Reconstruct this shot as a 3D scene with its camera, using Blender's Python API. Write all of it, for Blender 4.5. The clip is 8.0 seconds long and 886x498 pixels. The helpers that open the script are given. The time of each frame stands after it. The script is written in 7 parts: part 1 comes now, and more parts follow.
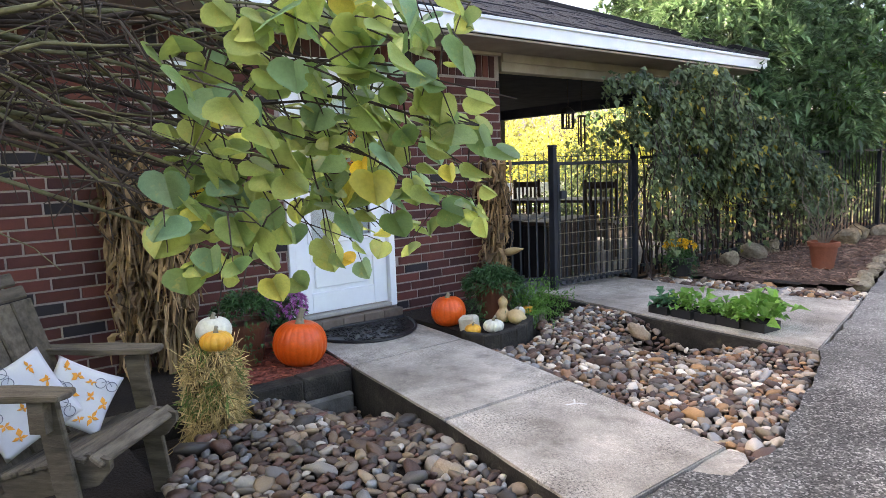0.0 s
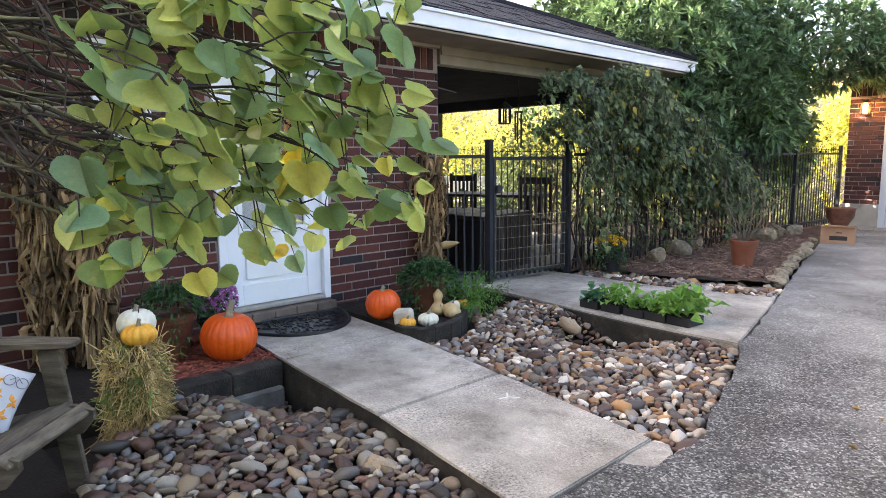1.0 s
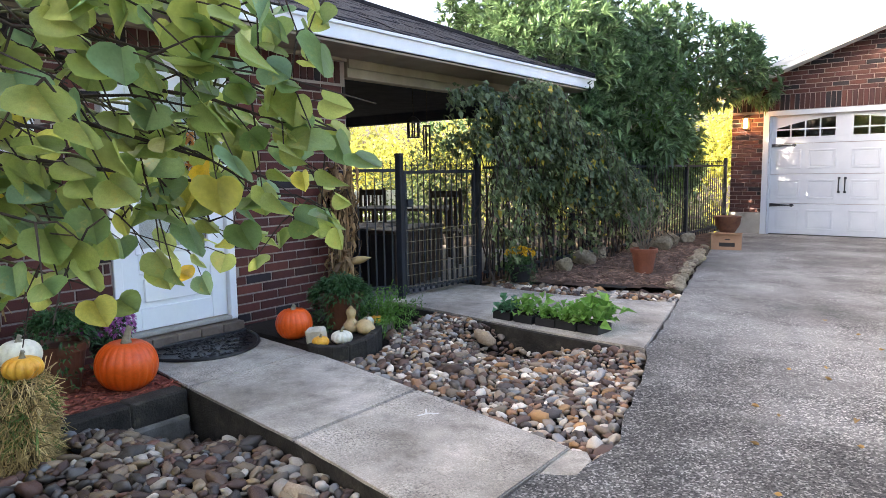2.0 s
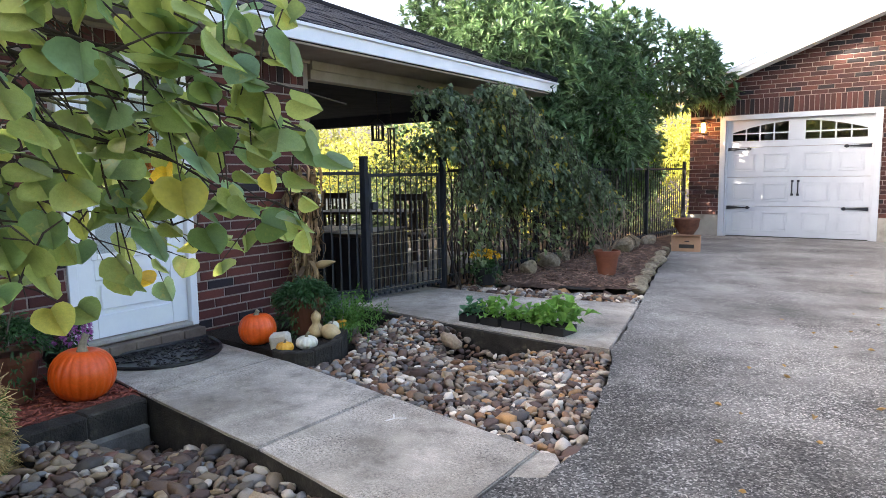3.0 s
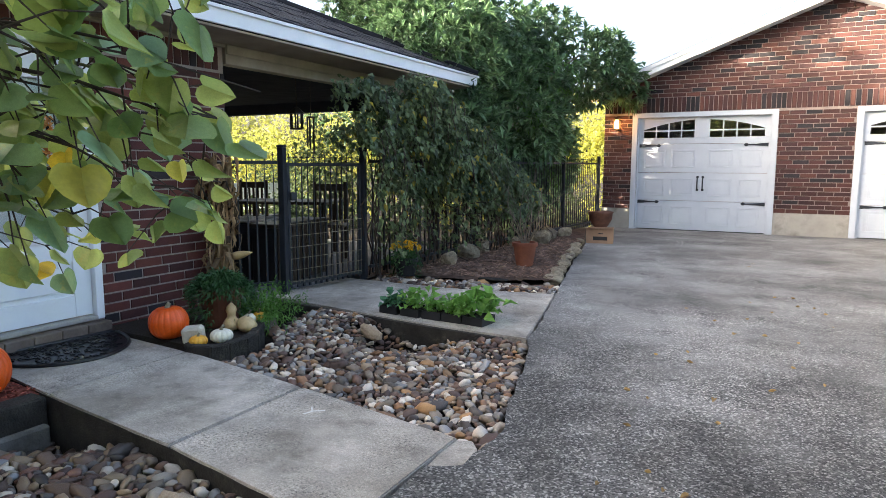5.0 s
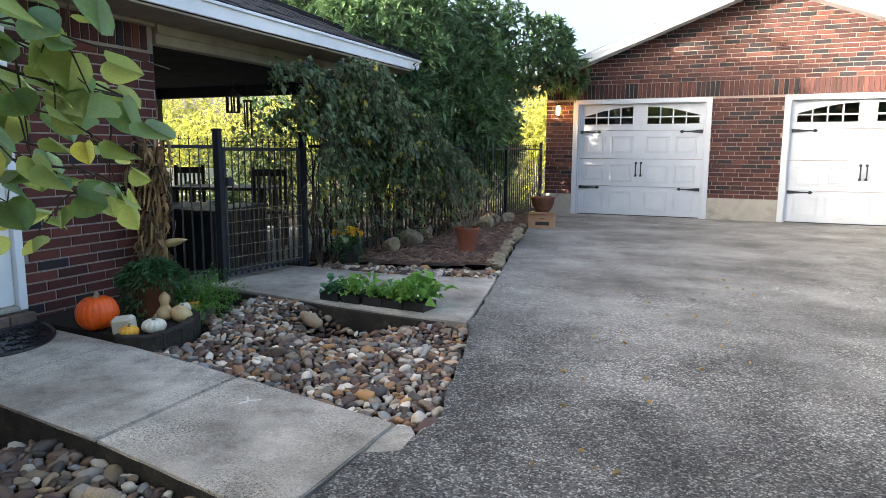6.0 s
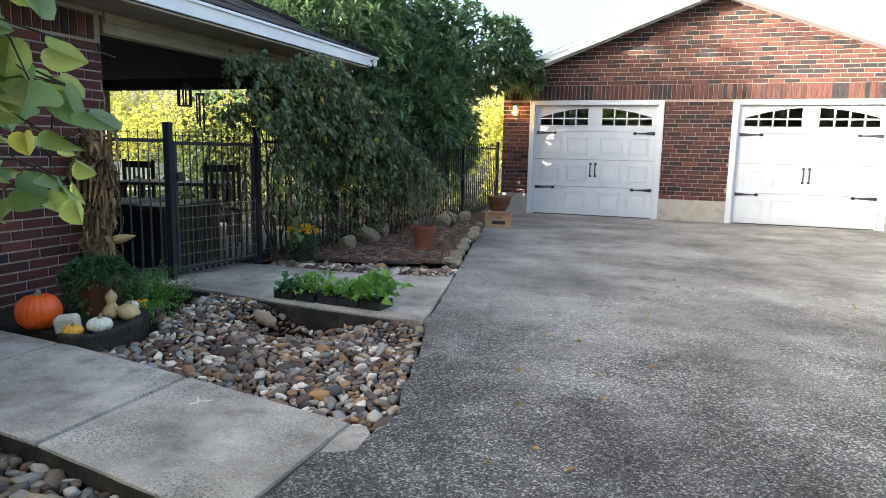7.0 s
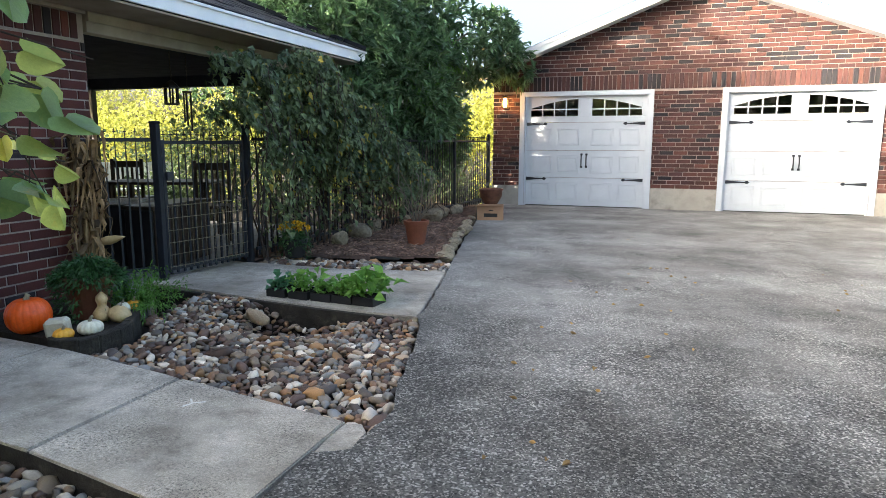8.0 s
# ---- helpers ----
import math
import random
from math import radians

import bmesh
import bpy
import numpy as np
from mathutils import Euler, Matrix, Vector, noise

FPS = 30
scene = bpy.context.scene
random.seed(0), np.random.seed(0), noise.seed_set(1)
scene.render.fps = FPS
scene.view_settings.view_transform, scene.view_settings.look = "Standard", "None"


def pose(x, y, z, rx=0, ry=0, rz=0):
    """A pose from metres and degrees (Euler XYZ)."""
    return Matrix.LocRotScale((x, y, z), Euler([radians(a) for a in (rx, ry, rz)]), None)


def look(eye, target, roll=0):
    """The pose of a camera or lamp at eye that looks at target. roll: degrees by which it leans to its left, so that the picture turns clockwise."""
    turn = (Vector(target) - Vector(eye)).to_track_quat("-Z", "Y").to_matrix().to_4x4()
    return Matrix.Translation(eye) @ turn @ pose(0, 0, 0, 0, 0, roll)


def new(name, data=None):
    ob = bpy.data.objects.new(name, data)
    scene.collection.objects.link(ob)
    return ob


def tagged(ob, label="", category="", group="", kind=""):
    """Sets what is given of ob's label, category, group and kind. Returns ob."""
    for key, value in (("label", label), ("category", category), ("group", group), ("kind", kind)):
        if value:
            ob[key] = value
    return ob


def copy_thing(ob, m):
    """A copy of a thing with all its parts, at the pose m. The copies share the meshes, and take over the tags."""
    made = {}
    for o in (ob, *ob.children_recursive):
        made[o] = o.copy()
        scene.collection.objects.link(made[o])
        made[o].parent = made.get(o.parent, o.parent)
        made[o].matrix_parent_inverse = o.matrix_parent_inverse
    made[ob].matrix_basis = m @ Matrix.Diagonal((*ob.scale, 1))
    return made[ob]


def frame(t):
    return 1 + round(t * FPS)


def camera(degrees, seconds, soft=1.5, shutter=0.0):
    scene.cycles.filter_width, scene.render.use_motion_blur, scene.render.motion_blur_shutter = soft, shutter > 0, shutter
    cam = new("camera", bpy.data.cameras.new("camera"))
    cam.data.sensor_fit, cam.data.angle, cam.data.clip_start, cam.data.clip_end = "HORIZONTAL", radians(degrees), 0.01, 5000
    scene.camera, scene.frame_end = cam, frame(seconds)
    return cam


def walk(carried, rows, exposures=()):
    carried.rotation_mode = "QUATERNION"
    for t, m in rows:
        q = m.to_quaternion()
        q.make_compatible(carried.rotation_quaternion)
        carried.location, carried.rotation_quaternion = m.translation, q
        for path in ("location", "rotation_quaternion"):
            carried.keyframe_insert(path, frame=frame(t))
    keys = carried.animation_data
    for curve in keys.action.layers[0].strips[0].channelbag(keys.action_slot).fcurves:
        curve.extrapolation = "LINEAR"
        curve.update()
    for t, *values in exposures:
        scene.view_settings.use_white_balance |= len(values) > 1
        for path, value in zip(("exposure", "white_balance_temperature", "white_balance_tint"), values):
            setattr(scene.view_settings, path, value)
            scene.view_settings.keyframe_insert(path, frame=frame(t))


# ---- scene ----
cam = camera(67.6, 8.0, soft=0.85)
PATH = [
    (0, (4.687, 0.036, 1.235), (3.128, 1.265, 0.994), -2.1),
    (0.5, (4.672, 0.048, 1.236), (3.197, 1.376, 0.991), -0.7),
    (1, (4.665, 0.052, 1.239), (3.236, 1.425, 0.97), -0.5),
    (1.5, (4.635, 0.057, 1.237), (3.31, 1.535, 0.997), -0.7),
    (2, (4.608, 0.069, 1.238), (3.38, 1.63, 1.007), -0.9),
    (3.5, (4.581, 0.074, 1.233), (3.48, 1.728, 0.997), -0.5),
    (4, (4.592, 0.071, 1.231), (3.551, 1.758, 0.963), -0.0),
    (4.5, (4.597, 0.071, 1.233), (3.605, 1.787, 0.967), 0.1),
    (4.7, (4.594, 0.071, 1.237), (3.63, 1.806, 0.992), 0.3),
    (5.8, (4.616, 0.098, 1.234), (3.767, 1.885, 0.942), -0.2),
    (6, (4.628, 0.107, 1.23), (3.838, 1.921, 0.938), 0.3),
    (6.5, (4.626, 0.119, 1.231), (3.952, 1.978, 0.932), 1.1),
    (7, (4.622, 0.118, 1.227), (3.954, 1.98, 0.932), 1.2),
    (7.5, (4.628, 0.127, 1.229), (3.99, 1.996, 0.915), 1.0),
    (8, (4.621, 0.138, 1.235), (3.974, 2.004, 0.92), 0.1),
]
walk(cam, [(t, look(eye, target, roll)) for t, eye, target, roll in PATH], [(0.0, 3.55, 6850, 16), (2.0, 3.36, 6550, 14), (3.5, 3.14, 6400, 12), (6.5, 2.80, 6220, 6), (8.0, 2.84, 6200, 5)])


# ---- world and light ----
SUN_FROM = Vector((-0.80, -0.56, 0.25)).normalized()
world = bpy.data.worlds.new("world")
scene.world = world
world.use_nodes = True
sky = world.node_tree.nodes.new("ShaderNodeTexSky")
sky.sky_type, sky.sun_disc = "NISHITA", False
sky.sun_elevation = math.asin(SUN_FROM.z)
sky.sun_rotation = math.atan2(SUN_FROM.x, SUN_FROM.y)
sky.air_density, sky.dust_density, sky.ozone_density = 0.6, 8.0, 0.2
world.node_tree.links.new(sky.outputs[0], world.node_tree.nodes["Background"].inputs[0])
world.node_tree.nodes["Background"].inputs[1].default_value = 0.15
sun = new("sun", bpy.data.lights.new("sun", "SUN"))
sun.data.energy, sun.data.angle, sun.data.color = 4.4, radians(0.6), (1.0, 0.86, 0.68)
sun.matrix_world = look(SUN_FROM * 30, (0, 0, 0))

# ---- materials ----
def nodes_of(name):
    m = bpy.data.materials.new(name)
    m.use_nodes = True
    nt = m.node_tree
    return m, nt, nt.nodes["Principled BSDF"]


def noise_node(nt, scale, detail=4.0, rough=0.6, coord="Object", stretch=None):
    tc = nt.nodes.new("ShaderNodeTexCoord")
    n = nt.nodes.new("ShaderNodeTexNoise")
    n.inputs["Scale"].default_value, n.inputs["Detail"].default_value = scale, detail
    n.inputs["Roughness"].default_value = rough
    src = tc.outputs[coord]
    if stretch:
        mp = nt.nodes.new("ShaderNodeMapping")
        mp.inputs["Scale"].default_value = stretch
        nt.links.new(src, mp.inputs[0])
        src = mp.outputs[0]
    nt.links.new(src, n.inputs["Vector"])
    return n.outputs["Fac"]


def ramp_node(nt, fac, stops):
    r = nt.nodes.new("ShaderNodeValToRGB")
    while len(r.color_ramp.elements) < len(stops):
        r.color_ramp.elements.new(0.5)
    for e, (p, c) in zip(r.color_ramp.elements, stops):
        e.position, e.color = p, (*c, 1)
    nt.links.new(fac, r.inputs[0])
    return r.outputs[0]


def mix_node(nt, a, b, fac, blend="MIX"):
    m = nt.nodes.new("ShaderNodeMix")
    m.data_type, m.blend_type = "RGBA", blend
    for sock, v in ((m.inputs["Factor"], fac), (m.inputs["A"], a), (m.inputs["B"], b)):
        if isinstance(v, (int, float)):
            sock.default_value = v
        elif isinstance(v, tuple):
            sock.default_value = (*v, 1)
        else:
            nt.links.new(v, sock)
    return m.outputs["Result"]


def surf(name, dark, light, scale=6.0, fine=90.0, rough=0.8, bump=0.3, depth=0.01, metal=0.0, vary=0.0,
         stain=None, stain_scale=1.2, stain_at=(0.5, 0.7), stretch=None, spec=0.4, by="object", palette=None, through_light=0.0, grainy=0.6):
    """A surface with broad patches, fine grain and relief; vary shifts brightness piece by piece."""
    m, nt, b = nodes_of(name)
    broad = noise_node(nt, scale, 5.0, 0.6, stretch=stretch)
    col = ramp_node(nt, broad, [(0.3, dark), (0.7, light)])
    rnd = None
    if vary or palette:
        if by == "object":
            rnd = nt.nodes.new("ShaderNodeObjectInfo").outputs["Random"]
        else:
            rnd = nt.nodes.new("ShaderNodeNewGeometry").outputs["Random Per Island"]
    if palette:
        pal = ramp_node(nt, rnd, palette)
        for n in nt.nodes:
            if n.type == "VALTORGB" and n.outputs[0] == pal:
                n.color_ramp.interpolation = "CONSTANT"
        col = mix_node(nt, pal, mix_node(nt, pal, col, 1.0, "MULTIPLY"), 0.65)
    if vary:
        g = nt.nodes.new("ShaderNodeMapRange")
        g.inputs["To Min"].default_value, g.inputs["To Max"].default_value = 1 - vary, 1 + vary
        w = nt.nodes.new("ShaderNodeTexWhiteNoise")
        w.noise_dimensions = "1D"
        nt.links.new(rnd, w.inputs["W"])
        nt.links.new(w.outputs["Value"], g.inputs[0])
        c = nt.nodes.new("ShaderNodeCombineColor")
        for i in range(3):
            nt.links.new(g.outputs[0], c.inputs[i])
        col = mix_node(nt, col, c.outputs[0], 1.0, "MULTIPLY")
    grain = noise_node(nt, fine, 3.0, 0.7, stretch=stretch)
    col = mix_node(nt, col, ramp_node(nt, grain, [(0.25, (0.72,) * 3), (0.75, (1.2,) * 3)]), grainy, "MULTIPLY")
    if stain:
        f = ramp_node(nt, noise_node(nt, stain_scale, 6.0, 0.65), [(stain_at[0], (0,) * 3), (stain_at[1], (1,) * 3)])
        col = mix_node(nt, col, stain, f)
    nt.links.new(col, b.inputs["Base Color"])
    b.inputs["Roughness"].default_value, b.inputs["Metallic"].default_value = rough, metal
    b.inputs["Specular IOR Level"].default_value = spec
    if bump:
        bp = nt.nodes.new("ShaderNodeBump")
        bp.inputs["Strength"].default_value, bp.inputs["Distance"].default_value = bump, depth
        nt.links.new(grain, bp.inputs["Height"])
        nt.links.new(bp.outputs[0], b.inputs["Normal"])
    if through_light:
        tr = nt.nodes.new("ShaderNodeBsdfTranslucent")
        nt.links.new(col, tr.inputs[0])
        mx = nt.nodes.new("ShaderNodeMixShader")
        mx.inputs[0].default_value = through_light
        nt.links.new(b.outputs[0], mx.inputs[1])
        nt.links.new(tr.outputs[0], mx.inputs[2])
        nt.links.new(mx.outputs[0], nt.nodes["Material Output"].inputs[0])
    return m


def concrete(name, dark, light, patch, cell, chips, stain, stain_scale, stain_at, rough=0.9, deep=0.006, pepper=0.0, dark_y=None):
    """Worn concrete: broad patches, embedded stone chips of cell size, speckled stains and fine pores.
    A y range (from, to) darkens colour and strengthens chips towards its start."""
    m, nt, b = nodes_of(name)
    col = ramp_node(nt, noise_node(nt, patch, 7.0, 0.62), [(0.34, dark), (0.50, tuple((p + q) / 2 for p, q in zip(dark, light))), (0.64, light)])
    tc = nt.nodes.new("ShaderNodeTexCoord")
    f = ramp_node(nt, noise_node(nt, stain_scale, 8.0, 0.72), [(stain_at[0], (0,) * 3), (stain_at[1], (0.85,) * 3)])
    col = mix_node(nt, col, stain, f)
    vo = nt.nodes.new("ShaderNodeTexVoronoi")
    vo.inputs["Scale"].default_value = cell
    nt.links.new(tc.outputs["Object"], vo.inputs["Vector"])
    sep = nt.nodes.new("ShaderNodeSeparateColor")
    nt.links.new(vo.outputs["Color"], sep.inputs[0])
    chip = ramp_node(nt, sep.outputs[0], [(0.0, (1 - chips * 0.55,) * 3), (0.35, (1 - chips * 0.25,) * 3), (0.75, (1.0,) * 3), (0.93, (1 + chips * 1.1,) * 3)])
    skin = noise_node(nt, patch * 1.9, 7.0, 0.7)
    if dark_y:
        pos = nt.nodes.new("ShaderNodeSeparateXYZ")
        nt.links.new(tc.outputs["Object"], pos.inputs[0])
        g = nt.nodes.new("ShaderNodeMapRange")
        g.inputs["From Min"].default_value, g.inputs["From Max"].default_value = dark_y[1], dark_y[0]
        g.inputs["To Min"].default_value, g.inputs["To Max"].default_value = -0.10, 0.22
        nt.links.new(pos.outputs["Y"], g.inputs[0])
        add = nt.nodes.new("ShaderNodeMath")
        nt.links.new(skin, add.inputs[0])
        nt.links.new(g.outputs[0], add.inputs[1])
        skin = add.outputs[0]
        # the base colour gets darker towards the start of the y range
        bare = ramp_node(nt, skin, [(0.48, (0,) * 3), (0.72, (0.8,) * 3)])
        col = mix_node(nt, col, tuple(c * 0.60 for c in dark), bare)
    worn = ramp_node(nt, skin, [(0.36, (0.35,) * 3), (0.58, (1.0,) * 3)])
    col = mix_node(nt, col, mix_node(nt, col, chip, 1.0, "MULTIPLY"), worn)
    if pepper:
        spot = ramp_node(nt, noise_node(nt, 75, 4.0, 0.85), [(0.50, (0,) * 3), (0.60, (1,) * 3)])
        area = ramp_node(nt, noise_node(nt, 1.5, 5.0, 0.6), [(0.42, (0,) * 3), (0.62, (pepper,) * 3)])
        col = mix_node(nt, col, stain, mix_node(nt, spot, area, 1.0, "MULTIPLY"))
    pores = noise_node(nt, cell * 1.3, 4.0, 0.75)
    col = mix_node(nt, col, ramp_node(nt, pores, [(0.32, (0.45,) * 3), (0.55, (1.08,) * 3)]), 0.7, "MULTIPLY")
    nt.links.new(col, b.inputs["Base Color"])
    b.inputs["Roughness"].default_value = rough
    b.inputs["Specular IOR Level"].default_value = 0.3
    bp = nt.nodes.new("ShaderNodeBump")
    bp.inputs["Strength"].default_value, bp.inputs["Distance"].default_value = 0.9, deep
    nt.links.new(pores, bp.inputs["Height"])
    nt.links.new(bp.outputs[0], b.inputs["Normal"])
    return m


BRICKS = [(0.0, (0.093, 0.027, 0.021)), (0.2, (0.071, 0.021, 0.017)), (0.42, (0.115, 0.034, 0.025)), (0.58, (0.084, 0.025, 0.021)),
          (0.72, (0.056, 0.019, 0.017)), (0.84, (0.022, 0.017, 0.020)), (0.93, (0.099, 0.031, 0.022))]
GARAGE_BRICKS = [(0.0, (0.072, 0.027, 0.024)), (0.22, (0.055, 0.022, 0.020)), (0.40, (0.086, 0.034, 0.027)), (0.55, (0.044, 0.018, 0.019)),
                 (0.70, (0.016, 0.014, 0.018)), (0.90, (0.068, 0.026, 0.022))]
M = {
    "soil": surf("soil", (0.010, 0.0065, 0.0042), (0.028, 0.018, 0.011), 4, 60, 0.95, 0.9, 0.03),
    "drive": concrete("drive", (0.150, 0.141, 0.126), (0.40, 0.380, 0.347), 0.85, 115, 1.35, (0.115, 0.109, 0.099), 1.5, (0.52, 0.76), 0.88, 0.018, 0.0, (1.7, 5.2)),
    "walk": concrete("walk", (0.275, 0.240, 0.195), (0.60, 0.54, 0.455), 1.6, 150, 0.25, (0.06, 0.053, 0.042), 3.4, (0.50, 0.80), 0.9, 0.004, 0.9),
    "mortar": surf("mortar", (0.25, 0.205, 0.18), (0.34, 0.285, 0.25), 5, 120, 0.95, 0.6, 0.004),
    "pale_mortar": surf("pale_mortar", (0.23, 0.19, 0.175), (0.32, 0.27, 0.25), 5, 120, 0.95, 0.6, 0.004),
    "brick": surf("brick", (0.75, 0.75, 0.75), (1.15, 1.1, 1.05), 9, 140, 0.85, 0.6, 0.004, vary=0.18, palette=BRICKS),
    "brick_joined": surf("brick_joined", (0.75, 0.75, 0.75), (1.15, 1.1, 1.05), 9, 140, 0.85, 0.6, 0.004, vary=0.18, palette=BRICKS, by="island"),
    "gbrick": surf("gbrick", (0.75, 0.75, 0.75), (1.15, 1.1, 1.05), 9, 140, 0.85, 0.6, 0.004, vary=0.2, palette=GARAGE_BRICKS),
    "gbrick_joined": surf("gbrick_joined", (0.75, 0.75, 0.75), (1.15, 1.1, 1.05), 9, 140, 0.85, 0.6, 0.004, vary=0.2, palette=GARAGE_BRICKS, by="island"),
    "white": surf("white", (0.70, 0.72, 0.74), (0.80, 0.81, 0.82), 3, 60, 0.45, 0.05, 0.002, grainy=0.1),
    "cream": surf("cream", (0.21, 0.175, 0.13), (0.33, 0.285, 0.22), 3, 70, 0.6, 0.1, 0.003, grainy=0.2),
    "door": surf("door", (0.70, 0.72, 0.73), (0.78, 0.80, 0.81), 2, 50, 0.4, 0.05, 0.001, grainy=0.08),
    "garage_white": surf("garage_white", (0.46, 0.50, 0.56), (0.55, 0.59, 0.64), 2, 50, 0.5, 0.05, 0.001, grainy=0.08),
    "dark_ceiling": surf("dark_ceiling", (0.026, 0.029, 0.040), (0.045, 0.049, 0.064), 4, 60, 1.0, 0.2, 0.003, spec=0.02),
    "shingle": surf("shingle", (0.006, 0.008, 0.014), (0.017, 0.020, 0.029), 6, 150, 0.95, 0.8, 0.006, vary=0.35, by="island"),
    "iron": surf("iron", (0.008, 0.010, 0.015), (0.018, 0.023, 0.032), 8, 90, 0.5, 0.2, 0.002),
    "foundation": surf("foundation", (0.30, 0.28, 0.25), (0.42, 0.40, 0.36), 3, 90, 0.95, 0.4, 0.005, stain=(0.2, 0.185, 0.16), stain_scale=3),
}

# ---- building blocks ----
def link_mesh(name, bm, material, parent=None, smooth=False):
    me = bpy.data.meshes.new(name)
    bmesh.ops.recalc_face_normals(bm, faces=bm.faces)
    bm.to_mesh(me)
    bm.free()
    for mm in (material if isinstance(material, (list, tuple)) else [material]):
        me.materials.append(mm)
    if smooth:
        me.shade_smooth()
    ob = new(name, me)
    ob.parent = parent
    return ob


def part(name, bm, material, parent, label="", smooth=False):
    ob = link_mesh(name, bm, material, parent, smooth)
    return tagged(ob, label) if label else ob


def structure(name, bm, material, label, category, smooth=False):
    return tagged(link_mesh(name, bm, material, None, smooth), label, category, kind="structure")


def thing(name, label, category, m=None, group="", kind=""):
    ob = new(name)
    ob.empty_display_size = 0.1
    if m is not None:
        ob.matrix_world = m
    return tagged(ob, label, category, group, kind)


def box(bm, lo, hi, bevel=0.0, m=None):
    """An axis-aligned box from corner to corner, its edges rounded by bevel."""
    lo, hi = Vector(lo), Vector(hi)
    r = bmesh.ops.create_cube(bm, size=1.0)
    vs = r["verts"]
    for v in vs:
        v.co = Vector(((v.co[i] + 0.5) * (hi[i] - lo[i]) + lo[i]) for i in range(3))
    if bevel:
        es = list({e for v in vs for e in v.link_edges})
        vs = bmesh.ops.bevel(bm, geom=es, offset=bevel, segments=1, affect="EDGES", profile=0.5)["verts"]
    if m is not None:
        bmesh.ops.transform(bm, matrix=m, verts=list(set(vs)))
    return bm


def boxed(lo, hi, bevel=0.0, m=None):
    return box(bmesh.new(), lo, hi, bevel, m)


def slab(bm, outline, z0, z1):
    """A flat plate with the given outline, from z0 up to z1."""
    low = [bm.verts.new((x, y, z0)) for x, y in outline]
    top = [bm.verts.new((x, y, z1)) for x, y in outline]
    n = len(outline)
    bm.faces.new(top)
    bm.faces.new(low[::-1])
    for i in range(n):
        bm.faces.new((low[i], low[(i + 1) % n], top[(i + 1) % n], top[i]))
    return bm


def tube(bm, pts, radii, sides=6):
    """A round tapered tube along points."""
    rings = []
    for i, p in enumerate(pts):
        a, b = pts[max(i - 1, 0)], pts[min(i + 1, len(pts) - 1)]
        d = (Vector(b) - Vector(a)).normalized()
        u = d.orthogonal().normalized()
        w = d.cross(u)
        r = radii[i] if isinstance(radii, (list, tuple)) else radii
        rings.append([bm.verts.new(Vector(p) + r * (math.cos(k * math.tau / sides) * u + math.sin(k * math.tau / sides) * w)) for k in range(sides)])
    for a, b in zip(rings, rings[1:]):
        best = min(range(sides), key=lambda s: sum((a[k].co - b[(k + s) % sides].co).length for k in range(sides)))
        for k in range(sides):
            bm.faces.new((a[k], a[(k + 1) % sides], b[(k + 1 + best) % sides], b[(k + best) % sides]))
    bm.faces.new(rings[0][::-1])
    bm.faces.new(rings[-1])
    return bm


def lathe(bm, profile, sides=24, m=None, shape=None):
    """Turns (radius, height) points round the z axis; shape(angle, height) scales the radius."""
    rings = []
    for r, z in profile:
        ring = []
        for k in range(sides):
            a = k * math.tau / sides
            s = shape(a, z) if shape else 1.0
            ring.append(bm.verts.new((r * s * math.cos(a), r * s * math.sin(a), z)))
        rings.append(ring)
    for a, b in zip(rings, rings[1:]):
        for k in range(sides):
            bm.faces.new((a[k], a[(k + 1) % sides], b[(k + 1) % sides], b[k]))
    bm.faces.new(rings[0][::-1])
    bm.faces.new(rings[-1])
    if m is not None:
        bmesh.ops.transform(bm, matrix=m, verts=[v for ring in rings for v in ring])
    return bm



# ---- shared makers for stones, leaves and bricks ----
RND = random.Random(7)
NPR = np.random.RandomState(11)


def from_arrays(name, verts, faces, material, parent=None, smooth=False):
    me = bpy.data.meshes.new(name)
    me.from_pydata([tuple(v) for v in verts], [], [tuple(f) for f in faces])
    for mm in (material if isinstance(material, (list, tuple)) else [material]):
        me.materials.append(mm)
    if smooth:
        me.shade_smooth()
    me.update()
    ob = new(name, me)
    ob.parent = parent
    return ob


def leaf_arrays(pos, way, length, width, fold=0.25, droop=0.25):
    """Pointed leaves: pos (n,3) stalk ends, way (n,3) directions they point in; each is six corners and a folded midrib."""
    n = len(pos)
    way = way / np.linalg.norm(way, axis=1, keepdims=True)
    ref = NPR.normal(size=(n, 3)) * 0.35 + np.array([0, 0, 1.0])
    side = np.cross(way, ref)
    side /= np.linalg.norm(side, axis=1, keepdims=True) + 1e-9
    up = np.cross(side, way)
    L, W = np.reshape(length, (-1, 1)) * np.ones((n, 1)), np.reshape(width, (-1, 1)) * np.ones((n, 1))
    down = np.array([0, 0, -1.0])
    mid = pos + way * L * 0.45
    tip = pos + way * L + down * L * droop
    left = mid - side * W * 0.5 + up * W * fold
    right = mid + side * W * 0.5 + up * W * fold
    verts = np.stack([pos, left, mid, right, tip], 1).reshape(-1, 3)
    base = np.arange(n)[:, None] * 5
    faces = np.concatenate([base + [0, 2, 1], base + [0, 3, 2], base + [1, 2, 4], base + [2, 3, 4]])
    return verts, faces


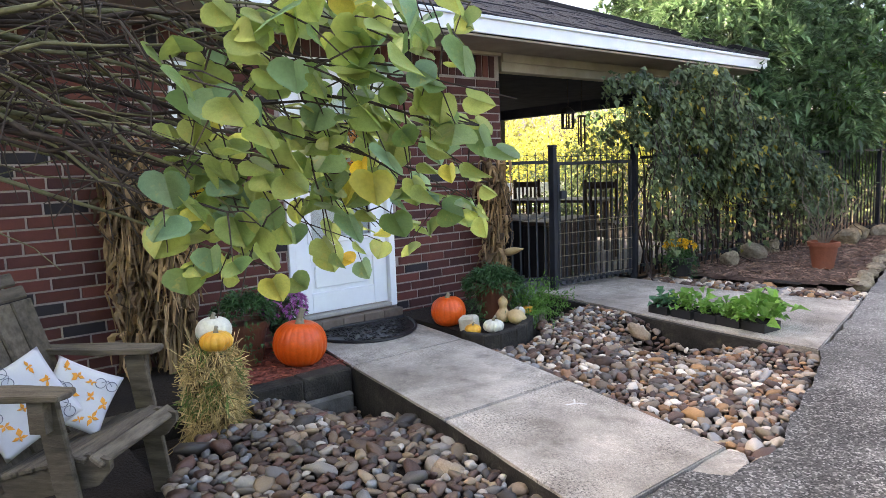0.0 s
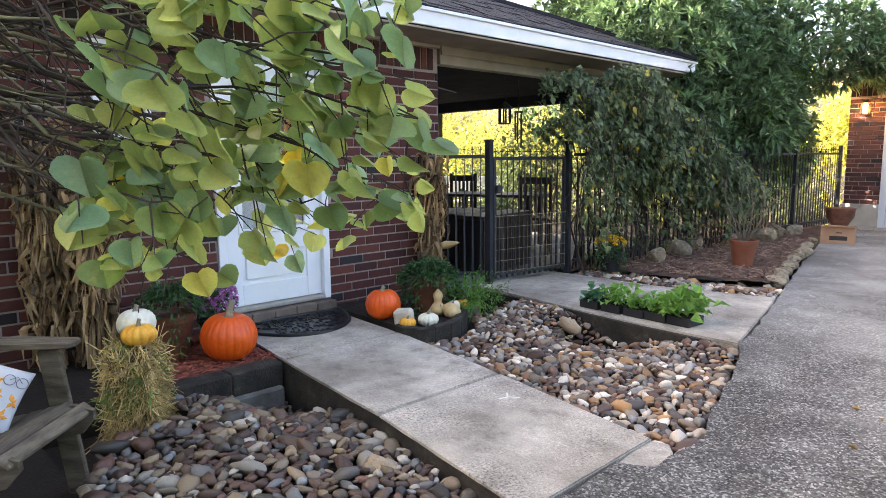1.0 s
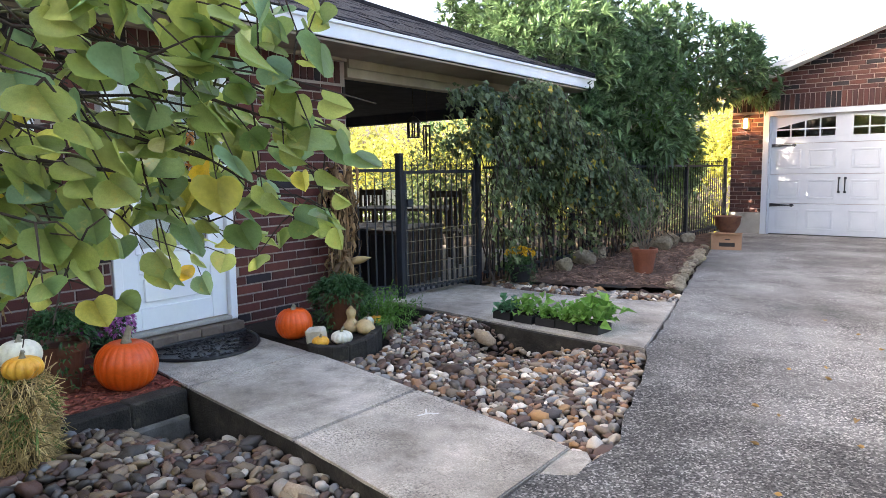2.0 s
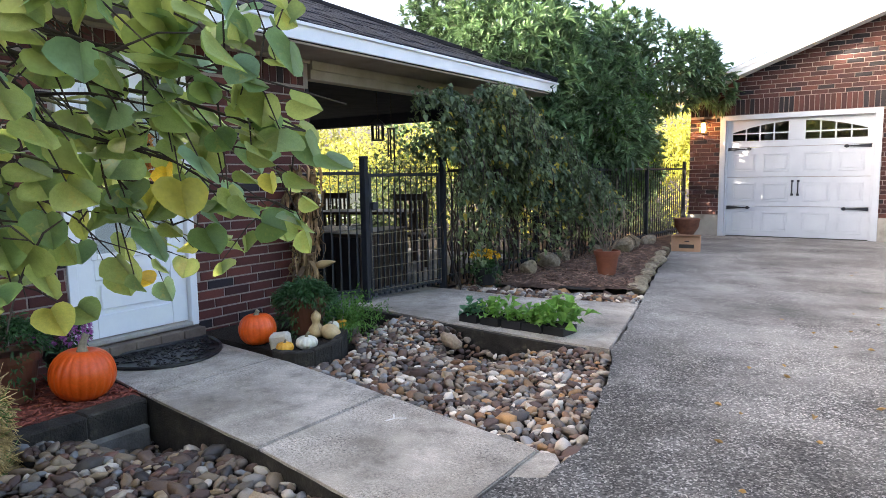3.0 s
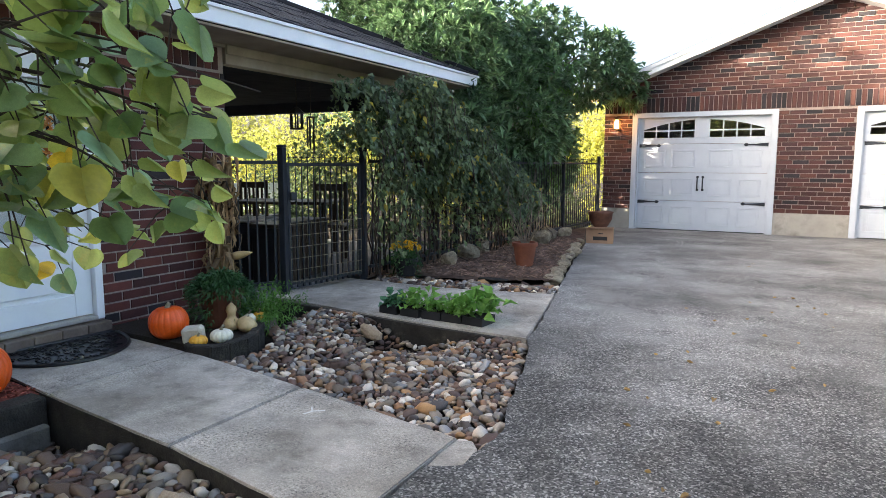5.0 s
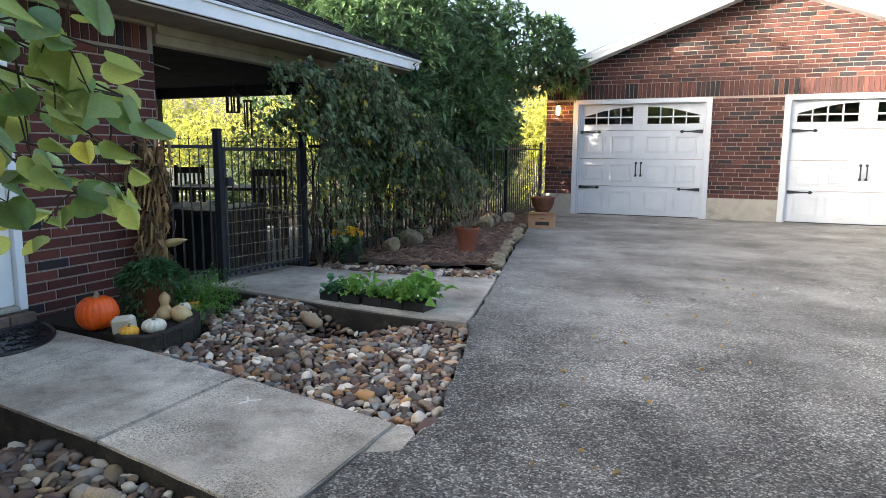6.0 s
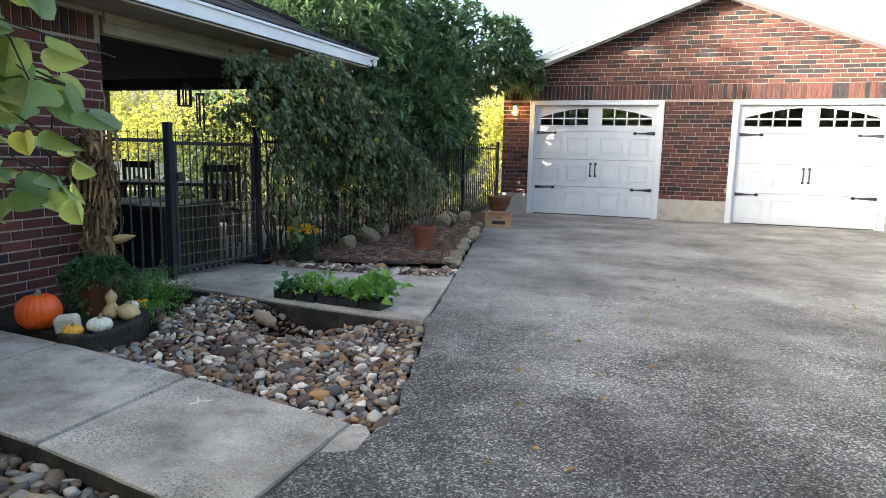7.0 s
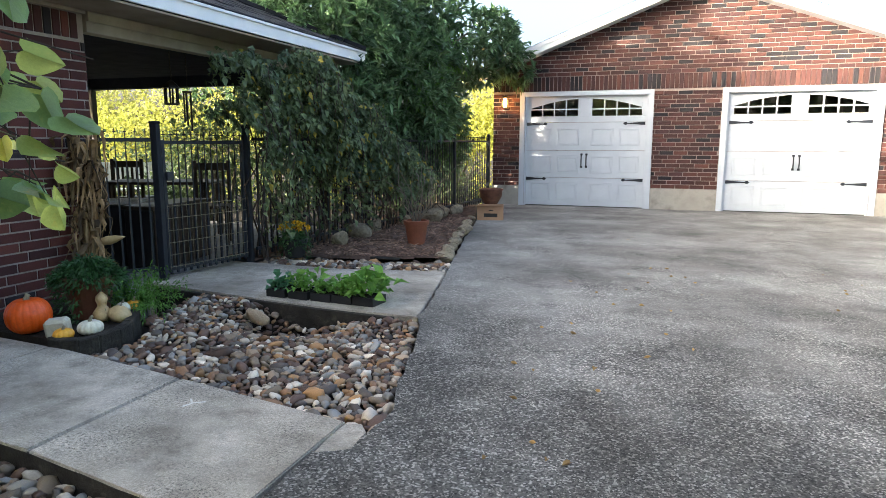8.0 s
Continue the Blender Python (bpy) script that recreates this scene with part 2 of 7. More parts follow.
def leaf_cloud(name, pos, way, length, width, material, parent, fold=0.25, droop=0.25, label=""):
    v, f = leaf_arrays(np.asarray(pos, float), np.asarray(way, float), np.asarray(length, float), np.asarray(width, float), fold, droop)
    ob = from_arrays(name, v, f, material, parent)
    return tagged(ob, label, kind="stuff")


def ball_points(n, centre, radii, hollow=0.5):
    """Random points in a lumpy ellipsoid, denser towards its skin, with their outward ways."""
    d = NPR.normal(size=(n, 3))
    d /= np.linalg.norm(d, axis=1, keepdims=True)
    r = hollow + (1 - hollow) * NPR.rand(n, 1) ** 0.6
    return np.array(centre) + d * r * np.array(radii), d


def stone_mesh(name, seed, material, flat=0.6, rough=0.12):
    bm = bmesh.new()
    bmesh.ops.create_icosphere(bm, subdivisions=2, radius=1.0)
    for v in bm.verts:
        k = 1 + rough * 2.2 * noise.noise(v.co * 0.9 + Vector((seed * 7.3, seed, 0))) + rough * noise.noise(v.co * 2.3 + Vector((0, seed * 5.1, seed)))
        v.co = Vector((v.co.x * k * (1.0 + 0.25 * ((seed * 37) % 5) / 5), v.co.y * k * 0.85, v.co.z * k * flat))
    me = bpy.data.meshes.new(name)
    bm.to_mesh(me)
    bm.free()
    me.materials.append(material)
    me.shade_smooth()
    return me


def crag_mesh(name, seed, material):
    """A broken limestone block with flat facets and chipped corners."""
    r = random.Random(seed)
    bm = bmesh.new()
    bmesh.ops.create_icosphere(bm, subdivisions=3, radius=1.0)
    planes = [(Vector((r.gauss(0, 1), r.gauss(0, 1), r.gauss(0, 0.8))).normalized(), r.uniform(0.55, 0.85)) for k in range(11)]
    for v in bm.verts:
        for n, d in planes:
            over = v.co.dot(n) - d
            if over > 0:
                v.co -= n * over
        v.co *= 1 + 0.07 * noise.noise(v.co * 3 + Vector((seed, 0, 0)))
    me = bpy.data.meshes.new(name)
    bm.to_mesh(me)
    bm.free()
    me.materials.append(material)
    return me


def brick_boxes(rects, place, front, depth=0.02, chamfer=0.0):
    """Joined bricks: rects of (u0, v0, u1, v1) on a wall; place(u, v, w) gives the world point w metres before its face."""
    verts, faces = [], []
    for u0, v0, u1, v1 in rects:
        w = front + RND.uniform(-0.0015, 0.0015)
        b = len(verts)
        c = chamfer
        for uu, vv, ww in ((u0, v0, w - depth), (u1, v0, w - depth), (u1, v1, w - depth), (u0, v1, w - depth),
                           (u0 + c, v0 + c, w), (u1 - c, v0 + c, w), (u1 - c, v1 - c, w), (u0 + c, v1 - c, w)):
            verts.append(place(uu, vv, ww))
        faces += [(b + 4, b + 5, b + 6, b + 7)] + [(b + i, b + (i + 1) % 4, b + 4 + (i + 1) % 4, b + 4 + i) for i in range(4)]
    return verts, faces


def courses(u0, u1, v0, v1, pitch, length, joint, blocked, shift=0.5):
    """Brick rects in running bond; blocked(u, v) is true where the wall has an opening."""
    out, row, v = [], 0, v0
    while v + pitch <= v1 + 1e-6:
        u = u0 - length * ((row % 2) * shift + 0.12 * ((row * 7) % 3))
        while u < u1:
            a, b = max(u, u0), min(u + length - joint, u1)
            if b - a > 0.03:
                n = max(1, int((b - a) / 0.02))
                free = [not blocked(a + (b - a) * (i + 0.5) / n, v + pitch / 2) for i in range(n)]
                i = 0
                while i < n:
                    if free[i]:
                        j = i
                        while j < n and free[j]:
                            j += 1
                        if (j - i) * (b - a) / n > 0.03:
                            out.append((a + (b - a) * i / n, v, a + (b - a) * j / n, v + pitch - joint))
                        i = j
                    i += 1
            u += length
        v += pitch
        row += 1
    return out


M.update({
    "mulch": surf("mulch", (0.055, 0.030, 0.021), (0.17, 0.105, 0.072), 9, 45, 0.95, 1.0, 0.03),
    "red_mulch": surf("red_mulch", (0.13, 0.03, 0.02), (0.26, 0.075, 0.045), 14, 60, 0.9, 1.0, 0.02),
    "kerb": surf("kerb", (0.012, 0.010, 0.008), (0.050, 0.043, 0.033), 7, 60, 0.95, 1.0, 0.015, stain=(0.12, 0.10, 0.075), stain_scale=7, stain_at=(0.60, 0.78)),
    "pebble": surf("pebble", (0.65, 0.65, 0.65), (1.2, 1.2, 1.2), 22, 90, 0.6, 0.35, 0.004, vary=0.4, palette=[(0.00, (0.146, 0.088, 0.059)), (0.09, (0.232, 0.178, 0.124)), (0.18, (0.097, 0.060, 0.045)), (0.27, (0.373, 0.282, 0.194)), (0.36, (0.162, 0.138, 0.115)), (0.45, (0.254, 0.138, 0.072)), (0.54, (0.078, 0.064, 0.056)), (0.62, (0.648, 0.560, 0.450)), (0.70, (0.275, 0.262, 0.241)), (0.79, (0.135, 0.078, 0.054)), (0.88, (0.464, 0.395, 0.306)), (0.95, (0.356, 0.200, 0.086))]),
    "pebbles": surf("pebbles", (0.65, 0.65, 0.65), (1.2, 1.2, 1.2), 22, 90, 0.6, 0.35, 0.004, vary=0.4, by="island", palette=[(0.00, (0.146, 0.088, 0.059)), (0.09, (0.232, 0.178, 0.124)), (0.18, (0.097, 0.060, 0.045)), (0.27, (0.373, 0.282, 0.194)), (0.36, (0.162, 0.138, 0.115)), (0.45, (0.254, 0.138, 0.072)), (0.54, (0.078, 0.064, 0.056)), (0.62, (0.648, 0.560, 0.450)), (0.70, (0.275, 0.262, 0.241)), (0.79, (0.135, 0.078, 0.054)), (0.88, (0.464, 0.395, 0.306)), (0.95, (0.356, 0.200, 0.086))]),
    "pebble_brown": surf("pebble_brown", (0.65, 0.65, 0.65), (1.2, 1.2, 1.2), 22, 90, 0.5, 0.35, 0.004, vary=0.35, palette=[(0.00, (0.110, 0.070, 0.046)), (0.09, (0.165, 0.130, 0.092)), (0.18, (0.075, 0.042, 0.030)), (0.27, (0.205, 0.145, 0.092)), (0.36, (0.120, 0.106, 0.092)), (0.45, (0.135, 0.068, 0.046)), (0.54, (0.055, 0.046, 0.038)), (0.64, (0.400, 0.350, 0.280)), (0.72, (0.200, 0.200, 0.190)), (0.80, (0.085, 0.050, 0.034)), (0.90, (0.260, 0.190, 0.115))]),
    "pebbles_brown": surf("pebbles_brown", (0.65, 0.65, 0.65), (1.2, 1.2, 1.2), 22, 90, 0.5, 0.35, 0.004, vary=0.35, by="island", palette=[(0.00, (0.110, 0.070, 0.046)), (0.09, (0.165, 0.130, 0.092)), (0.18, (0.075, 0.042, 0.030)), (0.27, (0.205, 0.145, 0.092)), (0.36, (0.120, 0.106, 0.092)), (0.45, (0.135, 0.068, 0.046)), (0.54, (0.055, 0.046, 0.038)), (0.64, (0.400, 0.350, 0.280)), (0.72, (0.200, 0.200, 0.190)), (0.80, (0.085, 0.050, 0.034)), (0.90, (0.260, 0.190, 0.115))]),
    "boulder": surf("boulder", (0.17, 0.135, 0.085), (0.44, 0.37, 0.26), 3, 30, 0.9, 0.8, 0.02, vary=0.25),
    "pumpkin": surf("pumpkin", (0.62, 0.075, 0.006), (0.78, 0.112, 0.010), 6, 60, 0.38, 0.15, 0.004),
    "white_pumpkin": surf("white_pumpkin", (0.66, 0.62, 0.47), (0.80, 0.77, 0.64), 6, 60, 0.42, 0.15, 0.004),
    "yellow_pumpkin": surf("yellow_pumpkin", (0.72, 0.28, 0.02), (0.82, 0.48, 0.06), 9, 60, 0.42, 0.15, 0.004),
    "gourd": surf("gourd", (0.48, 0.33, 0.15), (0.64, 0.48, 0.25), 8, 60, 0.5, 0.2, 0.004),
    "stem": surf("stem", (0.20, 0.18, 0.12), (0.33, 0.30, 0.21), 20, 80, 0.85, 0.5, 0.006),
    "straw": surf("straw", (0.34, 0.235, 0.085), (0.68, 0.51, 0.23), 12, 60, 0.8, 0.2, 0.002, vary=0.55, by="island"),
    "green_straw": surf("green_straw", (0.10, 0.17, 0.035), (0.22, 0.30, 0.08), 12, 60, 0.8, 0.2, 0.002, vary=0.35, by="island"),
    "husk": surf("husk", (0.075, 0.042, 0.019), (0.44, 0.29, 0.145), 7, 50, 0.8, 0.4, 0.004, vary=0.8, by="island", through_light=0.2),
    "stalk": surf("stalk", (0.22, 0.14, 0.07), (0.40, 0.28, 0.14), 9, 60, 0.8, 0.4, 0.004, vary=0.3),
    "grey_wood": surf("grey_wood", (0.048, 0.037, 0.025), (0.150, 0.122, 0.086), 6, 60, 0.85, 0.6, 0.008, vary=0.15, stretch=(1.0, 6.0, 6.0)),
    "grey_wood_across": surf("grey_wood_across", (0.055, 0.044, 0.031), (0.185, 0.152, 0.110), 6, 60, 0.85, 0.6, 0.008, vary=0.3, stretch=(6.0, 1.0, 6.0)),
    "fabric": surf("fabric", (0.50, 0.50, 0.53), (0.58, 0.58, 0.61), 4, 300, 0.95, 0.3, 0.002, grainy=0.2),
    "print_orange": surf("print_orange", (0.70, 0.26, 0.03), (0.80, 0.36, 0.06), 20, 200, 0.95, 0.2, 0.002),
    "print_dark": surf("print_dark", (0.10, 0.10, 0.13), (0.16, 0.16, 0.20), 20, 200, 0.95, 0.2, 0.002),
    "rubber": surf("rubber", (0.006, 0.006, 0.007), (0.014, 0.014, 0.016), 8, 90, 0.32, 0.3, 0.003),
    "terracotta": surf("terracotta", (0.15, 0.047, 0.024), (0.24, 0.083, 0.043), 5, 80, 0.85, 0.3, 0.004, stain=(0.16, 0.07, 0.05), stain_scale=6, stain_at=(0.55, 0.75)),
    "glazed": surf("glazed", (0.10, 0.038, 0.024), (0.17, 0.068, 0.040), 5, 60, 0.3, 0.1, 0.003),
    "black_pot": surf("black_pot", (0.010, 0.010, 0.011), (0.022, 0.022, 0.024), 6, 60, 0.5, 0.2, 0.003),
    "cardboard": surf("cardboard", (0.30, 0.175, 0.105), (0.41, 0.26, 0.165), 4, 120, 0.9, 0.2, 0.002),
    "ink": surf("ink", (0.020, 0.018, 0.016), (0.035, 0.032, 0.030), 8, 80, 0.8, 0.1, 0.002),
    "bark": surf("bark", (0.085, 0.070, 0.052), (0.20, 0.175, 0.135), 14, 70, 0.9, 0.9, 0.012),
    "twig": surf("twig", (0.028, 0.020, 0.016), (0.065, 0.048, 0.036), 14, 70, 0.9, 0.5, 0.004),
    "mossy": surf("mossy", (0.10, 0.10, 0.05), (0.20, 0.19, 0.10), 20, 90, 0.9, 0.6, 0.004),
    "redbud": surf("redbud", (0.95, 1.0, 0.90), (1.30, 1.28, 1.2), 12, 60, 0.42, 0.25, 0.004, vary=0.18, through_light=0.5, stain=(0.50, 0.43, 0.10), stain_scale=1.6, stain_at=(0.66, 0.82), palette=[
        (0.0, (0.285, 0.370, 0.110)), (0.22, (0.385, 0.455, 0.140)), (0.42, (0.195, 0.300, 0.098)), (0.58, (0.420, 0.480, 0.130)), (0.72, (0.245, 0.385, 0.205)),
        (0.84, (0.350, 0.420, 0.120)), (0.94, (0.640, 0.580, 0.110)), (0.975, (0.800, 0.560, 0.050))]),
    "redbud_joined": surf("redbud_joined",  (0.95, 1.0, 0.90), (1.30, 1.28, 1.2), 12, 60, 0.42, 0.25, 0.004, vary=0.18, by="island", through_light=0.5, stain=(0.50, 0.43, 0.10), stain_scale=22, stain_at=(0.66, 0.82), palette=[
        (0.0, (0.285, 0.370, 0.110)), (0.22, (0.385, 0.455, 0.140)), (0.42, (0.195, 0.300, 0.098)), (0.58, (0.420, 0.480, 0.130)), (0.72, (0.245, 0.385, 0.205)),
        (0.84, (0.350, 0.420, 0.120)), (0.94, (0.640, 0.580, 0.110)), (0.975, (0.800, 0.560, 0.050))]),
    "loquat": surf("loquat", (0.040, 0.088, 0.044), (0.205, 0.325, 0.150), 1.6, 30, 0.33, 0.2, 0.004, vary=0.45, by="island", through_light=0.25),
    "vine": surf("vine", (0.034, 0.066, 0.032), (0.165, 0.215, 0.090), 1.8, 30, 0.5, 0.2, 0.004, vary=0.5, by="island", through_light=0.3),
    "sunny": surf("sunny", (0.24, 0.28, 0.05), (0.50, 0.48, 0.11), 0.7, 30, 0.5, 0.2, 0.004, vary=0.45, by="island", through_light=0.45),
    "lettuce": surf("lettuce", (0.12, 0.28, 0.045), (0.24, 0.42, 0.09), 14, 60, 0.45, 0.2, 0.004, vary=0.3, by="island", through_light=0.35),
    "kale": surf("kale", (0.06, 0.17, 0.085), (0.12, 0.26, 0.12), 14, 60, 0.5, 0.2, 0.004, vary=0.3, by="island", through_light=0.3),
    "fern": surf("fern", (0.08, 0.20, 0.028), (0.16, 0.32, 0.06), 9, 60, 0.5, 0.1, 0.002, vary=0.3, by="island", through_light=0.35),
    "succulent": surf("succulent", (0.022, 0.068, 0.022), (0.065, 0.15, 0.045), 9, 60, 0.45, 0.1, 0.002, vary=0.4, by="island", through_light=0.25),
    "purple": surf("purple", (0.30, 0.08, 0.28), (0.55, 0.21, 0.50), 9, 60, 0.7, 0.1, 0.002, vary=0.35, by="island", through_light=0.2),
    "yellow": surf("yellow", (0.70, 0.38, 0.01), (0.82, 0.55, 0.03), 9, 60, 0.7, 0.1, 0.002, vary=0.3, by="island", through_light=0.2),
    "dry_leaf": surf("dry_leaf", (0.26, 0.14, 0.05), (0.52, 0.36, 0.13), 15, 60, 0.8, 0.2, 0.002, vary=0.4),
    "bronze": surf("bronze", (0.018, 0.014, 0.012), (0.035, 0.028, 0.022), 8, 80, 0.45, 0.2, 0.002, metal=0.4),
    "dark_wood": surf("dark_wood", (0.025, 0.016, 0.011), (0.055, 0.036, 0.026), 6, 60, 0.5, 0.2, 0.003),
    "wire": surf("wire", (0.13, 0.115, 0.08), (0.24, 0.21, 0.15), 8, 80, 0.45, 0.1, 0.001, metal=0.6),
    "patio": surf("patio", (0.15, 0.15, 0.155), (0.25, 0.25, 0.25), 2, 90, 0.9, 0.3, 0.005),
    "wreath": surf("wreath", (0.42, 0.13, 0.03), (0.62, 0.30, 0.09), 12, 60, 0.8, 0.2, 0.003, vary=0.4, by="island"),
})
glass, nt, b = nodes_of("glass")
b.inputs["Transmission Weight"].default_value, b.inputs["Roughness"].default_value, b.inputs["IOR"].default_value = 1.0, 0.02, 1.45
b.inputs["Base Color"].default_value = (0.75, 0.80, 0.80, 1)
M["glass"] = glass
glow, nt, b = nodes_of("glow")
b.inputs["Base Color"].default_value = (0.9, 0.6, 0.3, 1)
b.inputs["Emission Color"].default_value = (1.0, 0.42, 0.10, 1)
b.inputs["Emission Strength"].default_value = 9.0
M["glow"] = glow

# ---- ground, driveway and walks ----
DRIVE_EDGE = [(4.35, -1.0), (4.02, 0.3), (3.62, 1.45), (3.32, 1.76), (3.30, 2.34), (3.43, 2.42), (3.45, 2.72), (3.10, 4.00), (2.95, 4.46), (2.58, 6.15), (2.15, 8.0), (1.78, 9.75), (1.62, 10.5), (1.30, 11.8), (1.05, 13.35)]


def edge_x(y):
    """The driveway's edge at y."""
    return float(np.interp(y, [p[1] for p in DRIVE_EDGE], [p[0] for p in DRIVE_EDGE]))


bm = bmesh.new()
bmesh.ops.create_grid(bm, x_segments=60, y_segments=60, size=400)
for v in bm.verts:
    v.co.z = -0.34
structure("ground", bm, M["soil"], "dark bare garden soil under the beds", "ground")

bm = bmesh.new()
ragged = []
for (ax, ay), (bx, by) in zip(DRIVE_EDGE, DRIVE_EDGE[1:]):
    n = max(2, int((by - ay) / 0.06))
    for i in range(n):
        k = i / n
        x, y = ax + (bx - ax) * k, ay + (by - ay) * k
        ragged.append((x + 0.035 * noise.noise(Vector((x * 3, y * 3, 0))) + 0.015 * noise.noise(Vector((x * 14, y * 14, 3))), y))
slab(bm, [(4.6, -14), (40, -14), (40, 13.6), (1.05, 13.6)] + ragged[::-1], -0.33, 0.0)
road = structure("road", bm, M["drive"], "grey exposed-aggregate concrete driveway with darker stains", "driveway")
bm = bmesh.new()
# loose grit on the near part of the driveway
grit_v, grit_f = [], []
for i in range(24000):
    y = 0.9 + 4.2 * RND.random() ** 1.8
    x = edge_x(y) + 0.05 + 4.5 * RND.random()
    if noise.noise(Vector((x * 0.8, y * 0.8, 9))) + (2.6 - y) * 0.15 < -0.1:
        continue
    s = RND.uniform(0.002, 0.0062)
    a = RND.random() * 6.28
    k = len(grit_v)
    grit_v += [(x + s * math.cos(a + j * 2.09), y + s * math.sin(a + j * 2.09), -0.001) for j in range(3)] + [(x, y, s * RND.uniform(0.5, 0.9))]
    grit_f += [(k, k + 1, k + 3), (k + 1, k + 2, k + 3), (k + 2, k, k + 3)]
bm.free()
tagged(from_arrays("aggregate", grit_v, grit_f, surf("grit", (0.7,) * 3, (1.1,) * 3, 20, 90, 0.8, 0.1, 0.001, vary=0.3, by="island", palette=[(0.0, (0.055, 0.05, 0.046)), (0.35, (0.24, 0.225, 0.20)), (0.55, (0.12, 0.11, 0.10)), (0.78, (0.46, 0.44, 0.41))]), road), "small exposed stones", kind="stuff")

# front walk: three poured panels with open joints
LEFT = lambda x: float(np.interp(x, [-0.1, 0.5, 1.18, 2.2, 3.35], [2.24, 2.20, 2.10, 1.975, 1.77]))
RIGHT = lambda x: float(np.interp(x, [-0.1, 0.55, 1.2, 2.2, 3.23], [3.16, 3.09, 3.035, 2.865, 2.66]))
walk_ob = tagged(new("pavement_walk"), "weathered grey concrete front walk with open joints", "walk", kind="structure")


def panel(x0, x1, top=0.0):
    n = 8
    xs = [x0 + (x1 - x0) * i / n for i in range(n + 1)]
    bm = bmesh.new()
    end = [(x, LEFT(x)) for x in xs] + [(x, RIGHT(x)) for x in xs[::-1]]
    slab(bm, end, -0.33, top)
    es = [e for e in bm.edges if all(abs(v.co.z - top) < 1e-5 for v in e.verts)]
    bmesh.ops.bevel(bm, geom=es, offset=0.006, segments=2, affect="EDGES")
    return bm


part("panel", panel(0.10, 1.06), M["walk"], walk_ob)
part("panel", panel(1.068, 2.186), M["walk"], walk_ob)
part("panel", panel(2.204, 3.28), M["walk"], walk_ob)
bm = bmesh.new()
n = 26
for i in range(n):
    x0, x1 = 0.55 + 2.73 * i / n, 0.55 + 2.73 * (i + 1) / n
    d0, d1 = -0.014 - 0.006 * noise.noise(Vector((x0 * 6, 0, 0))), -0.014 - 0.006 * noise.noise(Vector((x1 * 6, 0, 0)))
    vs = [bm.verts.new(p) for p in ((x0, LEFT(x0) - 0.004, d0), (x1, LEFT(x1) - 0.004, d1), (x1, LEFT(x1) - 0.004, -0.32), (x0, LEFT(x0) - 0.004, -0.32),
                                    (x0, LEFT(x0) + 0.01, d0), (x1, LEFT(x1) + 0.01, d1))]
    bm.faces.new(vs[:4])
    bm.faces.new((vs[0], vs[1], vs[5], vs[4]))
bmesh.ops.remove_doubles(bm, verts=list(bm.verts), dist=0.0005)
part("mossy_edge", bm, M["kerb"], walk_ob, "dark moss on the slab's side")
bm = bmesh.new()
for pts in ([(2.47, 2.55), (2.485, 2.55), (2.500, 2.60), (2.488, 2.605)], [(2.488, 2.606), (2.500, 2.602), (2.545, 2.630), (2.540, 2.640)], [(2.484, 2.600), (2.487, 2.612), (2.455, 2.645), (2.448, 2.640)]):
    slab(bm, pts, 0.0005, 0.0016)
part("splash", bm, surf("pale_lime", (0.62, 0.60, 0.55), (0.75, 0.73, 0.68), 30, 120, 0.9, 0.2, 0.001), walk_ob, "pale dried lime splash")
# broken corner of the walk, sunk towards the driveway
bm = bmesh.new()
slab(bm, [(3.288, 2.37), (3.34, 2.36), (3.41, 2.43), (3.43, 2.52), (3.405, 2.62), (3.35, 2.69), (3.25, 2.655)], -0.3, -0.014)
bmesh.ops.bevel(bm, geom=[e for e in bm.edges], offset=0.006, segments=1, affect="EDGES")
part("fragment", bm, M["walk"], walk_ob, "broken corner piece of concrete")
gate_walk = tagged(new("pavement_gate"), "pale concrete slab between the gate and driveway", "walk", kind="structure")
bm = bmesh.new()
slab(bm, [(0.20, 4.76), (1.37, 4.59), (2.14, 4.49), (2.93, 4.45), (2.57, 6.15), (1.5, 5.92), (0.20, 5.95)], -0.33, 0.0)
bmesh.ops.bevel(bm, geom=[e for e in bm.edges if all(v.co.z > -0.01 for v in e.verts)], offset=0.008, segments=2, affect="EDGES")
part("panel", bm, M["walk"], gate_walk)
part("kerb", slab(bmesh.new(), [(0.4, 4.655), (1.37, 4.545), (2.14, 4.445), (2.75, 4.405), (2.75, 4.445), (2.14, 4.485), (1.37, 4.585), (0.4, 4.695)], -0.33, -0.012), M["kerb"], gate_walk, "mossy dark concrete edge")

# ---- house ----
house = tagged(new("wall_house"), "dark red brick house wall with pale mortar joints", "brick wall", kind="structure")
DOOR = (2.22, 3.20, 2.12)
bm = bmesh.new()
for lo, hi in (((-7.0, -0.33), (1.43, 2.29)), ((1.43, -0.33), (1.80, 1.38)), ((1.43, 2.02), (1.80, 2.29)), ((1.80, -0.33), (2.22, 2.29)),
               ((2.22, -0.33), (3.20, 0.085)), ((2.22, 2.12), (3.20, 2.29)), ((3.20, -0.33), (4.49, 2.29))):
    box(bm, (-0.28, lo[0], lo[1]), (-0.010, hi[0], hi[1]))
part("mortar", bm, M["mortar"], house, "pale mortar behind the bricks")
part("side_wall", boxed((-7.0, 4.20, -0.33), (-0.281, 4.49, 2.29)), M["mortar"], house)
part("back_wall", boxed((-7.3, -7.0, -0.33), (-7.01, 4.49, 2.29)), M["mortar"], house)
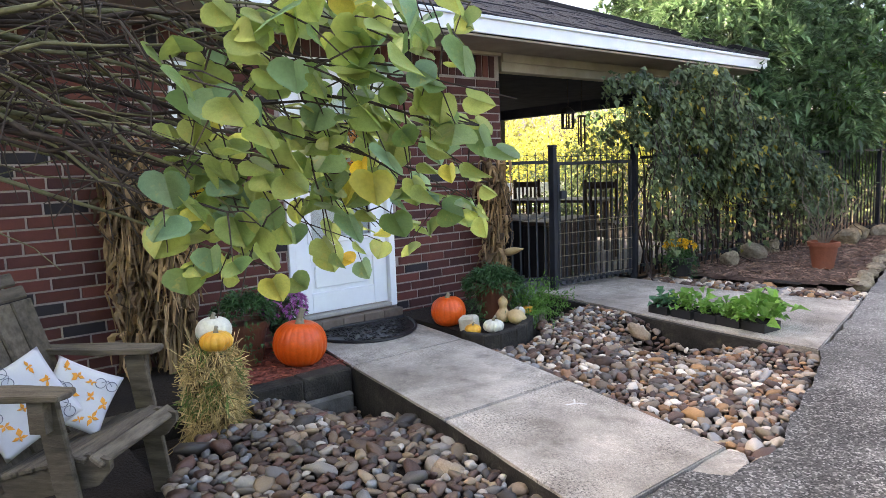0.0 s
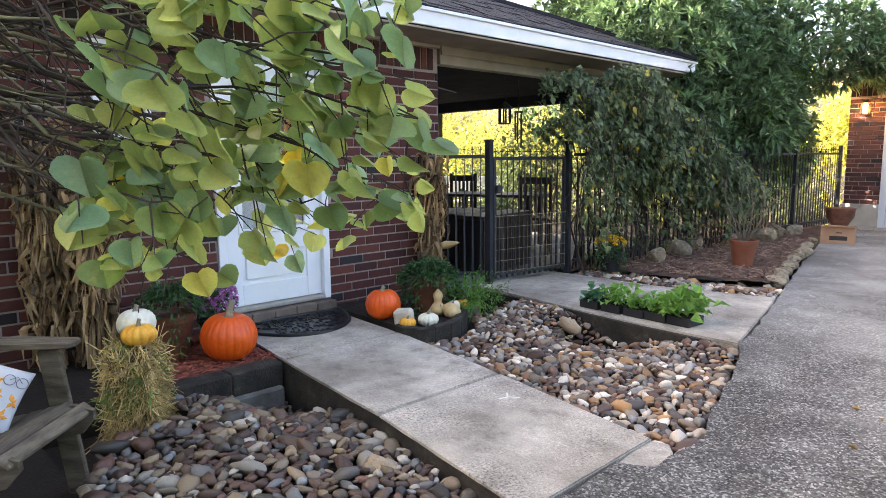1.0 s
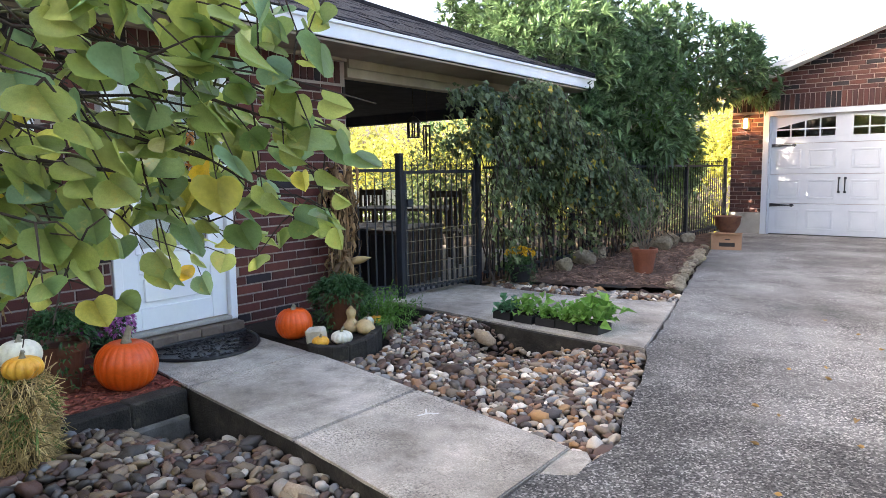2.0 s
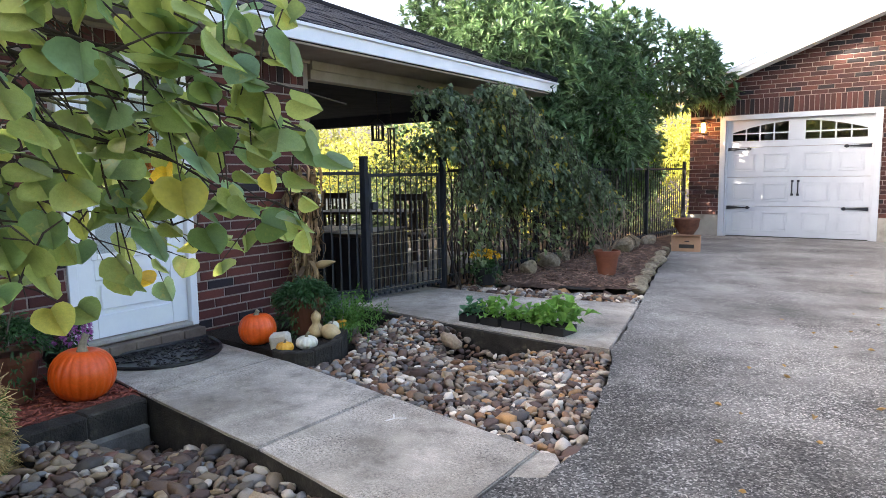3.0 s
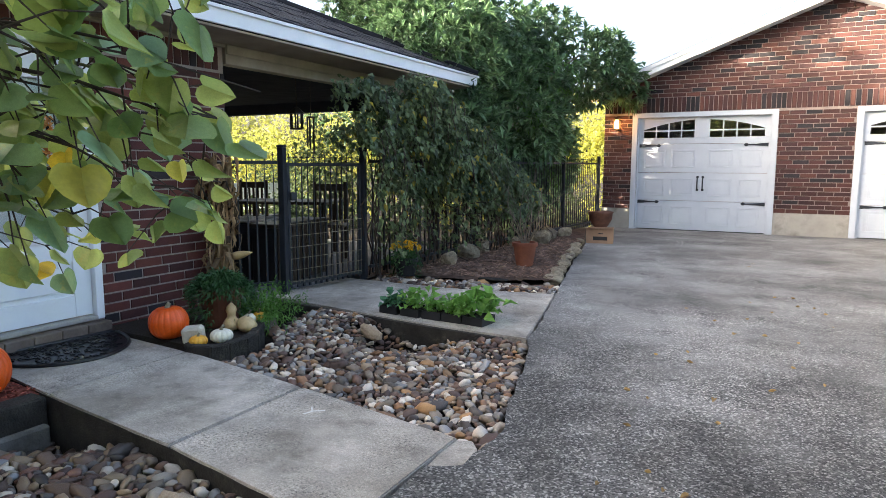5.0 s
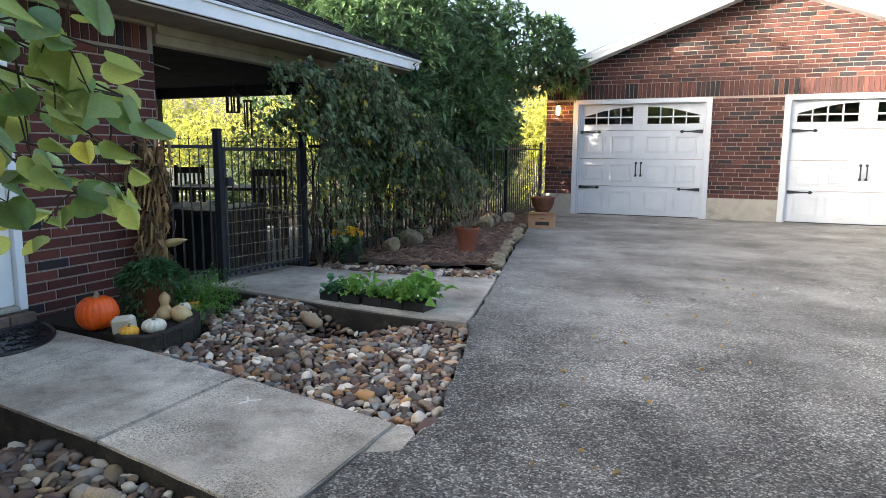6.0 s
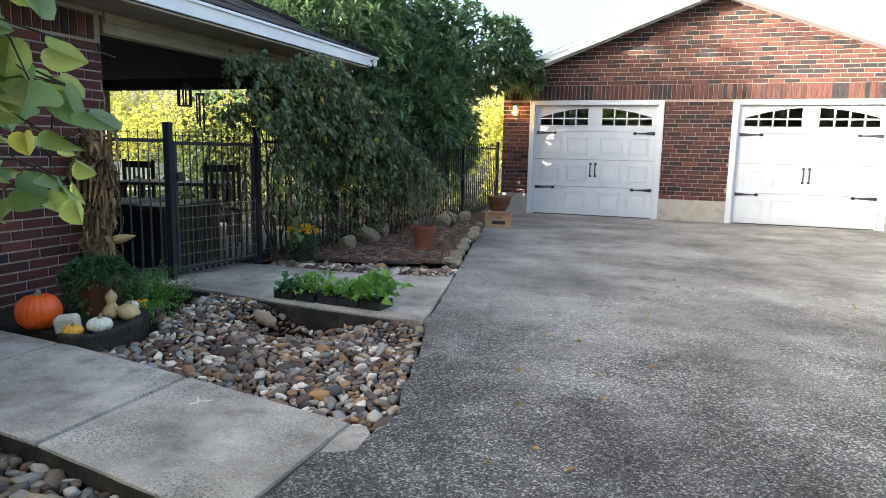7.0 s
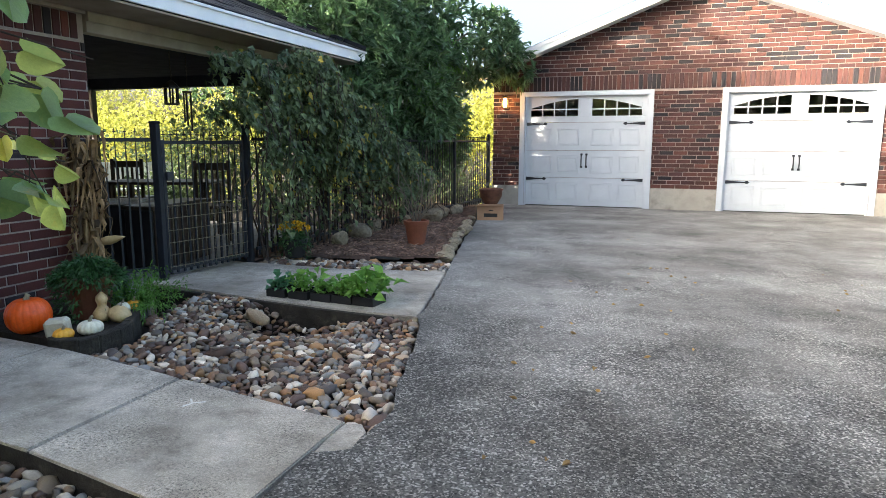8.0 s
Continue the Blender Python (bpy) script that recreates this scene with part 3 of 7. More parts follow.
part("end_wall", boxed((-7.3, -7.3, -0.33), (-0.01, -7.01, 2.29)), M["mortar"], house)
floor_in = boxed((-7.0, -7.0, 0.0), (-0.3, 4.19, 0.04))
structure("floor", floor_in, M["dark_wood"], "dark floor inside the house", "floor")

# roof: hip with shingle courses, white fascia, cream soffit and beam
EAVE, TIP, SLOPE = 0.55, 8.62, 0.42
roof = tagged(new("roof_house"), "hip roof with dark grey asphalt shingles", "roof", kind="structure")
bm = bmesh.new()
ridge = 4.0
zr = 2.47 + SLOPE * ridge
P = [bm.verts.new(p) for p in ((EAVE, TIP, 2.47), (EAVE, -9, 2.47), (EAVE - 2 * ridge, -9, 2.47), (EAVE - 2 * ridge, TIP, 2.47), (EAVE - ridge, TIP - ridge, zr), (EAVE - ridge, -9 + ridge, zr))]
for f in ((0, 4, 5, 1), (0, 3, 4), (3, 2, 5, 4), (2, 1, 5)):
    bm.faces.new([P[i] for i in f])
bm.faces.new([P[i] for i in (0, 1, 2, 3)])
part("deck", bm, M["shingle"], roof)
sv, sf = [], []
for r in range(30):
    run0, run1 = 0.135 * r, 0.135 * (r + 1) + 0.02
    y0, y1 = -2.0, TIP - run0
    y = y0 + 0.15 * (r % 2)
    while y < y1 - 0.02:
        w = RND.choice((0.14, 0.2, 0.28, 0.17))
        a, b2 = y, min(y + w - 0.006, y1)
        lift = RND.choice((0.012, 0.018, 0.022))
        k = len(sv)
        for run, yy in ((run0, a), (run0, b2), (run1, min(b2, TIP - run1)), (run1, min(a, TIP - run1))):
            sv.append((EAVE + 0.02 - run, yy, 2.472 + SLOPE * (run - 0.02) + lift))
        for run, yy in ((run0, a), (run0, b2)):
            sv.append((EAVE + 0.02 - run, yy, 2.460 + SLOPE * (run - 0.02)))
        sf += [(k, k + 1, k + 2, k + 3), (k + 4, k + 5, k + 1, k)]
        y += w
tagged(from_arrays("shingles", sv, sf, M["shingle"], roof), "weathered asphalt shingle tabs", kind="stuff")
tagged(link_mesh("hip_cap", tube(bmesh.new(), [(EAVE, TIP, 2.50), (EAVE - ridge, TIP - ridge, zr + 0.03)], 0.045, 6), M["shingle"], roof))
structure("fascia", box(boxed((EAVE - 0.025, -9, 2.325), (EAVE, TIP, 2.455), 0.004), (EAVE - 0.7, TIP - 0.025, 2.325), (EAVE - 0.026, TIP, 2.455), 0.004), M["white"], "white painted fascia board along the eave", "fascia")
structure("trim_drip_edge", boxed((EAVE, -9, 2.44), (EAVE + 0.022, TIP + 0.02, 2.468), 0.003), M["white"], "white drip edge under the shingles", "trim")
structure("soffit", boxed((-0.02, -9, 2.300), (EAVE - 0.027, TIP - 0.03, 2.318)), M["cream"], "cream painted eave soffit", "soffit")
structure("trim_frieze", boxed((0.0, -7, 2.268), (0.03, 4.49, 2.298), 0.003), M["cream"], "cream frieze board above the brick", "trim")
beam = box(boxed((-0.10, 4.50, 2.130), (0.020, TIP - 0.05, 2.299), 0.004), (0.022, 4.50, 2.215), (0.045, TIP - 0.05, 2.298), 0.004)
structure("beam", beam, M["cream"], "cream painted wooden patio beam", "beam")
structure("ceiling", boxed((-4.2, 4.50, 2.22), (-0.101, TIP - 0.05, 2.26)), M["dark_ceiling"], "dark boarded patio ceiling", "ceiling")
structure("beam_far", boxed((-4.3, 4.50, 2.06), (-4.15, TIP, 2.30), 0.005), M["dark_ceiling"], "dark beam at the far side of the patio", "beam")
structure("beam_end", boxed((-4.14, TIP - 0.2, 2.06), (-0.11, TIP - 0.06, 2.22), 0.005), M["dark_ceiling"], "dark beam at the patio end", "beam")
for x in (-4.22, -0.06):
    structure("trim_post", boxed((x - 0.05, TIP - 0.16, -0.1), (x + 0.05, TIP - 0.06, 2.06 if x < -1 else 2.129), 0.006), M["dark_wood"], "dark wooden patio post", "post")
structure("floor_patio", boxed((-5.0, 4.50, -0.33), (0.19, TIP + 0.3, 0.0)), M["patio"], "grey concrete patio floor", "floor")

# front door with white frame, raised panels, glazed light and threshold
door = tagged(new("door_1"), "white panelled front door with glazed upper light, closed", "door", kind="structure")
bm = bmesh.new()
box(bm, (-0.10, 2.222, 0.086), (0.014, 2.285, 2.118), 0.004)
box(bm, (-0.10, 3.135, 0.086), (0.014, 3.198, 2.118), 0.004)
box(bm, (-0.10, 2.286, 2.055), (0.014, 3.134, 2.118), 0.004)
part("door_frame", bm, M["white"], door)
bm = bmesh.new()
for lo, hi in (((2.288, 0.125), (2.42, 2.052)), ((3.00, 0.125), (3.132, 2.052)), ((2.421, 0.125), (2.999, 0.285)), ((2.421, 0.535), (2.999, 0.70)),
               ((2.421, 1.84), (2.999, 2.052))):
    box(bm, (-0.075, lo[0], lo[1]), (-0.030, hi[0], hi[1]), 0.003)
leafo = part("leaf", bm, M["door"], door)
bm = box(boxed((-0.070, 2.421, 0.286), (-0.045, 2.999, 0.534)), (-0.044, 2.455, 0.32), (-0.033, 2.965, 0.50), 0.008)
part("raised_panel", bm, M["door"], leafo)
bm = bmesh.new()
for lo, hi in (((2.40, 0.68), (2.44, 1.86)), ((2.98, 0.68), (3.02, 1.86)), ((2.441, 0.68), (2.979, 0.72)), ((2.441, 1.82), (2.979, 1.86))):
    box(bm, (-0.031, lo[0], lo[1]), (-0.018, hi[0], hi[1]), 0.005)
part("light_frame", bm, M["white"], leafo)
part("pane", boxed((-0.058, 2.44, 0.72), (-0.052, 2.98, 1.82)), M["glass"], leafo)
part("blind", boxed((-0.072, 2.43, 0.71), (-0.066, 2.99, 1.83)), M["white"], leafo, "white blind behind the glass")
part("threshold", boxed((-0.10, 2.286, 0.086), (0.03, 3.134, 0.118), 0.005), M["foundation"], door)
bm = lathe(bmesh.new(), [(0.0, 0), (0.030, 0.0), (0.032, 0.01), (0.012, 0.016), (0.012, 0.04), (0.028, 0.05), (0.030, 0.065), (0.018, 0.078), (0.0, 0.08)], 14, pose(-0.03, 2.35, 1.02, 0, 90, 0))
part("door_knob", bm, M["bronze"], leafo, "dark bronze round knob", True)
step = tagged(new("door_sill"), "row of worn bricks under the front door", "sill", kind="structure")
SILL = surf("sill", (0.10, 0.072, 0.055), (0.21, 0.165, 0.13), 7, 70, 0.9, 0.5, 0.005, vary=0.25)
for i in range(5):
    y = 2.23 + i * 0.194
    part("brick", boxed((0.0, y, -0.05), (0.098, y + 0.189, 0.075 + 0.004 * RND.random()), 0.006), SILL, step)
wreath = thing("wreath", "autumn leaf wreath hanging on the white door", "wreath", pose(-0.005, 2.71, 1.42))
ang = NPR.rand(260) * math.tau
ring = np.stack([NPR.normal(0, 0.012, 260) + 0.02, 0.17 * np.cos(ang) + NPR.normal(0, 0.02, 260), 0.17 * np.sin(ang) + NPR.normal(0, 0.02, 260)], 1)
leaf_cloud("leaves", ring, NPR.normal(size=(260, 3)) + [0.5, 0, 0], 0.06, 0.04, M["wreath"], wreath)
bm = bmesh.new()
tube(bm, [(0.005, 0.17 * math.cos(a * math.tau / 24), 0.17 * math.sin(a * math.tau / 24)) for a in range(25)], 0.012, 6)
part("ring", bm, M["twig"], wreath)

win = tagged(new("window_1"), "white framed window in the brick wall", "window", kind="structure")
bm = bmesh.new()
for lo, hi in (((1.432, 1.382), (1.475, 2.018)), ((1.755, 1.382), (1.798, 2.018)), ((1.476, 1.382), (1.754, 1.42)), ((1.476, 1.98), (1.754, 2.018)), ((1.476, 1.69), (1.754, 1.71))):
    box(bm, (-0.09, lo[0], lo[1]), (0.012, hi[0], hi[1]), 0.004)
part("window_frame", bm, M["white"], win)
part("pane", boxed((-0.06, 1.47, 1.415), (-0.054, 1.76, 1.985)), M["glass"], win)
part("window_sill", boxed((0.0, 1.41, 1.345), (0.04, 1.82, 1.376), 0.006), M["white"], win)

# ---- garage ----
GY = 13.4
PEAK_X, PEAK_Z, GS = 5.0, 4.20, 0.375
garage = tagged(new("wall_garage"), "red brick garage front with a low gable", "brick wall", kind="structure")
OPEN = [(1.65, 4.20), (5.385, 7.935)]
GR = 8.9
bm = bmesh.new()
for lo, hi in (((1.10, -0.33), (1.65, 2.245)), ((4.20, -0.33), (5.385, 2.245)), ((7.935, -0.33), (GR, 2.245)), ((1.10, 2.246), (GR, 2.60))):
    box(bm, (lo[0], GY + 0.012, lo[1]), (hi[0], GY + 0.25, hi[1]))
vs = [bm.verts.new((x, y, z)) for y in (GY + 0.012, GY + 0.25) for x, z in ((1.10, 2.601), (GR, 2.601), (PEAK_X, PEAK_Z - 0.16))]
for f in ((0, 1, 2), (5, 4, 3), (0, 3, 4, 1), (1, 4, 5, 2), (2, 5, 3, 0)):
    bm.faces.new([vs[i] for i in f])
part("mortar", bm, M["pale_mortar"], garage, "mortar behind the bricks")
bm = bmesh.new()
for x0, x1 in ((1.09, 1.648), (4.202, 5.383), (7.937, GR)):
    box(bm, (x0, GY - 0.012, -0.2), (x1, GY + 0.011, 0.395), 0.004)
part("foundation", bm, M["foundation"], garage, "bare grey concrete foundation")
bm = bmesh.new()
box(bm, (1.10, GY + 0.251, -0.33), (1.30, GY + 7, 2.60))
box(bm, (GR - 0.2, GY + 0.251, -0.33), (GR, GY + 7, 2.60))
box(bm, (1.301, GY + 6.8, -0.33), (GR - 0.201, GY + 7, 2.60))
vs = [bm.verts.new((x, y, z)) for y in (GY + 6.8, GY + 7) for x, z in ((1.10, 2.601), (GR, 2.601), (PEAK_X, PEAK_Z - 0.1))]
for f in ((0, 1, 2), (5, 4, 3), (0, 3, 4, 1), (1, 4, 5, 2), (2, 5, 3, 0)):
    bm.faces.new([vs[i] for i in f])
part("side_wall", bm, M["mortar"], garage)
structure("floor_garage", boxed((1.31, GY + 0.25, -0.2), (GR - 0.21, GY + 6.79, 0.01)), M["patio"], "concrete garage floor", "floor")
groof = tagged(new("roof_garage"), "low gable roof with white rake boards", "roof", kind="structure")
for s, xe in ((-1, 0.70), (1, 9.30)):
    ze = PEAK_Z - GS * abs(PEAK_X - xe)
    bm = bmesh.new()
    pts = [(PEAK_X, PEAK_Z), (xe, ze), (xe, ze + 0.03), (PEAK_X, PEAK_Z + 0.03)]
    vs = [bm.verts.new((x, y, z)) for y in (GY - 0.33, GY + 7.2) for x, z in pts]
    for f in ((0, 1, 2, 3), (7, 6, 5, 4), (0, 4, 5, 1), (1, 5, 6, 2), (2, 6, 7, 3), (3, 7, 4, 0)):
        bm.faces.new([vs[i] for i in f])
    part("roof_slope", bm, M["shingle"], groof)
    bm = bmesh.new()
    for y0, y1, t0, t1 in ((GY - 0.325, GY - 0.29, 0.0, 0.155), (GY - 0.29, GY + 0.0, 0.135, 0.155), (GY - 0.34, GY - 0.326, -0.02, 0.05)):
        pts = [(PEAK_X, PEAK_Z - t0), (xe, ze - t0), (xe, ze - t1), (PEAK_X, PEAK_Z - t1)]
        vs = [bm.verts.new((x, y, z)) for y in (y0, y1) for x, z in pts]
        for f in ((0, 1, 2, 3), (7, 6, 5, 4), (0, 4, 5, 1), (1, 5, 6, 2), (2, 6, 7, 3), (3, 7, 4, 0)):
            bm.faces.new([vs[i] for i in f])
    part("rake_board", bm, M["white"], groof, "white painted rake board")


def garage_door():
    """A carriage-style sectional door: casing, door with raised panels, arched lights, strap hinges and handles. Origin at its lower left."""
    d = thing("garage_door", "white carriage-style garage door with arched lights, closed", "garage door", pose(0, GY, 0), "garage doors")
    bm = bmesh.new()
    box(bm, (0.0, -0.02, 0.0), (0.10, 0.02, 2.24), 0.004)
    box(bm, (2.45, -0.02, 0.0), (2.55, 0.02, 2.24), 0.004)
    box(bm, (0.101, -0.02, 2.15), (2.449, 0.02, 2.24), 0.004)
    box(bm, (0.101, 0.021, 0.0), (0.13, 0.09, 2.24), 0.002)
    box(bm, (2.42, 0.021, 0.0), (2.449, 0.09, 2.24), 0.002)
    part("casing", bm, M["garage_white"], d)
    Y = 0.06

    def arch(x):
        return 1.90 + 0.20 * (1 - ((x - 1.275) / 1.12) ** 2)
    bm = bmesh.new()
    cuts = [(0.21, 1.14), (1.41, 2.34)]
    for z0, z1 in ((0.015, 0.565), (0.572, 1.10), (1.107, 1.645)):
        box(bm, (0.131, Y, z0), (2.419, Y + 0.04, z1), 0.003)
    box(bm, (0.131, Y, 1.652), (2.419, Y + 0.04, 1.765), 0.003)
    for x0, x1 in ((0.131, 0.209), (1.141, 1.409), (2.341, 2.419)):
        box(bm, (x0, Y, 1.766), (x1, Y + 0.04, 2.149), 0.0)
    for x0, x1 in cuts:
        n = 12
        for i in range(n):
            a, c = x0 + (x1 - x0) * i / n, x0 + (x1 - x0) * (i + 1) / n
            vs = [bm.verts.new((x, y, z)) for y in (Y, Y + 0.04) for x, z in ((a, arch(a)), (c, arch(c)), (c, 2.149), (a, 2.149))]
            for f in ((0, 1, 2, 3), (7, 6, 5, 4), (0, 4, 5, 1), (2, 6, 7, 3)):
                bm.faces.new([vs[j] for j in f])
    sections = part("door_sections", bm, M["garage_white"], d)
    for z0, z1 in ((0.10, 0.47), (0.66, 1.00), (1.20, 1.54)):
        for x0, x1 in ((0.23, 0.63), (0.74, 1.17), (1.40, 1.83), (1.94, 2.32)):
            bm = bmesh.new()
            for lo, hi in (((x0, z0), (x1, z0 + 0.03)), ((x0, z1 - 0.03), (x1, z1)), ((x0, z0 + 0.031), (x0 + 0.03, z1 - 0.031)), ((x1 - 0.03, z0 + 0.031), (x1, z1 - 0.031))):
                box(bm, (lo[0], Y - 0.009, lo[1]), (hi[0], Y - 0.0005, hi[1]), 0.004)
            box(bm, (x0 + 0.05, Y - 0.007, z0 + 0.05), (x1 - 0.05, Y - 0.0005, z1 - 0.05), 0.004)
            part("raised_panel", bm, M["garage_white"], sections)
    for x0, x1 in cuts:
        part("pane", boxed((x0, Y + 0.018, 1.765), (x1, Y + 0.022, 2.12)), M["glass"], sections)
        bm = bmesh.new()
        for i in range(1, 4):
            x = x0 + (x1 - x0) * i / 4
            box(bm, (x - 0.012, Y - 0.004, 1.766), (x + 0.012, Y + 0.016, arch(x) + 0.01))
        box(bm, (x0, Y - 0.003, 1.888), (x1, Y + 0.015, 1.912))
        box(bm, (x0 - 0.02, Y - 0.008, 1.745), (x1 + 0.02, Y - 0.0005, 1.768), 0.003)
        part("window_grille", bm, M["garage_white"], sections)
    for z in (0.54, 1.62):
        for x, s in ((0.14, 1), (2.41, -1)):
            bm = bmesh.new()
            pts = [(0, -0.032), (0.20, -0.016), (0.33, -0.010), (0.345, -0.026), (0.375, -0.028), (0.41, 0.0), (0.375, 0.028), (0.345, 0.026), (0.33, 0.010), (0.20, 0.016), (0, 0.032)]
            vs = [bm.verts.new((x + s * px, y, z + pz)) for y in (Y - 0.022, Y - 0.013) for px, pz in pts]
            n = len(pts)
            bm.faces.new(vs[:n])
            bm.faces.new(vs[n:][::-1])
            for i in range(n):
                bm.faces.new((vs[i], vs[(i + 1) % n], vs[n + (i + 1) % n], vs[n + i]))
            part("strap_hinge", bm, M["iron"], sections, "black iron strap hinge")
    for x in (1.235, 1.33):
        bm = tube(bmesh.new(), [(x, Y - 0.013, 0.80), (x, Y - 0.05, 0.815), (x, Y - 0.055, 0.90), (x, Y - 0.05, 0.995), (x, Y - 0.013, 1.01)], 0.011, 8)
        box(bm, (x - 0.022, Y - 0.020, 0.765), (x + 0.022, Y - 0.013, 0.805), 0.003)
        box(bm, (x - 0.022, Y - 0.020, 1.005), (x + 0.022, Y - 0.013, 1.045), 0.003)
        part("handle", bm, M["iron"], sections, "black iron handle")
    part("bottom_seal", boxed((0.131, Y + 0.002, 0.0), (2.419, Y + 0.038, 0.0145)), M["rubber"], d)
    return d


gd = garage_door()
gd.matrix_world = pose(1.65, GY, 0)
copy_thing(gd, pose(5.385, GY, 0))
lampo = thing("wall_lantern", "lit bronze coach lantern on the garage brick", "wall lamp", pose(1.37, GY - 0.005, 1.94))
part("backplate", boxed((-0.05, -0.012, -0.02), (0.05, 0.0, 0.16), 0.004), M["bronze"], lampo)
bm = box(boxed((-0.075, -0.20, 0.19), (0.075, -0.05, 0.205), 0.004), (-0.045, -0.17, 0.206), (0.045, -0.08, 0.235), 0.01)
box(bm, (-0.065, -0.19, -0.01), (0.065, -0.06, 0.005), 0.004)
for x in (-0.062, 0.052):
    for y in (-0.187, -0.073):
        box(bm, (x, y, 0.0055), (x + 0.010, y + 0.010, 0.1895))
box(bm, (-0.01, -0.05, 0.06), (0.01, -0.0125, 0.08))
part("cage", bm, M["bronze"], lampo)
part("bulb", lathe(bmesh.new(), [(0.0, 0.01), (0.03, 0.012), (0.042, 0.05), (0.042, 0.15), (0.03, 0.18), (0.0, 0.185)], 12, pose(0, -0.125, 0)), M["glow"], lampo, "glowing warm glass", True)

lantern_light = new("lantern_light", bpy.data.lights.new("lantern_light", "POINT"))
lantern_light.data.energy, lantern_light.data.color, lantern_light.data.shadow_soft_size = 2.2, (1.0, 0.50, 0.18), 0.05
lantern_light.location = (1.37, GY - 0.27, 2.03)

# ---- stone beds ----
def in_right_bed(x, y):
    near = RIGHT(x) + 0.04 if x < 3.3 else 2.72
    return x > 1.0 and x < edge_x(y) - 0.03 and y > near and y < np.interp(x, [0.4, 1.37, 2.14, 2.95], [4.64, 4.53, 4.43, 4.40]) - 0.03 and not in_planter(x, y, 0.06)


def in_planter(x, y, grow=0.0):
    """Inside the curved planter beside the walk."""
    return ((x - 0.45) / (0.86 + grow)) ** 2 + ((y - 3.35) / (0.62 + grow)) ** 2 < 1 and y > 2.9


def right_height(x, y):
    dip = math.exp(-((x - 1.98) / 0.33) ** 2 - ((y - 4.25) / 0.22) ** 2)
    rim = min(1.0, max(0.0, (edge_x(y) - x) / 0.5))
    return -0.055 - 0.03 * rim - 0.17 * dip + 0.035 * min(1.0, max(0, (1.9 - x) / 0.4)) + 0.05 * max(0.0, 1 - abs(y - 4.45) / 0.35) * (1 - dip) + 0.02 * noise.noise(Vector((x * 2, y * 2, 0)))


def in_left_bed(x, y):
    return 1.12 < x < edge_x(y) - 0.05 and y < LEFT(x) - 0.03 and y > 0.72 + 0.55 * max(0.0, 1.9 - x) and not (x < 1.42 and y < 1.38) and y > 0.30


def left_height(x, y):
    corner = math.exp(-((x - 1.25) / 0.45) ** 2 - ((y - 2.0) / 0.35) ** 2)
    edge = min(1.0, max(0.0, (LEFT(x) - y) / 0.5))
    return -0.075 + 0.025 * edge - 0.20 * corner + 0.02 * noise.noise(Vector((x * 2, y * 2, 5)))


def in_far_bed(x, y):
    lo = np.interp(x, [0.5, 1.5, 2.57], [5.97, 5.94, 6.16]) + 0.03
    return 0.55 < x < edge_x(y) - 0.03 and lo < y < lo + 0.28 + 0.18 * x / 2.2


def far_height(x, y):
    return -0.02 + 0.015 * noise.noise(Vector((x * 3, y * 3, 8)))


def stone_set(material):
    return [stone_mesh("pebble_%s" % "abcdef"[i], i + 1, material, 0.46 + 0.06 * i, 0.17 + 0.035 * i) for i in range(6)]


STONES, BROWN = stone_set(M["pebble"]), stone_set(M["pebble_brown"])
STONE_ARRAYS = [(np.array([v.co[:] for v in me.vertices]), np.array([p.vertices[:] for p in me.polygons])) for me in STONES]


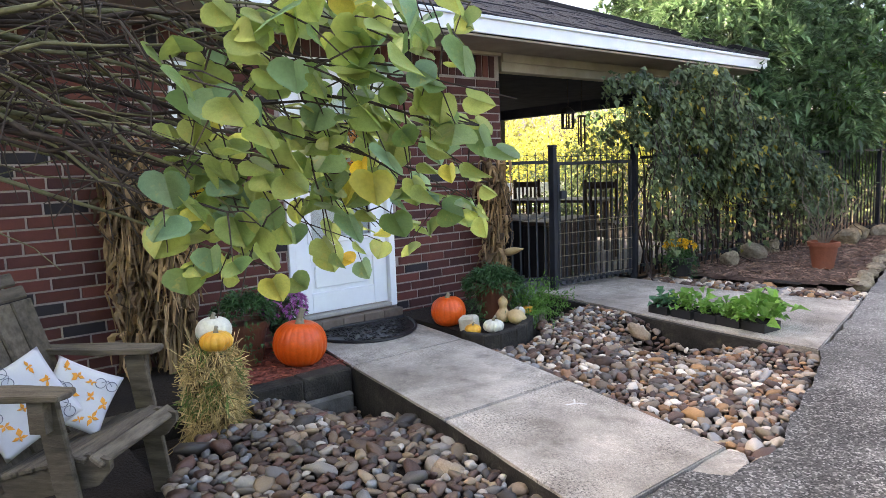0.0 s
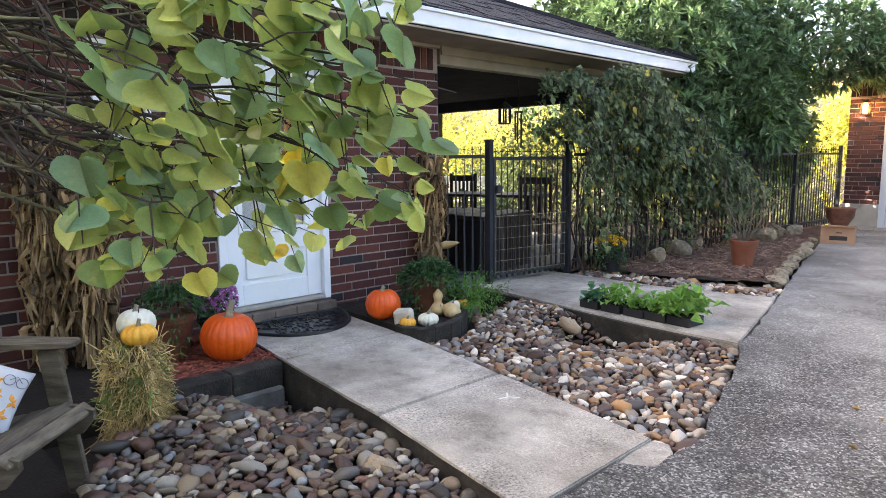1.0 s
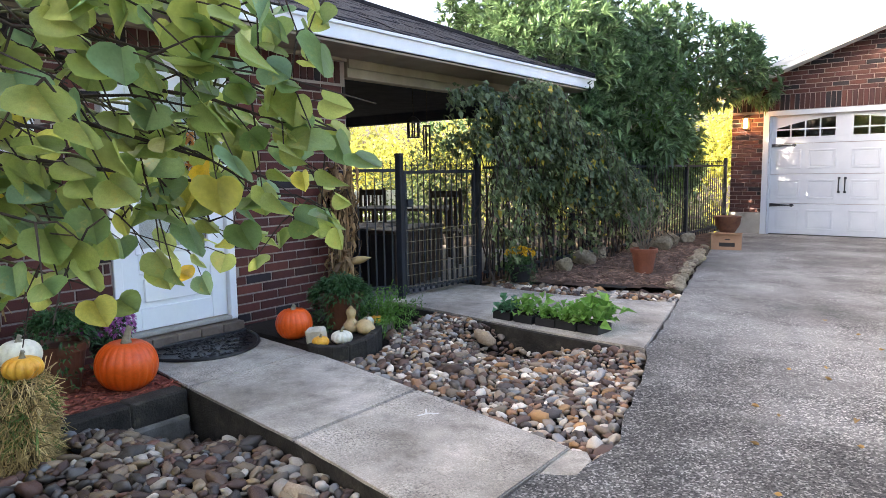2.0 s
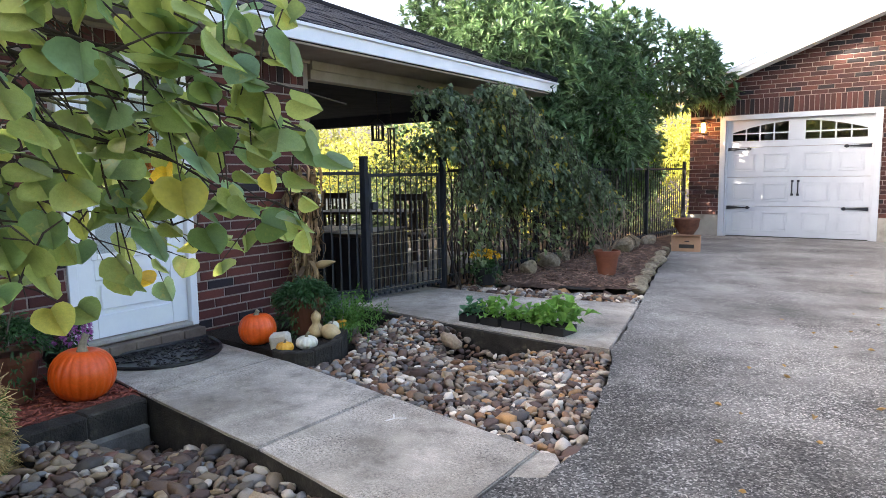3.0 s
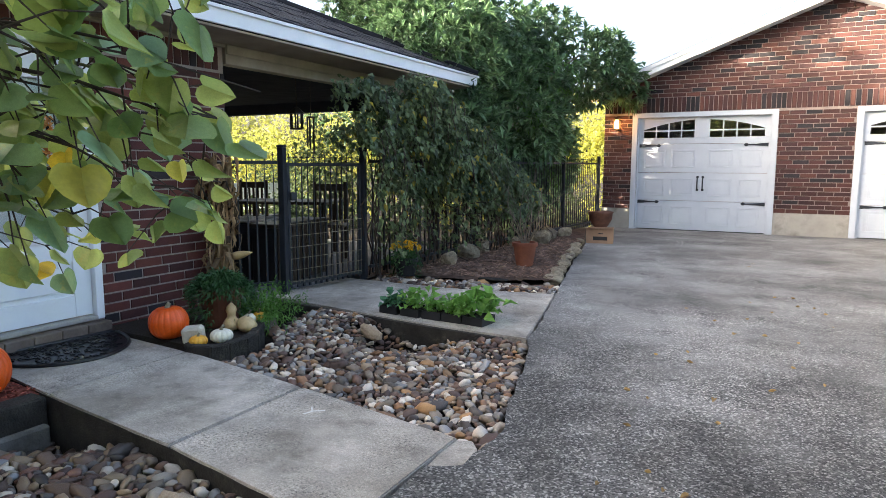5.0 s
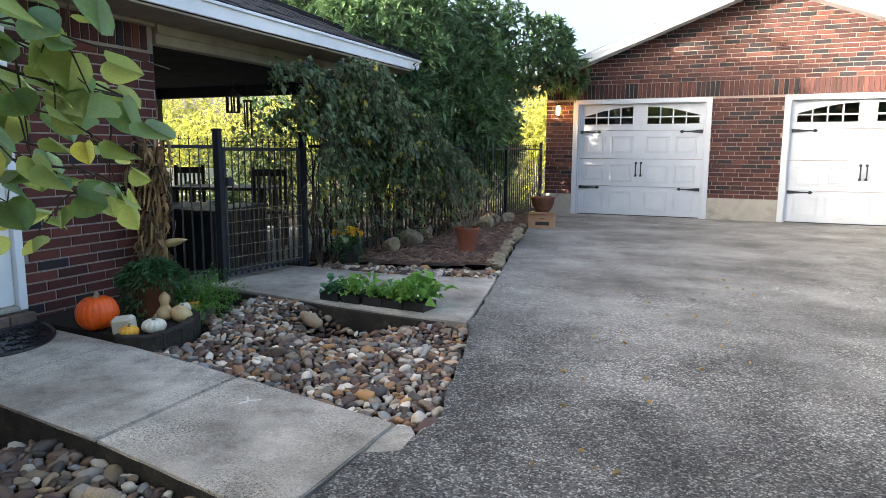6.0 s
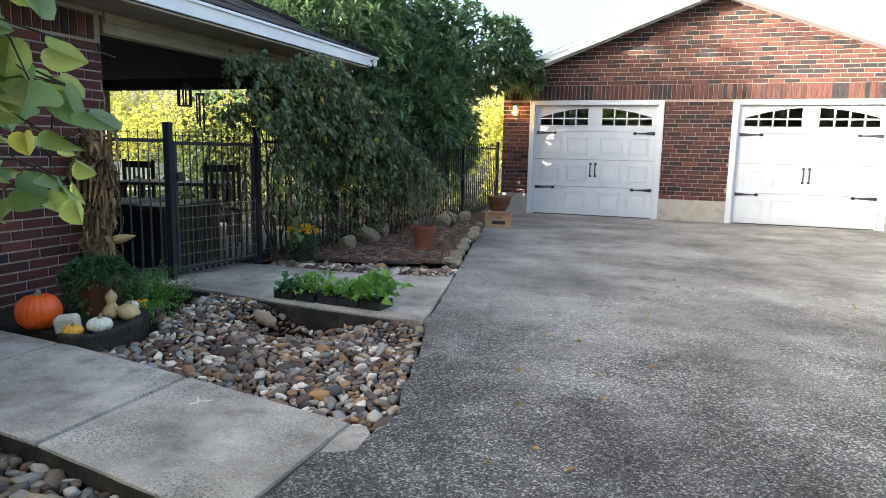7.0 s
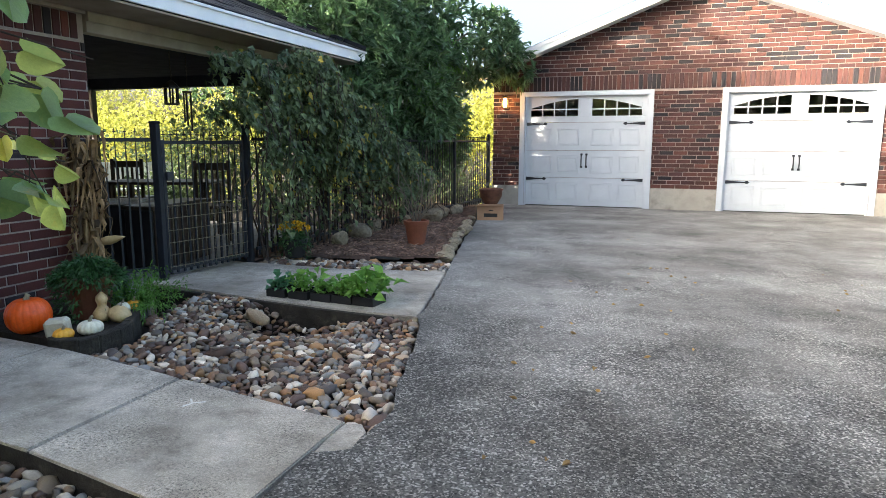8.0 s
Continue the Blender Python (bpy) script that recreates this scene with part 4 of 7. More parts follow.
def stone_bed(name, label, inside, height, bounds, count, size, singles, near, stones=STONES, rest="pebbles"):
    """River stones on a soil bed; those in the stretch near(x, y) are pieces of their own, the rest one mesh."""
    bed = thing(name, label, "stone bed")
    x0, x1, y0, y1 = bounds
    bm = bmesh.new()
    nx, ny = 44, 36
    vs = [[bm.verts.new((x0 + (x1 - x0) * i / nx, y0 + (y1 - y0) * j / ny, height(x0 + (x1 - x0) * i / nx, y0 + (y1 - y0) * j / ny) - 0.045)) for j in range(ny + 1)] for i in range(nx + 1)]
    for i in range(nx):
        for j in range(ny):
            if inside(x0 + (x1 - x0) * (i + 0.5) / nx, y0 + (y1 - y0) * (j + 0.5) / ny):
                bm.faces.new((vs[i][j], vs[i + 1][j], vs[i + 1][j + 1], vs[i][j + 1]))
    bmesh.ops.delete(bm, geom=[v for v in bm.verts if not v.link_faces], context="VERTS")
    part("bed_soil", bm, M["soil"], bed, smooth=True)
    placed, tries, V, F, made, base = [], 0, [], [], 0, 0
    cell = {}
    while len(placed) < count and tries < count * 60:
        tries += 1
        x, y = RND.uniform(x0, x1), RND.uniform(y0, y1)
        if not inside(x, y):
            continue
        s = size * min(2.0, max(0.45, RND.lognormvariate(0, 0.33)))
        key = (int(x / 0.12), int(y / 0.12))
        layer = 0 if len(placed) < count * 0.62 else 1
        reach = 0.78 if layer == 0 else 0.62
        if any((x - a) ** 2 + (y - b) ** 2 < ((s + c) * reach) ** 2 for i in (-1, 0, 1) for j in (-1, 0, 1) for a, b, c, l in cell.get((key[0] + i, key[1] + j), ()) if l == layer):
            continue
        cell.setdefault(key, []).append((x, y, s, layer))
        placed.append(s)
        z = height(x, y) + (0.0 if layer == 0 else 0.55 * size)
        k = RND.randrange(6)
        m = Matrix.LocRotScale((x, y, z), Euler((RND.gauss(0, 0.35), RND.gauss(0, 0.35), RND.random() * 6.28)), (s * RND.uniform(0.95, 1.25), s * RND.uniform(0.8, 1.0), s * RND.uniform(0.75, 1.1)))
        if made < singles and near(x, y):
            ob = new("pebble", stones[k])
            ob.parent, ob.matrix_world = bed, m
            made += 1
        else:
            v, f = STONE_ARRAYS[k]
            a = np.array(m)
            V.append(v @ a[:3, :3].T + a[:3, 3])
            F.append(f + base)
            base += len(v)
    if V:
        tagged(from_arrays("pebbles", np.concatenate(V), np.concatenate(F), M[rest], bed, True), kind="stuff")
    return bed


stone_bed("river_stone_bed", "bed of mixed river stones between the walks", in_right_bed, right_height, (1.0, 3.5, 2.62, 4.66), 2600, 0.030, 290, lambda x, y: x > 2.3 and y < 3.9)
stone_bed("river_stone_bed", "sunken bed of larger brown river stones beside the walk", in_left_bed, left_height, (1.1, 3.95, 0.30, 2.15), 2100, 0.034, 290, lambda x, y: y > 1.0 and x > 1.4, BROWN, "pebbles_brown")
stone_bed("river_stone_bed", "narrow strip of small stones along the slab", in_far_bed, far_height, (0.5, 2.7, 5.9, 6.75), 520, 0.028, 160, lambda x, y: x > 1.3)

# one large cream stone by the sunken drain and a pale stone block
M["cream_stone"] = surf("cream_stone", (0.30, 0.21, 0.13), (0.48, 0.38, 0.26), 8, 60, 0.85, 0.5, 0.01)
for name, lab, p, s in (("boulder", "brown rounded boulder beside the drain hole", (1.74, 4.22, -0.05), (0.08, 0.055, 0.075)),
                        ("boulder", "pale weathered limestone cobble among stones", (2.95, 1.35, -0.06), (0.06, 0.05, 0.065)),
                        ("boulder", "brown jagged boulder against the walk", (2.55, 1.72, -0.08), (0.08, 0.06, 0.075))):
    t = thing(name, lab, "stone", pose(*p))
    me = stone_mesh("stone", 9 + p[0], M["cream_stone"], 0.8, 0.28)
    ob = new("stone", me)
    ob.parent, ob.scale = t, s

# mulch bed with its stone edging and boulders
def bed_in(x, y):
    return 0.05 < x < edge_x(y) - 0.04 and y < 12.6 and not in_far_bed(x, y) and y > np.interp(x, [0.5, 1.5, 2.57], [5.97, 5.94, 6.16]) + 0.03


bm = bmesh.new()
nx, ny = 40, 110
grid = {}
for i in range(nx + 1):
    for j in range(ny + 1):
        x, y = 0.0 + 2.6 * i / nx, 5.9 + 7.4 * j / ny
        grid[i, j] = bm.verts.new((x, y, 0.02 + 0.03 * min(1, max(0, (y - 6.4) / 0.5)) + 0.025 * noise.noise(Vector((x * 2.2, y * 2.2, 1))) + 0.012 * noise.noise(Vector((x * 9, y * 9, 4)))))
for i in range(nx):
    for j in range(ny):
        if bed_in(2.6 * (i + 0.5) / nx, 5.9 + 7.4 * (j + 0.5) / ny):
            bm.faces.new((grid[i, j], grid[i + 1, j], grid[i + 1, j + 1], grid[i, j + 1]))
bmesh.ops.delete(bm, geom=[v for v in bm.verts if not v.link_faces], context="VERTS")
mulch = structure("ground_mulch", bm, M["mulch"], "reddish brown wood mulch bed", "mulch bed", True)
cv, cf = [], []
for i in range(2600):
    y = 6.35 + 4.2 * RND.random() ** 1.2
    x = RND.uniform(0.6, edge_x(y) - 0.08)
    if not bed_in(x, y):
        continue
    a, l, w = RND.random() * 6.28, RND.uniform(0.012, 0.04), RND.uniform(0.004, 0.009)
    z = 0.055 + 0.025 * noise.noise(Vector((x * 2.2, y * 2.2, 1))) + RND.uniform(0, 0.012)
    ca, sa = math.cos(a), math.sin(a)
    k = len(cv)
    t = RND.uniform(-0.012, 0.012)
    for u, v, h in ((-l, -w, -t), (l, -w, t), (l, w, t), (-l, w, -t), (-l, 0, -t + 0.006), (l, 0, t + 0.006)):
        cv.append((x + u * ca - v * sa, y + u * sa + v * ca, z + h))
    cf += [(k, k + 1, k + 5, k + 4), (k + 3, k + 4, k + 5, k + 2)]
M["chips"] = surf("chips", (0.09, 0.05, 0.033), (0.27, 0.175, 0.125), 9, 45, 0.95, 0.4, 0.004, vary=0.5, by="island")
tagged(from_arrays("wood_chips", cv, cf, M["chips"], mulch), "loose wood chips", kind="stuff")
BOULDERS = [crag_mesh("boulder_%s" % "abc"[i], 21 + i, M["boulder"]) for i in range(3)]
for i, (x, y, s, h) in enumerate(((0.93, 7.05, 0.13, 0.15), (0.86, 7.75, 0.19, 0.17), (0.80, 8.35, 0.15, 0.13), (0.98, 9.05, 0.17, 0.14), (1.12, 9.75, 0.20, 0.18),
                                  (1.05, 10.35, 0.22, 0.16), (1.12, 11.0, 0.18, 0.13))):
    t = thing("boulder", "rough tan limestone boulder on the mulch", "stone", pose(x, y, 0.03 + h * 0.55, 0, 0, 40 * i), "boulders in the mulch bed")
    ob = new("stone", BOULDERS[i % 3])
    ob.parent, ob.scale, ob.rotation_euler = t, (s * 0.85, s * 0.7, h * 0.95), (0.1 * i, 0.2, 0)
for i in range(19):
    y = 6.75 + i * 0.20
    if 9.9 < y < 10.2:
        continue
    s = RND.uniform(0.07, 0.115)
    t = thing("edging_stone", "rounded tan stone edging the mulch bed", "stone", pose(edge_x(y) - 0.06 - 0.05 * RND.random(), y, s * 0.4, 0, 0, 65 * i), "edging stones")
    ob = new("stone", BOULDERS[(i + 1) % 3])
    ob.parent, ob.scale = t, (s * 1.0, s * 0.8, s * 0.7)
# flat dark bar in the strip of stones, in place of a dark hole
structure("drain", boxed((1.62, 6.40, 0.025), (1.95, 6.50, 0.045), 0.012), M["kerb"], "flat dark bar in place of a dark hole", "drain")

# planters beside the door
PLANTER = [(1.00, 3.075), (1.14, 3.05), (1.24, 3.09), (1.29, 3.21), (1.285, 3.38), (1.21, 3.56), (1.10, 3.74), (0.92, 3.93), (0.62, 4.12), (0.35, 4.30), (0.06, 4.44)]
planter = tagged(new("planter_wall"), "low curved dark concrete planter wall", "planter", kind="structure")
for i, (a, c) in enumerate(zip(PLANTER, PLANTER[1:])):
    d = Vector((c[0] - a[0], c[1] - a[1], 0))
    n = Vector((d.y, -d.x, 0)).normalized() * 0.065
    g = d.normalized() * 0.002
    bm = bmesh.new()
    slab(bm, [(a[0] + g.x, a[1] + g.y), (c[0] - g.x, c[1] - g.y), (c[0] - g.x - n.x, c[1] - g.y - n.y), (a[0] + g.x - n.x, a[1] + g.y - n.y)], -0.3, 0.045 + 0.004 * (i % 2))
    bmesh.ops.bevel(bm, geom=list(bm.edges), offset=0.008, segments=1, affect="EDGES")
    part("block", bm, M["kerb"], planter)
part("planter_soil", slab(bmesh.new(), [(0.02, 3.17)] + [(x - 0.03, y + 0.0 if i > 2 else y + 0.06) for i, (x, y) in enumerate(PLANTER)], -0.3, 0.012), M["soil"], planter)
lplanter = tagged(new("planter_wall"), "low stepped dark concrete planter wall by the walk", "planter", kind="structure")
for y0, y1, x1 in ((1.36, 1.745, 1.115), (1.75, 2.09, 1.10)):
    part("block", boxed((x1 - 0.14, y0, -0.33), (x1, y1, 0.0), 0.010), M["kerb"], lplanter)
part("footing", boxed((1.117, 1.38, -0.33), (1.17, 2.06, -0.13), 0.014), surf("footing", (0.07, 0.065, 0.055), (0.17, 0.16, 0.14), 6, 70, 0.95, 0.7, 0.01), lplanter, "paler rough concrete footing")
part("planter_soil", boxed((0.0, 1.46, -0.33), (0.96, 2.17, -0.02)), M["red_mulch"], lplanter, "red mulch in the planter")
part("bare_soil", boxed((0.0, -1.0, -0.33), (0.96, 1.459, -0.035)), M["soil"], lplanter, "dark bare soil along the wall")
structure("ground_seat", boxed((0.97, -3.0, -0.33), (1.9, 0.74, -0.10)), M["soil"], "dark bare soil under the chair", "ground")
structure("ground_seat_front", slab(bmesh.new(), [(1.901, -3.0), (4.5, -3.0), (4.3, -0.8), (3.9, 0.29), (2.6, 0.35), (1.901, 0.72)], -0.33, -0.105), M["soil"], "dark bare soil by the stones", "ground")
structure("ground_under_bale", boxed((0.97, 0.75, -0.33), (1.44, 1.355, -0.20)), M["soil"], "dark soil under the straw bale", "ground")
cv, cf = [], []
for i in range(900):
    x, y = RND.uniform(0.12, 0.94), RND.uniform(1.48, 2.14)
    a, l, w, z = RND.random() * 6.28, RND.uniform(0.010, 0.03), RND.uniform(0.003, 0.007), -0.017 + RND.random() * 0.012
    ca, sa, k = math.cos(a), math.sin(a), len(cv)
    for u, v, h in ((-l, -w, 0), (l, -w, 0.004), (l, w, 0.004), (-l, w, 0), (0, 0, 0.008)):
        cv.append((x + u * ca - v * sa, y + u * sa + v * ca, z + h))
    cf += [(k, k + 1, k + 4), (k + 1, k + 2, k + 4), (k + 2, k + 3, k + 4), (k + 3, k, k + 4)]
M["red_chips"] = surf("red_chips", (0.17, 0.04, 0.025), (0.34, 0.10, 0.06), 9, 45, 0.9, 0.4, 0.004, vary=0.5, by="island")
tagged(from_arrays("wood_chips", cv, cf, M["red_chips"], lplanter), "loose red wood chips", kind="stuff")

# ---- doormat ----
mat_ob = thing("doormat", "black half-round openwork rubber doormat", "doormat", pose(0.11, 2.70, 0.001, 0, 0, -6))
half = [(0.60 * math.sin(a * math.pi / 30), -0.46 * math.cos(a * math.pi / 30)) for a in range(31)]
part("backing", slab(bmesh.new(), half, 0.0, 0.006), M["rubber"], mat_ob)
bm = bmesh.new()
rim = [(x, y, 0.010) for x, y in half] + [(0.0, -0.46, 0.010)]
tube(bm, rim, 0.012, 6)
part("rim", bm, M["rubber"], mat_ob)
back = mat_ob.children[0]
for i in range(230):
    cx, cy = RND.uniform(0.05, 0.54), RND.uniform(-0.41, 0.41)
    if (cx / 0.54) ** 2 + (cy / 0.41) ** 2 > 1:
        continue
    r, a0 = RND.uniform(0.016, 0.036), RND.random() * 6.28
    part("scroll", tube(bmesh.new(), [(cx + r * (1 - k / 12) * math.cos(a0 + k * 0.55), cy + r * (1 - k / 12) * math.sin(a0 + k * 0.55), 0.011) for k in range(9)], 0.0048, 4), M["rubber"], back)

# ---- pumpkins and gourds ----
def pumpkin(label, m, width, height, material, ribs=12, stem_len=0.06, lean=0.2, deep=0.10, name="pumpkin"):
    t = thing(name, label, "pumpkin", m)
    n = 14
    prof = []
    for i in range(n + 1):
        a = math.pi * i / n
        r = math.sin(a) ** 0.75
        z = 0.5 - 0.5 * math.cos(a)
        z = z - 0.10 * math.exp(-(r / 0.25) ** 2) * (1 if i > n / 2 else -0.3)
        prof.append((max(r, 0.02) * width / 2, z * height))
    bm = lathe(bmesh.new(), prof, ribs * 6, None, lambda a, z: 1 - deep * (1 - abs(math.cos(a * ribs / 2)) ** 0.5))
    part("body", bm, material, t, smooth=True)
    top = height * 0.90
    w = width * 0.07
    part("stem", tube(bmesh.new(), [(0, 0, top - 0.01), (0, 0, top + stem_len * 0.4), (lean * stem_len, 0, top + stem_len), (lean * stem_len * 1.6, 0.1 * stem_len, top + stem_len * 1.25)], [w * 1.7, w, w * 0.75, w * 0.9], 8), M["stem"], t, "dry woody stem", True)
    return t


pumpkin("large orange pumpkin with a tall dry stem beside the walk", pose(0.74, 1.91, -0.02, 0, 3, 40), 0.355, 0.30, M["pumpkin"], 22, 0.09, 0.15, 0.035)
pumpkin("medium orange pumpkin against the brick wall", pose(0.72, 3.20, 0.012, 0, -3, 10), 0.275, 0.235, M["pumpkin"], 20, 0.035, 0.3, 0.035)
pumpkin("small white pumpkin on the planter edge", pose(1.12, 3.30, 0.012, 0, 0, 0), 0.16, 0.095, M["white_pumpkin"], 12, 0.03, 0.4)
pumpkin("small yellow pumpkin on the planter edge", pose(1.06, 3.15, 0.012, 0, 0, 0), 0.125, 0.075, M["yellow_pumpkin"], 12, 0.02, 0.3)
pumpkin("small pale yellow pumpkin among the gourds", pose(0.95, 3.74, 0.012, 0, 0, 0), 0.10, 0.10, M["white_pumpkin"], 10, 0.03, 0.3)
pumpkin("small yellow green gourd among the ferns", pose(0.93, 3.86, 0.012, 0, 0, 0), 0.12, 0.085, M["yellow_pumpkin"], 10, 0.03, 0.3)
BALE_TOP = 0.315
pumpkin("white pumpkin sitting on the straw bale", pose(1.115, 1.235, BALE_TOP + 0.012, 0, 0, 20), 0.195, 0.15, M["white_pumpkin"], 12, 0.03, 0.2, 0.05)
pumpkin("small orange and yellow pumpkin on the bale", pose(1.245, 1.20, BALE_TOP + 0.005, 0, 0, 0), 0.175, 0.105, M["yellow_pumpkin"], 12, 0.03, 0.2, 0.12)
gourd = thing("bottle_gourd", "tan bottle gourd with a curved neck", "gourd", pose(0.93, 3.58, 0.012, 0, 0, 30) @ Matrix.Scale(0.70, 4))
bm = lathe(bmesh.new(), [(0.005, 0.0), (0.06, 0.012), (0.09, 0.05), (0.088, 0.09), (0.06, 0.13), (0.040, 0.155), (0.046, 0.185), (0.058, 0.22), (0.050, 0.255), (0.022, 0.285), (0.010, 0.30)], 20)
part("body", bm, M["gourd"], gourd, smooth=True)
part("stem", tube(bmesh.new(), [(0, 0, 0.295), (0.0, 0.004, 0.34), (0.014, 0.01, 0.38)], [0.007, 0.005, 0.004], 6), M["stem"], gourd)
gourd = thing("gourd", "squat tan gourd lying on the planter edge", "gourd", pose(1.03, 3.60, 0.012, 0, 0, 70))
part("body", lathe(bmesh.new(), [(0.004, 0.0), (0.05, 0.008), (0.078, 0.04), (0.074, 0.072), (0.048, 0.10), (0.030, 0.112), (0.004, 0.116)], 18, pose(0, 0, 0, 10, 14, 0), lambda a, z: 1 + 0.09 * math.cos(a) + 0.04 * math.cos(3 * a)), M["gourd"], gourd, smooth=True)
part("stem", tube(bmesh.new(), [(0.026, -0.018, 0.108), (0.035, -0.02, 0.125)], [0.008, 0.005], 6), M["stem"], gourd)
blk = thing("limestone_block", "pale square limestone block beside a pumpkin", "stone", pose(0.97, 3.20, 0.012, 4, -6, 30))
bm = boxed((-0.07, -0.05, 0.0), (0.07, 0.05, 0.12), 0.018)
part("stone", bm, surf("limestone", (0.45, 0.41, 0.32), (0.62, 0.57, 0.46), 9, 60, 0.9, 0.7, 0.01), blk)

# ---- pots and plants ----
def pot(parent, r_top, r_foot, h, material, rim=0.02, name="pot"):
    bm = lathe(bmesh.new(), [(r_foot * 0.6, 0.0), (r_foot, 0.004), (r_top * 0.97, h - 0.05), (r_top + rim * 0.6, h - 0.048), (r_top + rim * 0.7, h - 0.004), (r_top + rim * 0.2, h), (r_top - 0.012, h), (r_top - 0.018, h - 0.03), (0.01, h - 0.032)], 28)
    return part(name, bm, material, parent, smooth=False)


def trailing(parent, n, r, z, drop, length, width, material, name="foliage"):
    """A mound of small leaves that spills over a pot's rim."""
    a, q = NPR.rand(n) * math.tau, NPR.rand(n) ** 0.5
    pos = np.stack([r * q * np.cos(a), r * q * np.sin(a), z + 0.10 * (1 - q ** 2) + NPR.normal(0, 0.02, n)], 1)
    over = (q > 0.75)
    pos[over, 2] -= NPR.rand(over.sum()) ** 1.5 * drop * (0.12 + 0.88 * (np.sin(a[over] * 5 + 2.18) > 0.15))
    pos[over, :2] *= 1.08
    way = np.stack([np.cos(a), np.sin(a), NPR.normal(0.25, 0.5, n)], 1) + NPR.normal(0, 0.4, (n, 3))
    leaf_cloud(name, pos, way, NPR.uniform(0.7, 1.3, n) * length, NPR.uniform(0.7, 1.2, n) * width, material, parent)


p = thing("potted_plant", "brown glazed pot with trailing dark green foliage", "potted plant", pose(0.74, 3.66, 0.012))
pot(p, 0.17, 0.12, 0.30, M["glazed"])
trailing(p, 2600, 0.215, 0.285, 0.30, 0.05, 0.018, M["succulent"])
p = thing("fern", "feathery bright green foxtail fern", "plant", pose(0.86, 3.98, 0.012))
pos, way = [], []
for i in range(95):
    a, e = RND.random() * math.tau, RND.uniform(0.15, 1.25)
    d = np.array([math.cos(a) * math.cos(e), math.sin(a) * math.cos(e), math.sin(e)])
    L = RND.uniform(0.26, 0.46)
    for k in range(30):
        q = (k + 1) / 30
        pos.append(d * L * q + np.array([0, 0, -0.10 * q * q]) + NPR.normal(0, 0.004, 3))
        way.append(NPR.normal(size=3) + d)
leaf_cloud("foliage", pos, way, 0.045, 0.012, M["fern"], p)
p = thing("potted_plant", "brown glazed pot with leafy green plant", "potted plant", pose(0.46, 1.66, -0.02))
pot(p, 0.15, 0.10, 0.30, M["glazed"])
trailing(p, 1300, 0.18, 0.36, 0.34, 0.045, 0.016, M["succulent"])
p = thing("potted_mums", "purple chrysanthemums in a black nursery pot", "potted flowers", pose(0.36, 2.0, -0.02))
pot(p, 0.11, 0.085, 0.22, M["black_pot"], 0.012)
pos, way = ball_points(500, (0, 0, 0.29), (0.135, 0.135, 0.11), 0.5)
leaf_cloud("foliage", pos, way, 0.04, 0.02, M["succulent"], p)
c, dirs = ball_points(130, (0, 0, 0.33), (0.155, 0.155, 0.12), 0.9)
keep = c[:, 2] > 0.28
pos = np.repeat(c[keep], 16, 0)
way = NPR.normal(size=pos.shape) * 0.8 + np.repeat(dirs[keep], 16, 0)
leaf_cloud("blossom", pos, way, 0.032, 0.012, M["purple"], p, label="purple flower heads")
p = thing("potted_mums", "yellow and orange mums with trailing green foliage", "potted flowers", pose(0.80, 6.28, 0.02))
pot(p, 0.13, 0.10, 0.20, M["black_pot"], 0.012)
trailing(p, 620, 0.15, 0.14, 0.20, 0.045, 0.018, M["succulent"])
pos, way = ball_points(150, (0, 0, 0.22), (0.15, 0.15, 0.07), 0.4)
leaf_cloud("foliage", pos, way, 0.045, 0.02, M["succulent"], p)
c, dirs = ball_points(60, (0, 0, 0.31), (0.15, 0.15, 0.07), 0.85)
keep = c[:, 2] > 0.31
c, dirs = c[keep], dirs[keep]
leaf_cloud("blossom", np.repeat(c, 18, 0), NPR.normal(size=(len(c) * 18, 3)) * 0.8 + np.repeat(dirs, 18, 0), 0.042, 0.017, M["yellow"], p, label="yellow flower heads")

p = thing("potted_shrub", "terracotta pot with a bare twiggy shrub", "potted plant", pose(1.76, 7.42, 0.05))
pot(p, 0.140, 0.100, 0.285, M["terracotta"], 0.020)
for i in range(13):
    a = i * 2.4
    pts = [(0.02 * math.cos(a), 0.02 * math.sin(a), 0.24)]
    for k in range(1, 6):
        r = 0.02 + 0.07 * k * RND.uniform(0.5, 1.3)
        pts.append((r * math.cos(a + 0.15 * k), r * math.sin(a + 0.15 * k), 0.24 + 0.13 * k * RND.uniform(0.8, 1.1)))
    part("twig", tube(bmesh.new(), pts, [0.008, 0.007, 0.006, 0.005, 0.004, 0.003], 5), M["bark"], p)
    if i % 2:
        n = 26
        pos = np.array(pts)[NPR.randint(3, 6, n)] + NPR.normal(0, 0.05, (n, 3))
        leaf_cloud("leaves", pos, NPR.normal(size=(n, 3)), 0.07, 0.028, M["vine"], p)

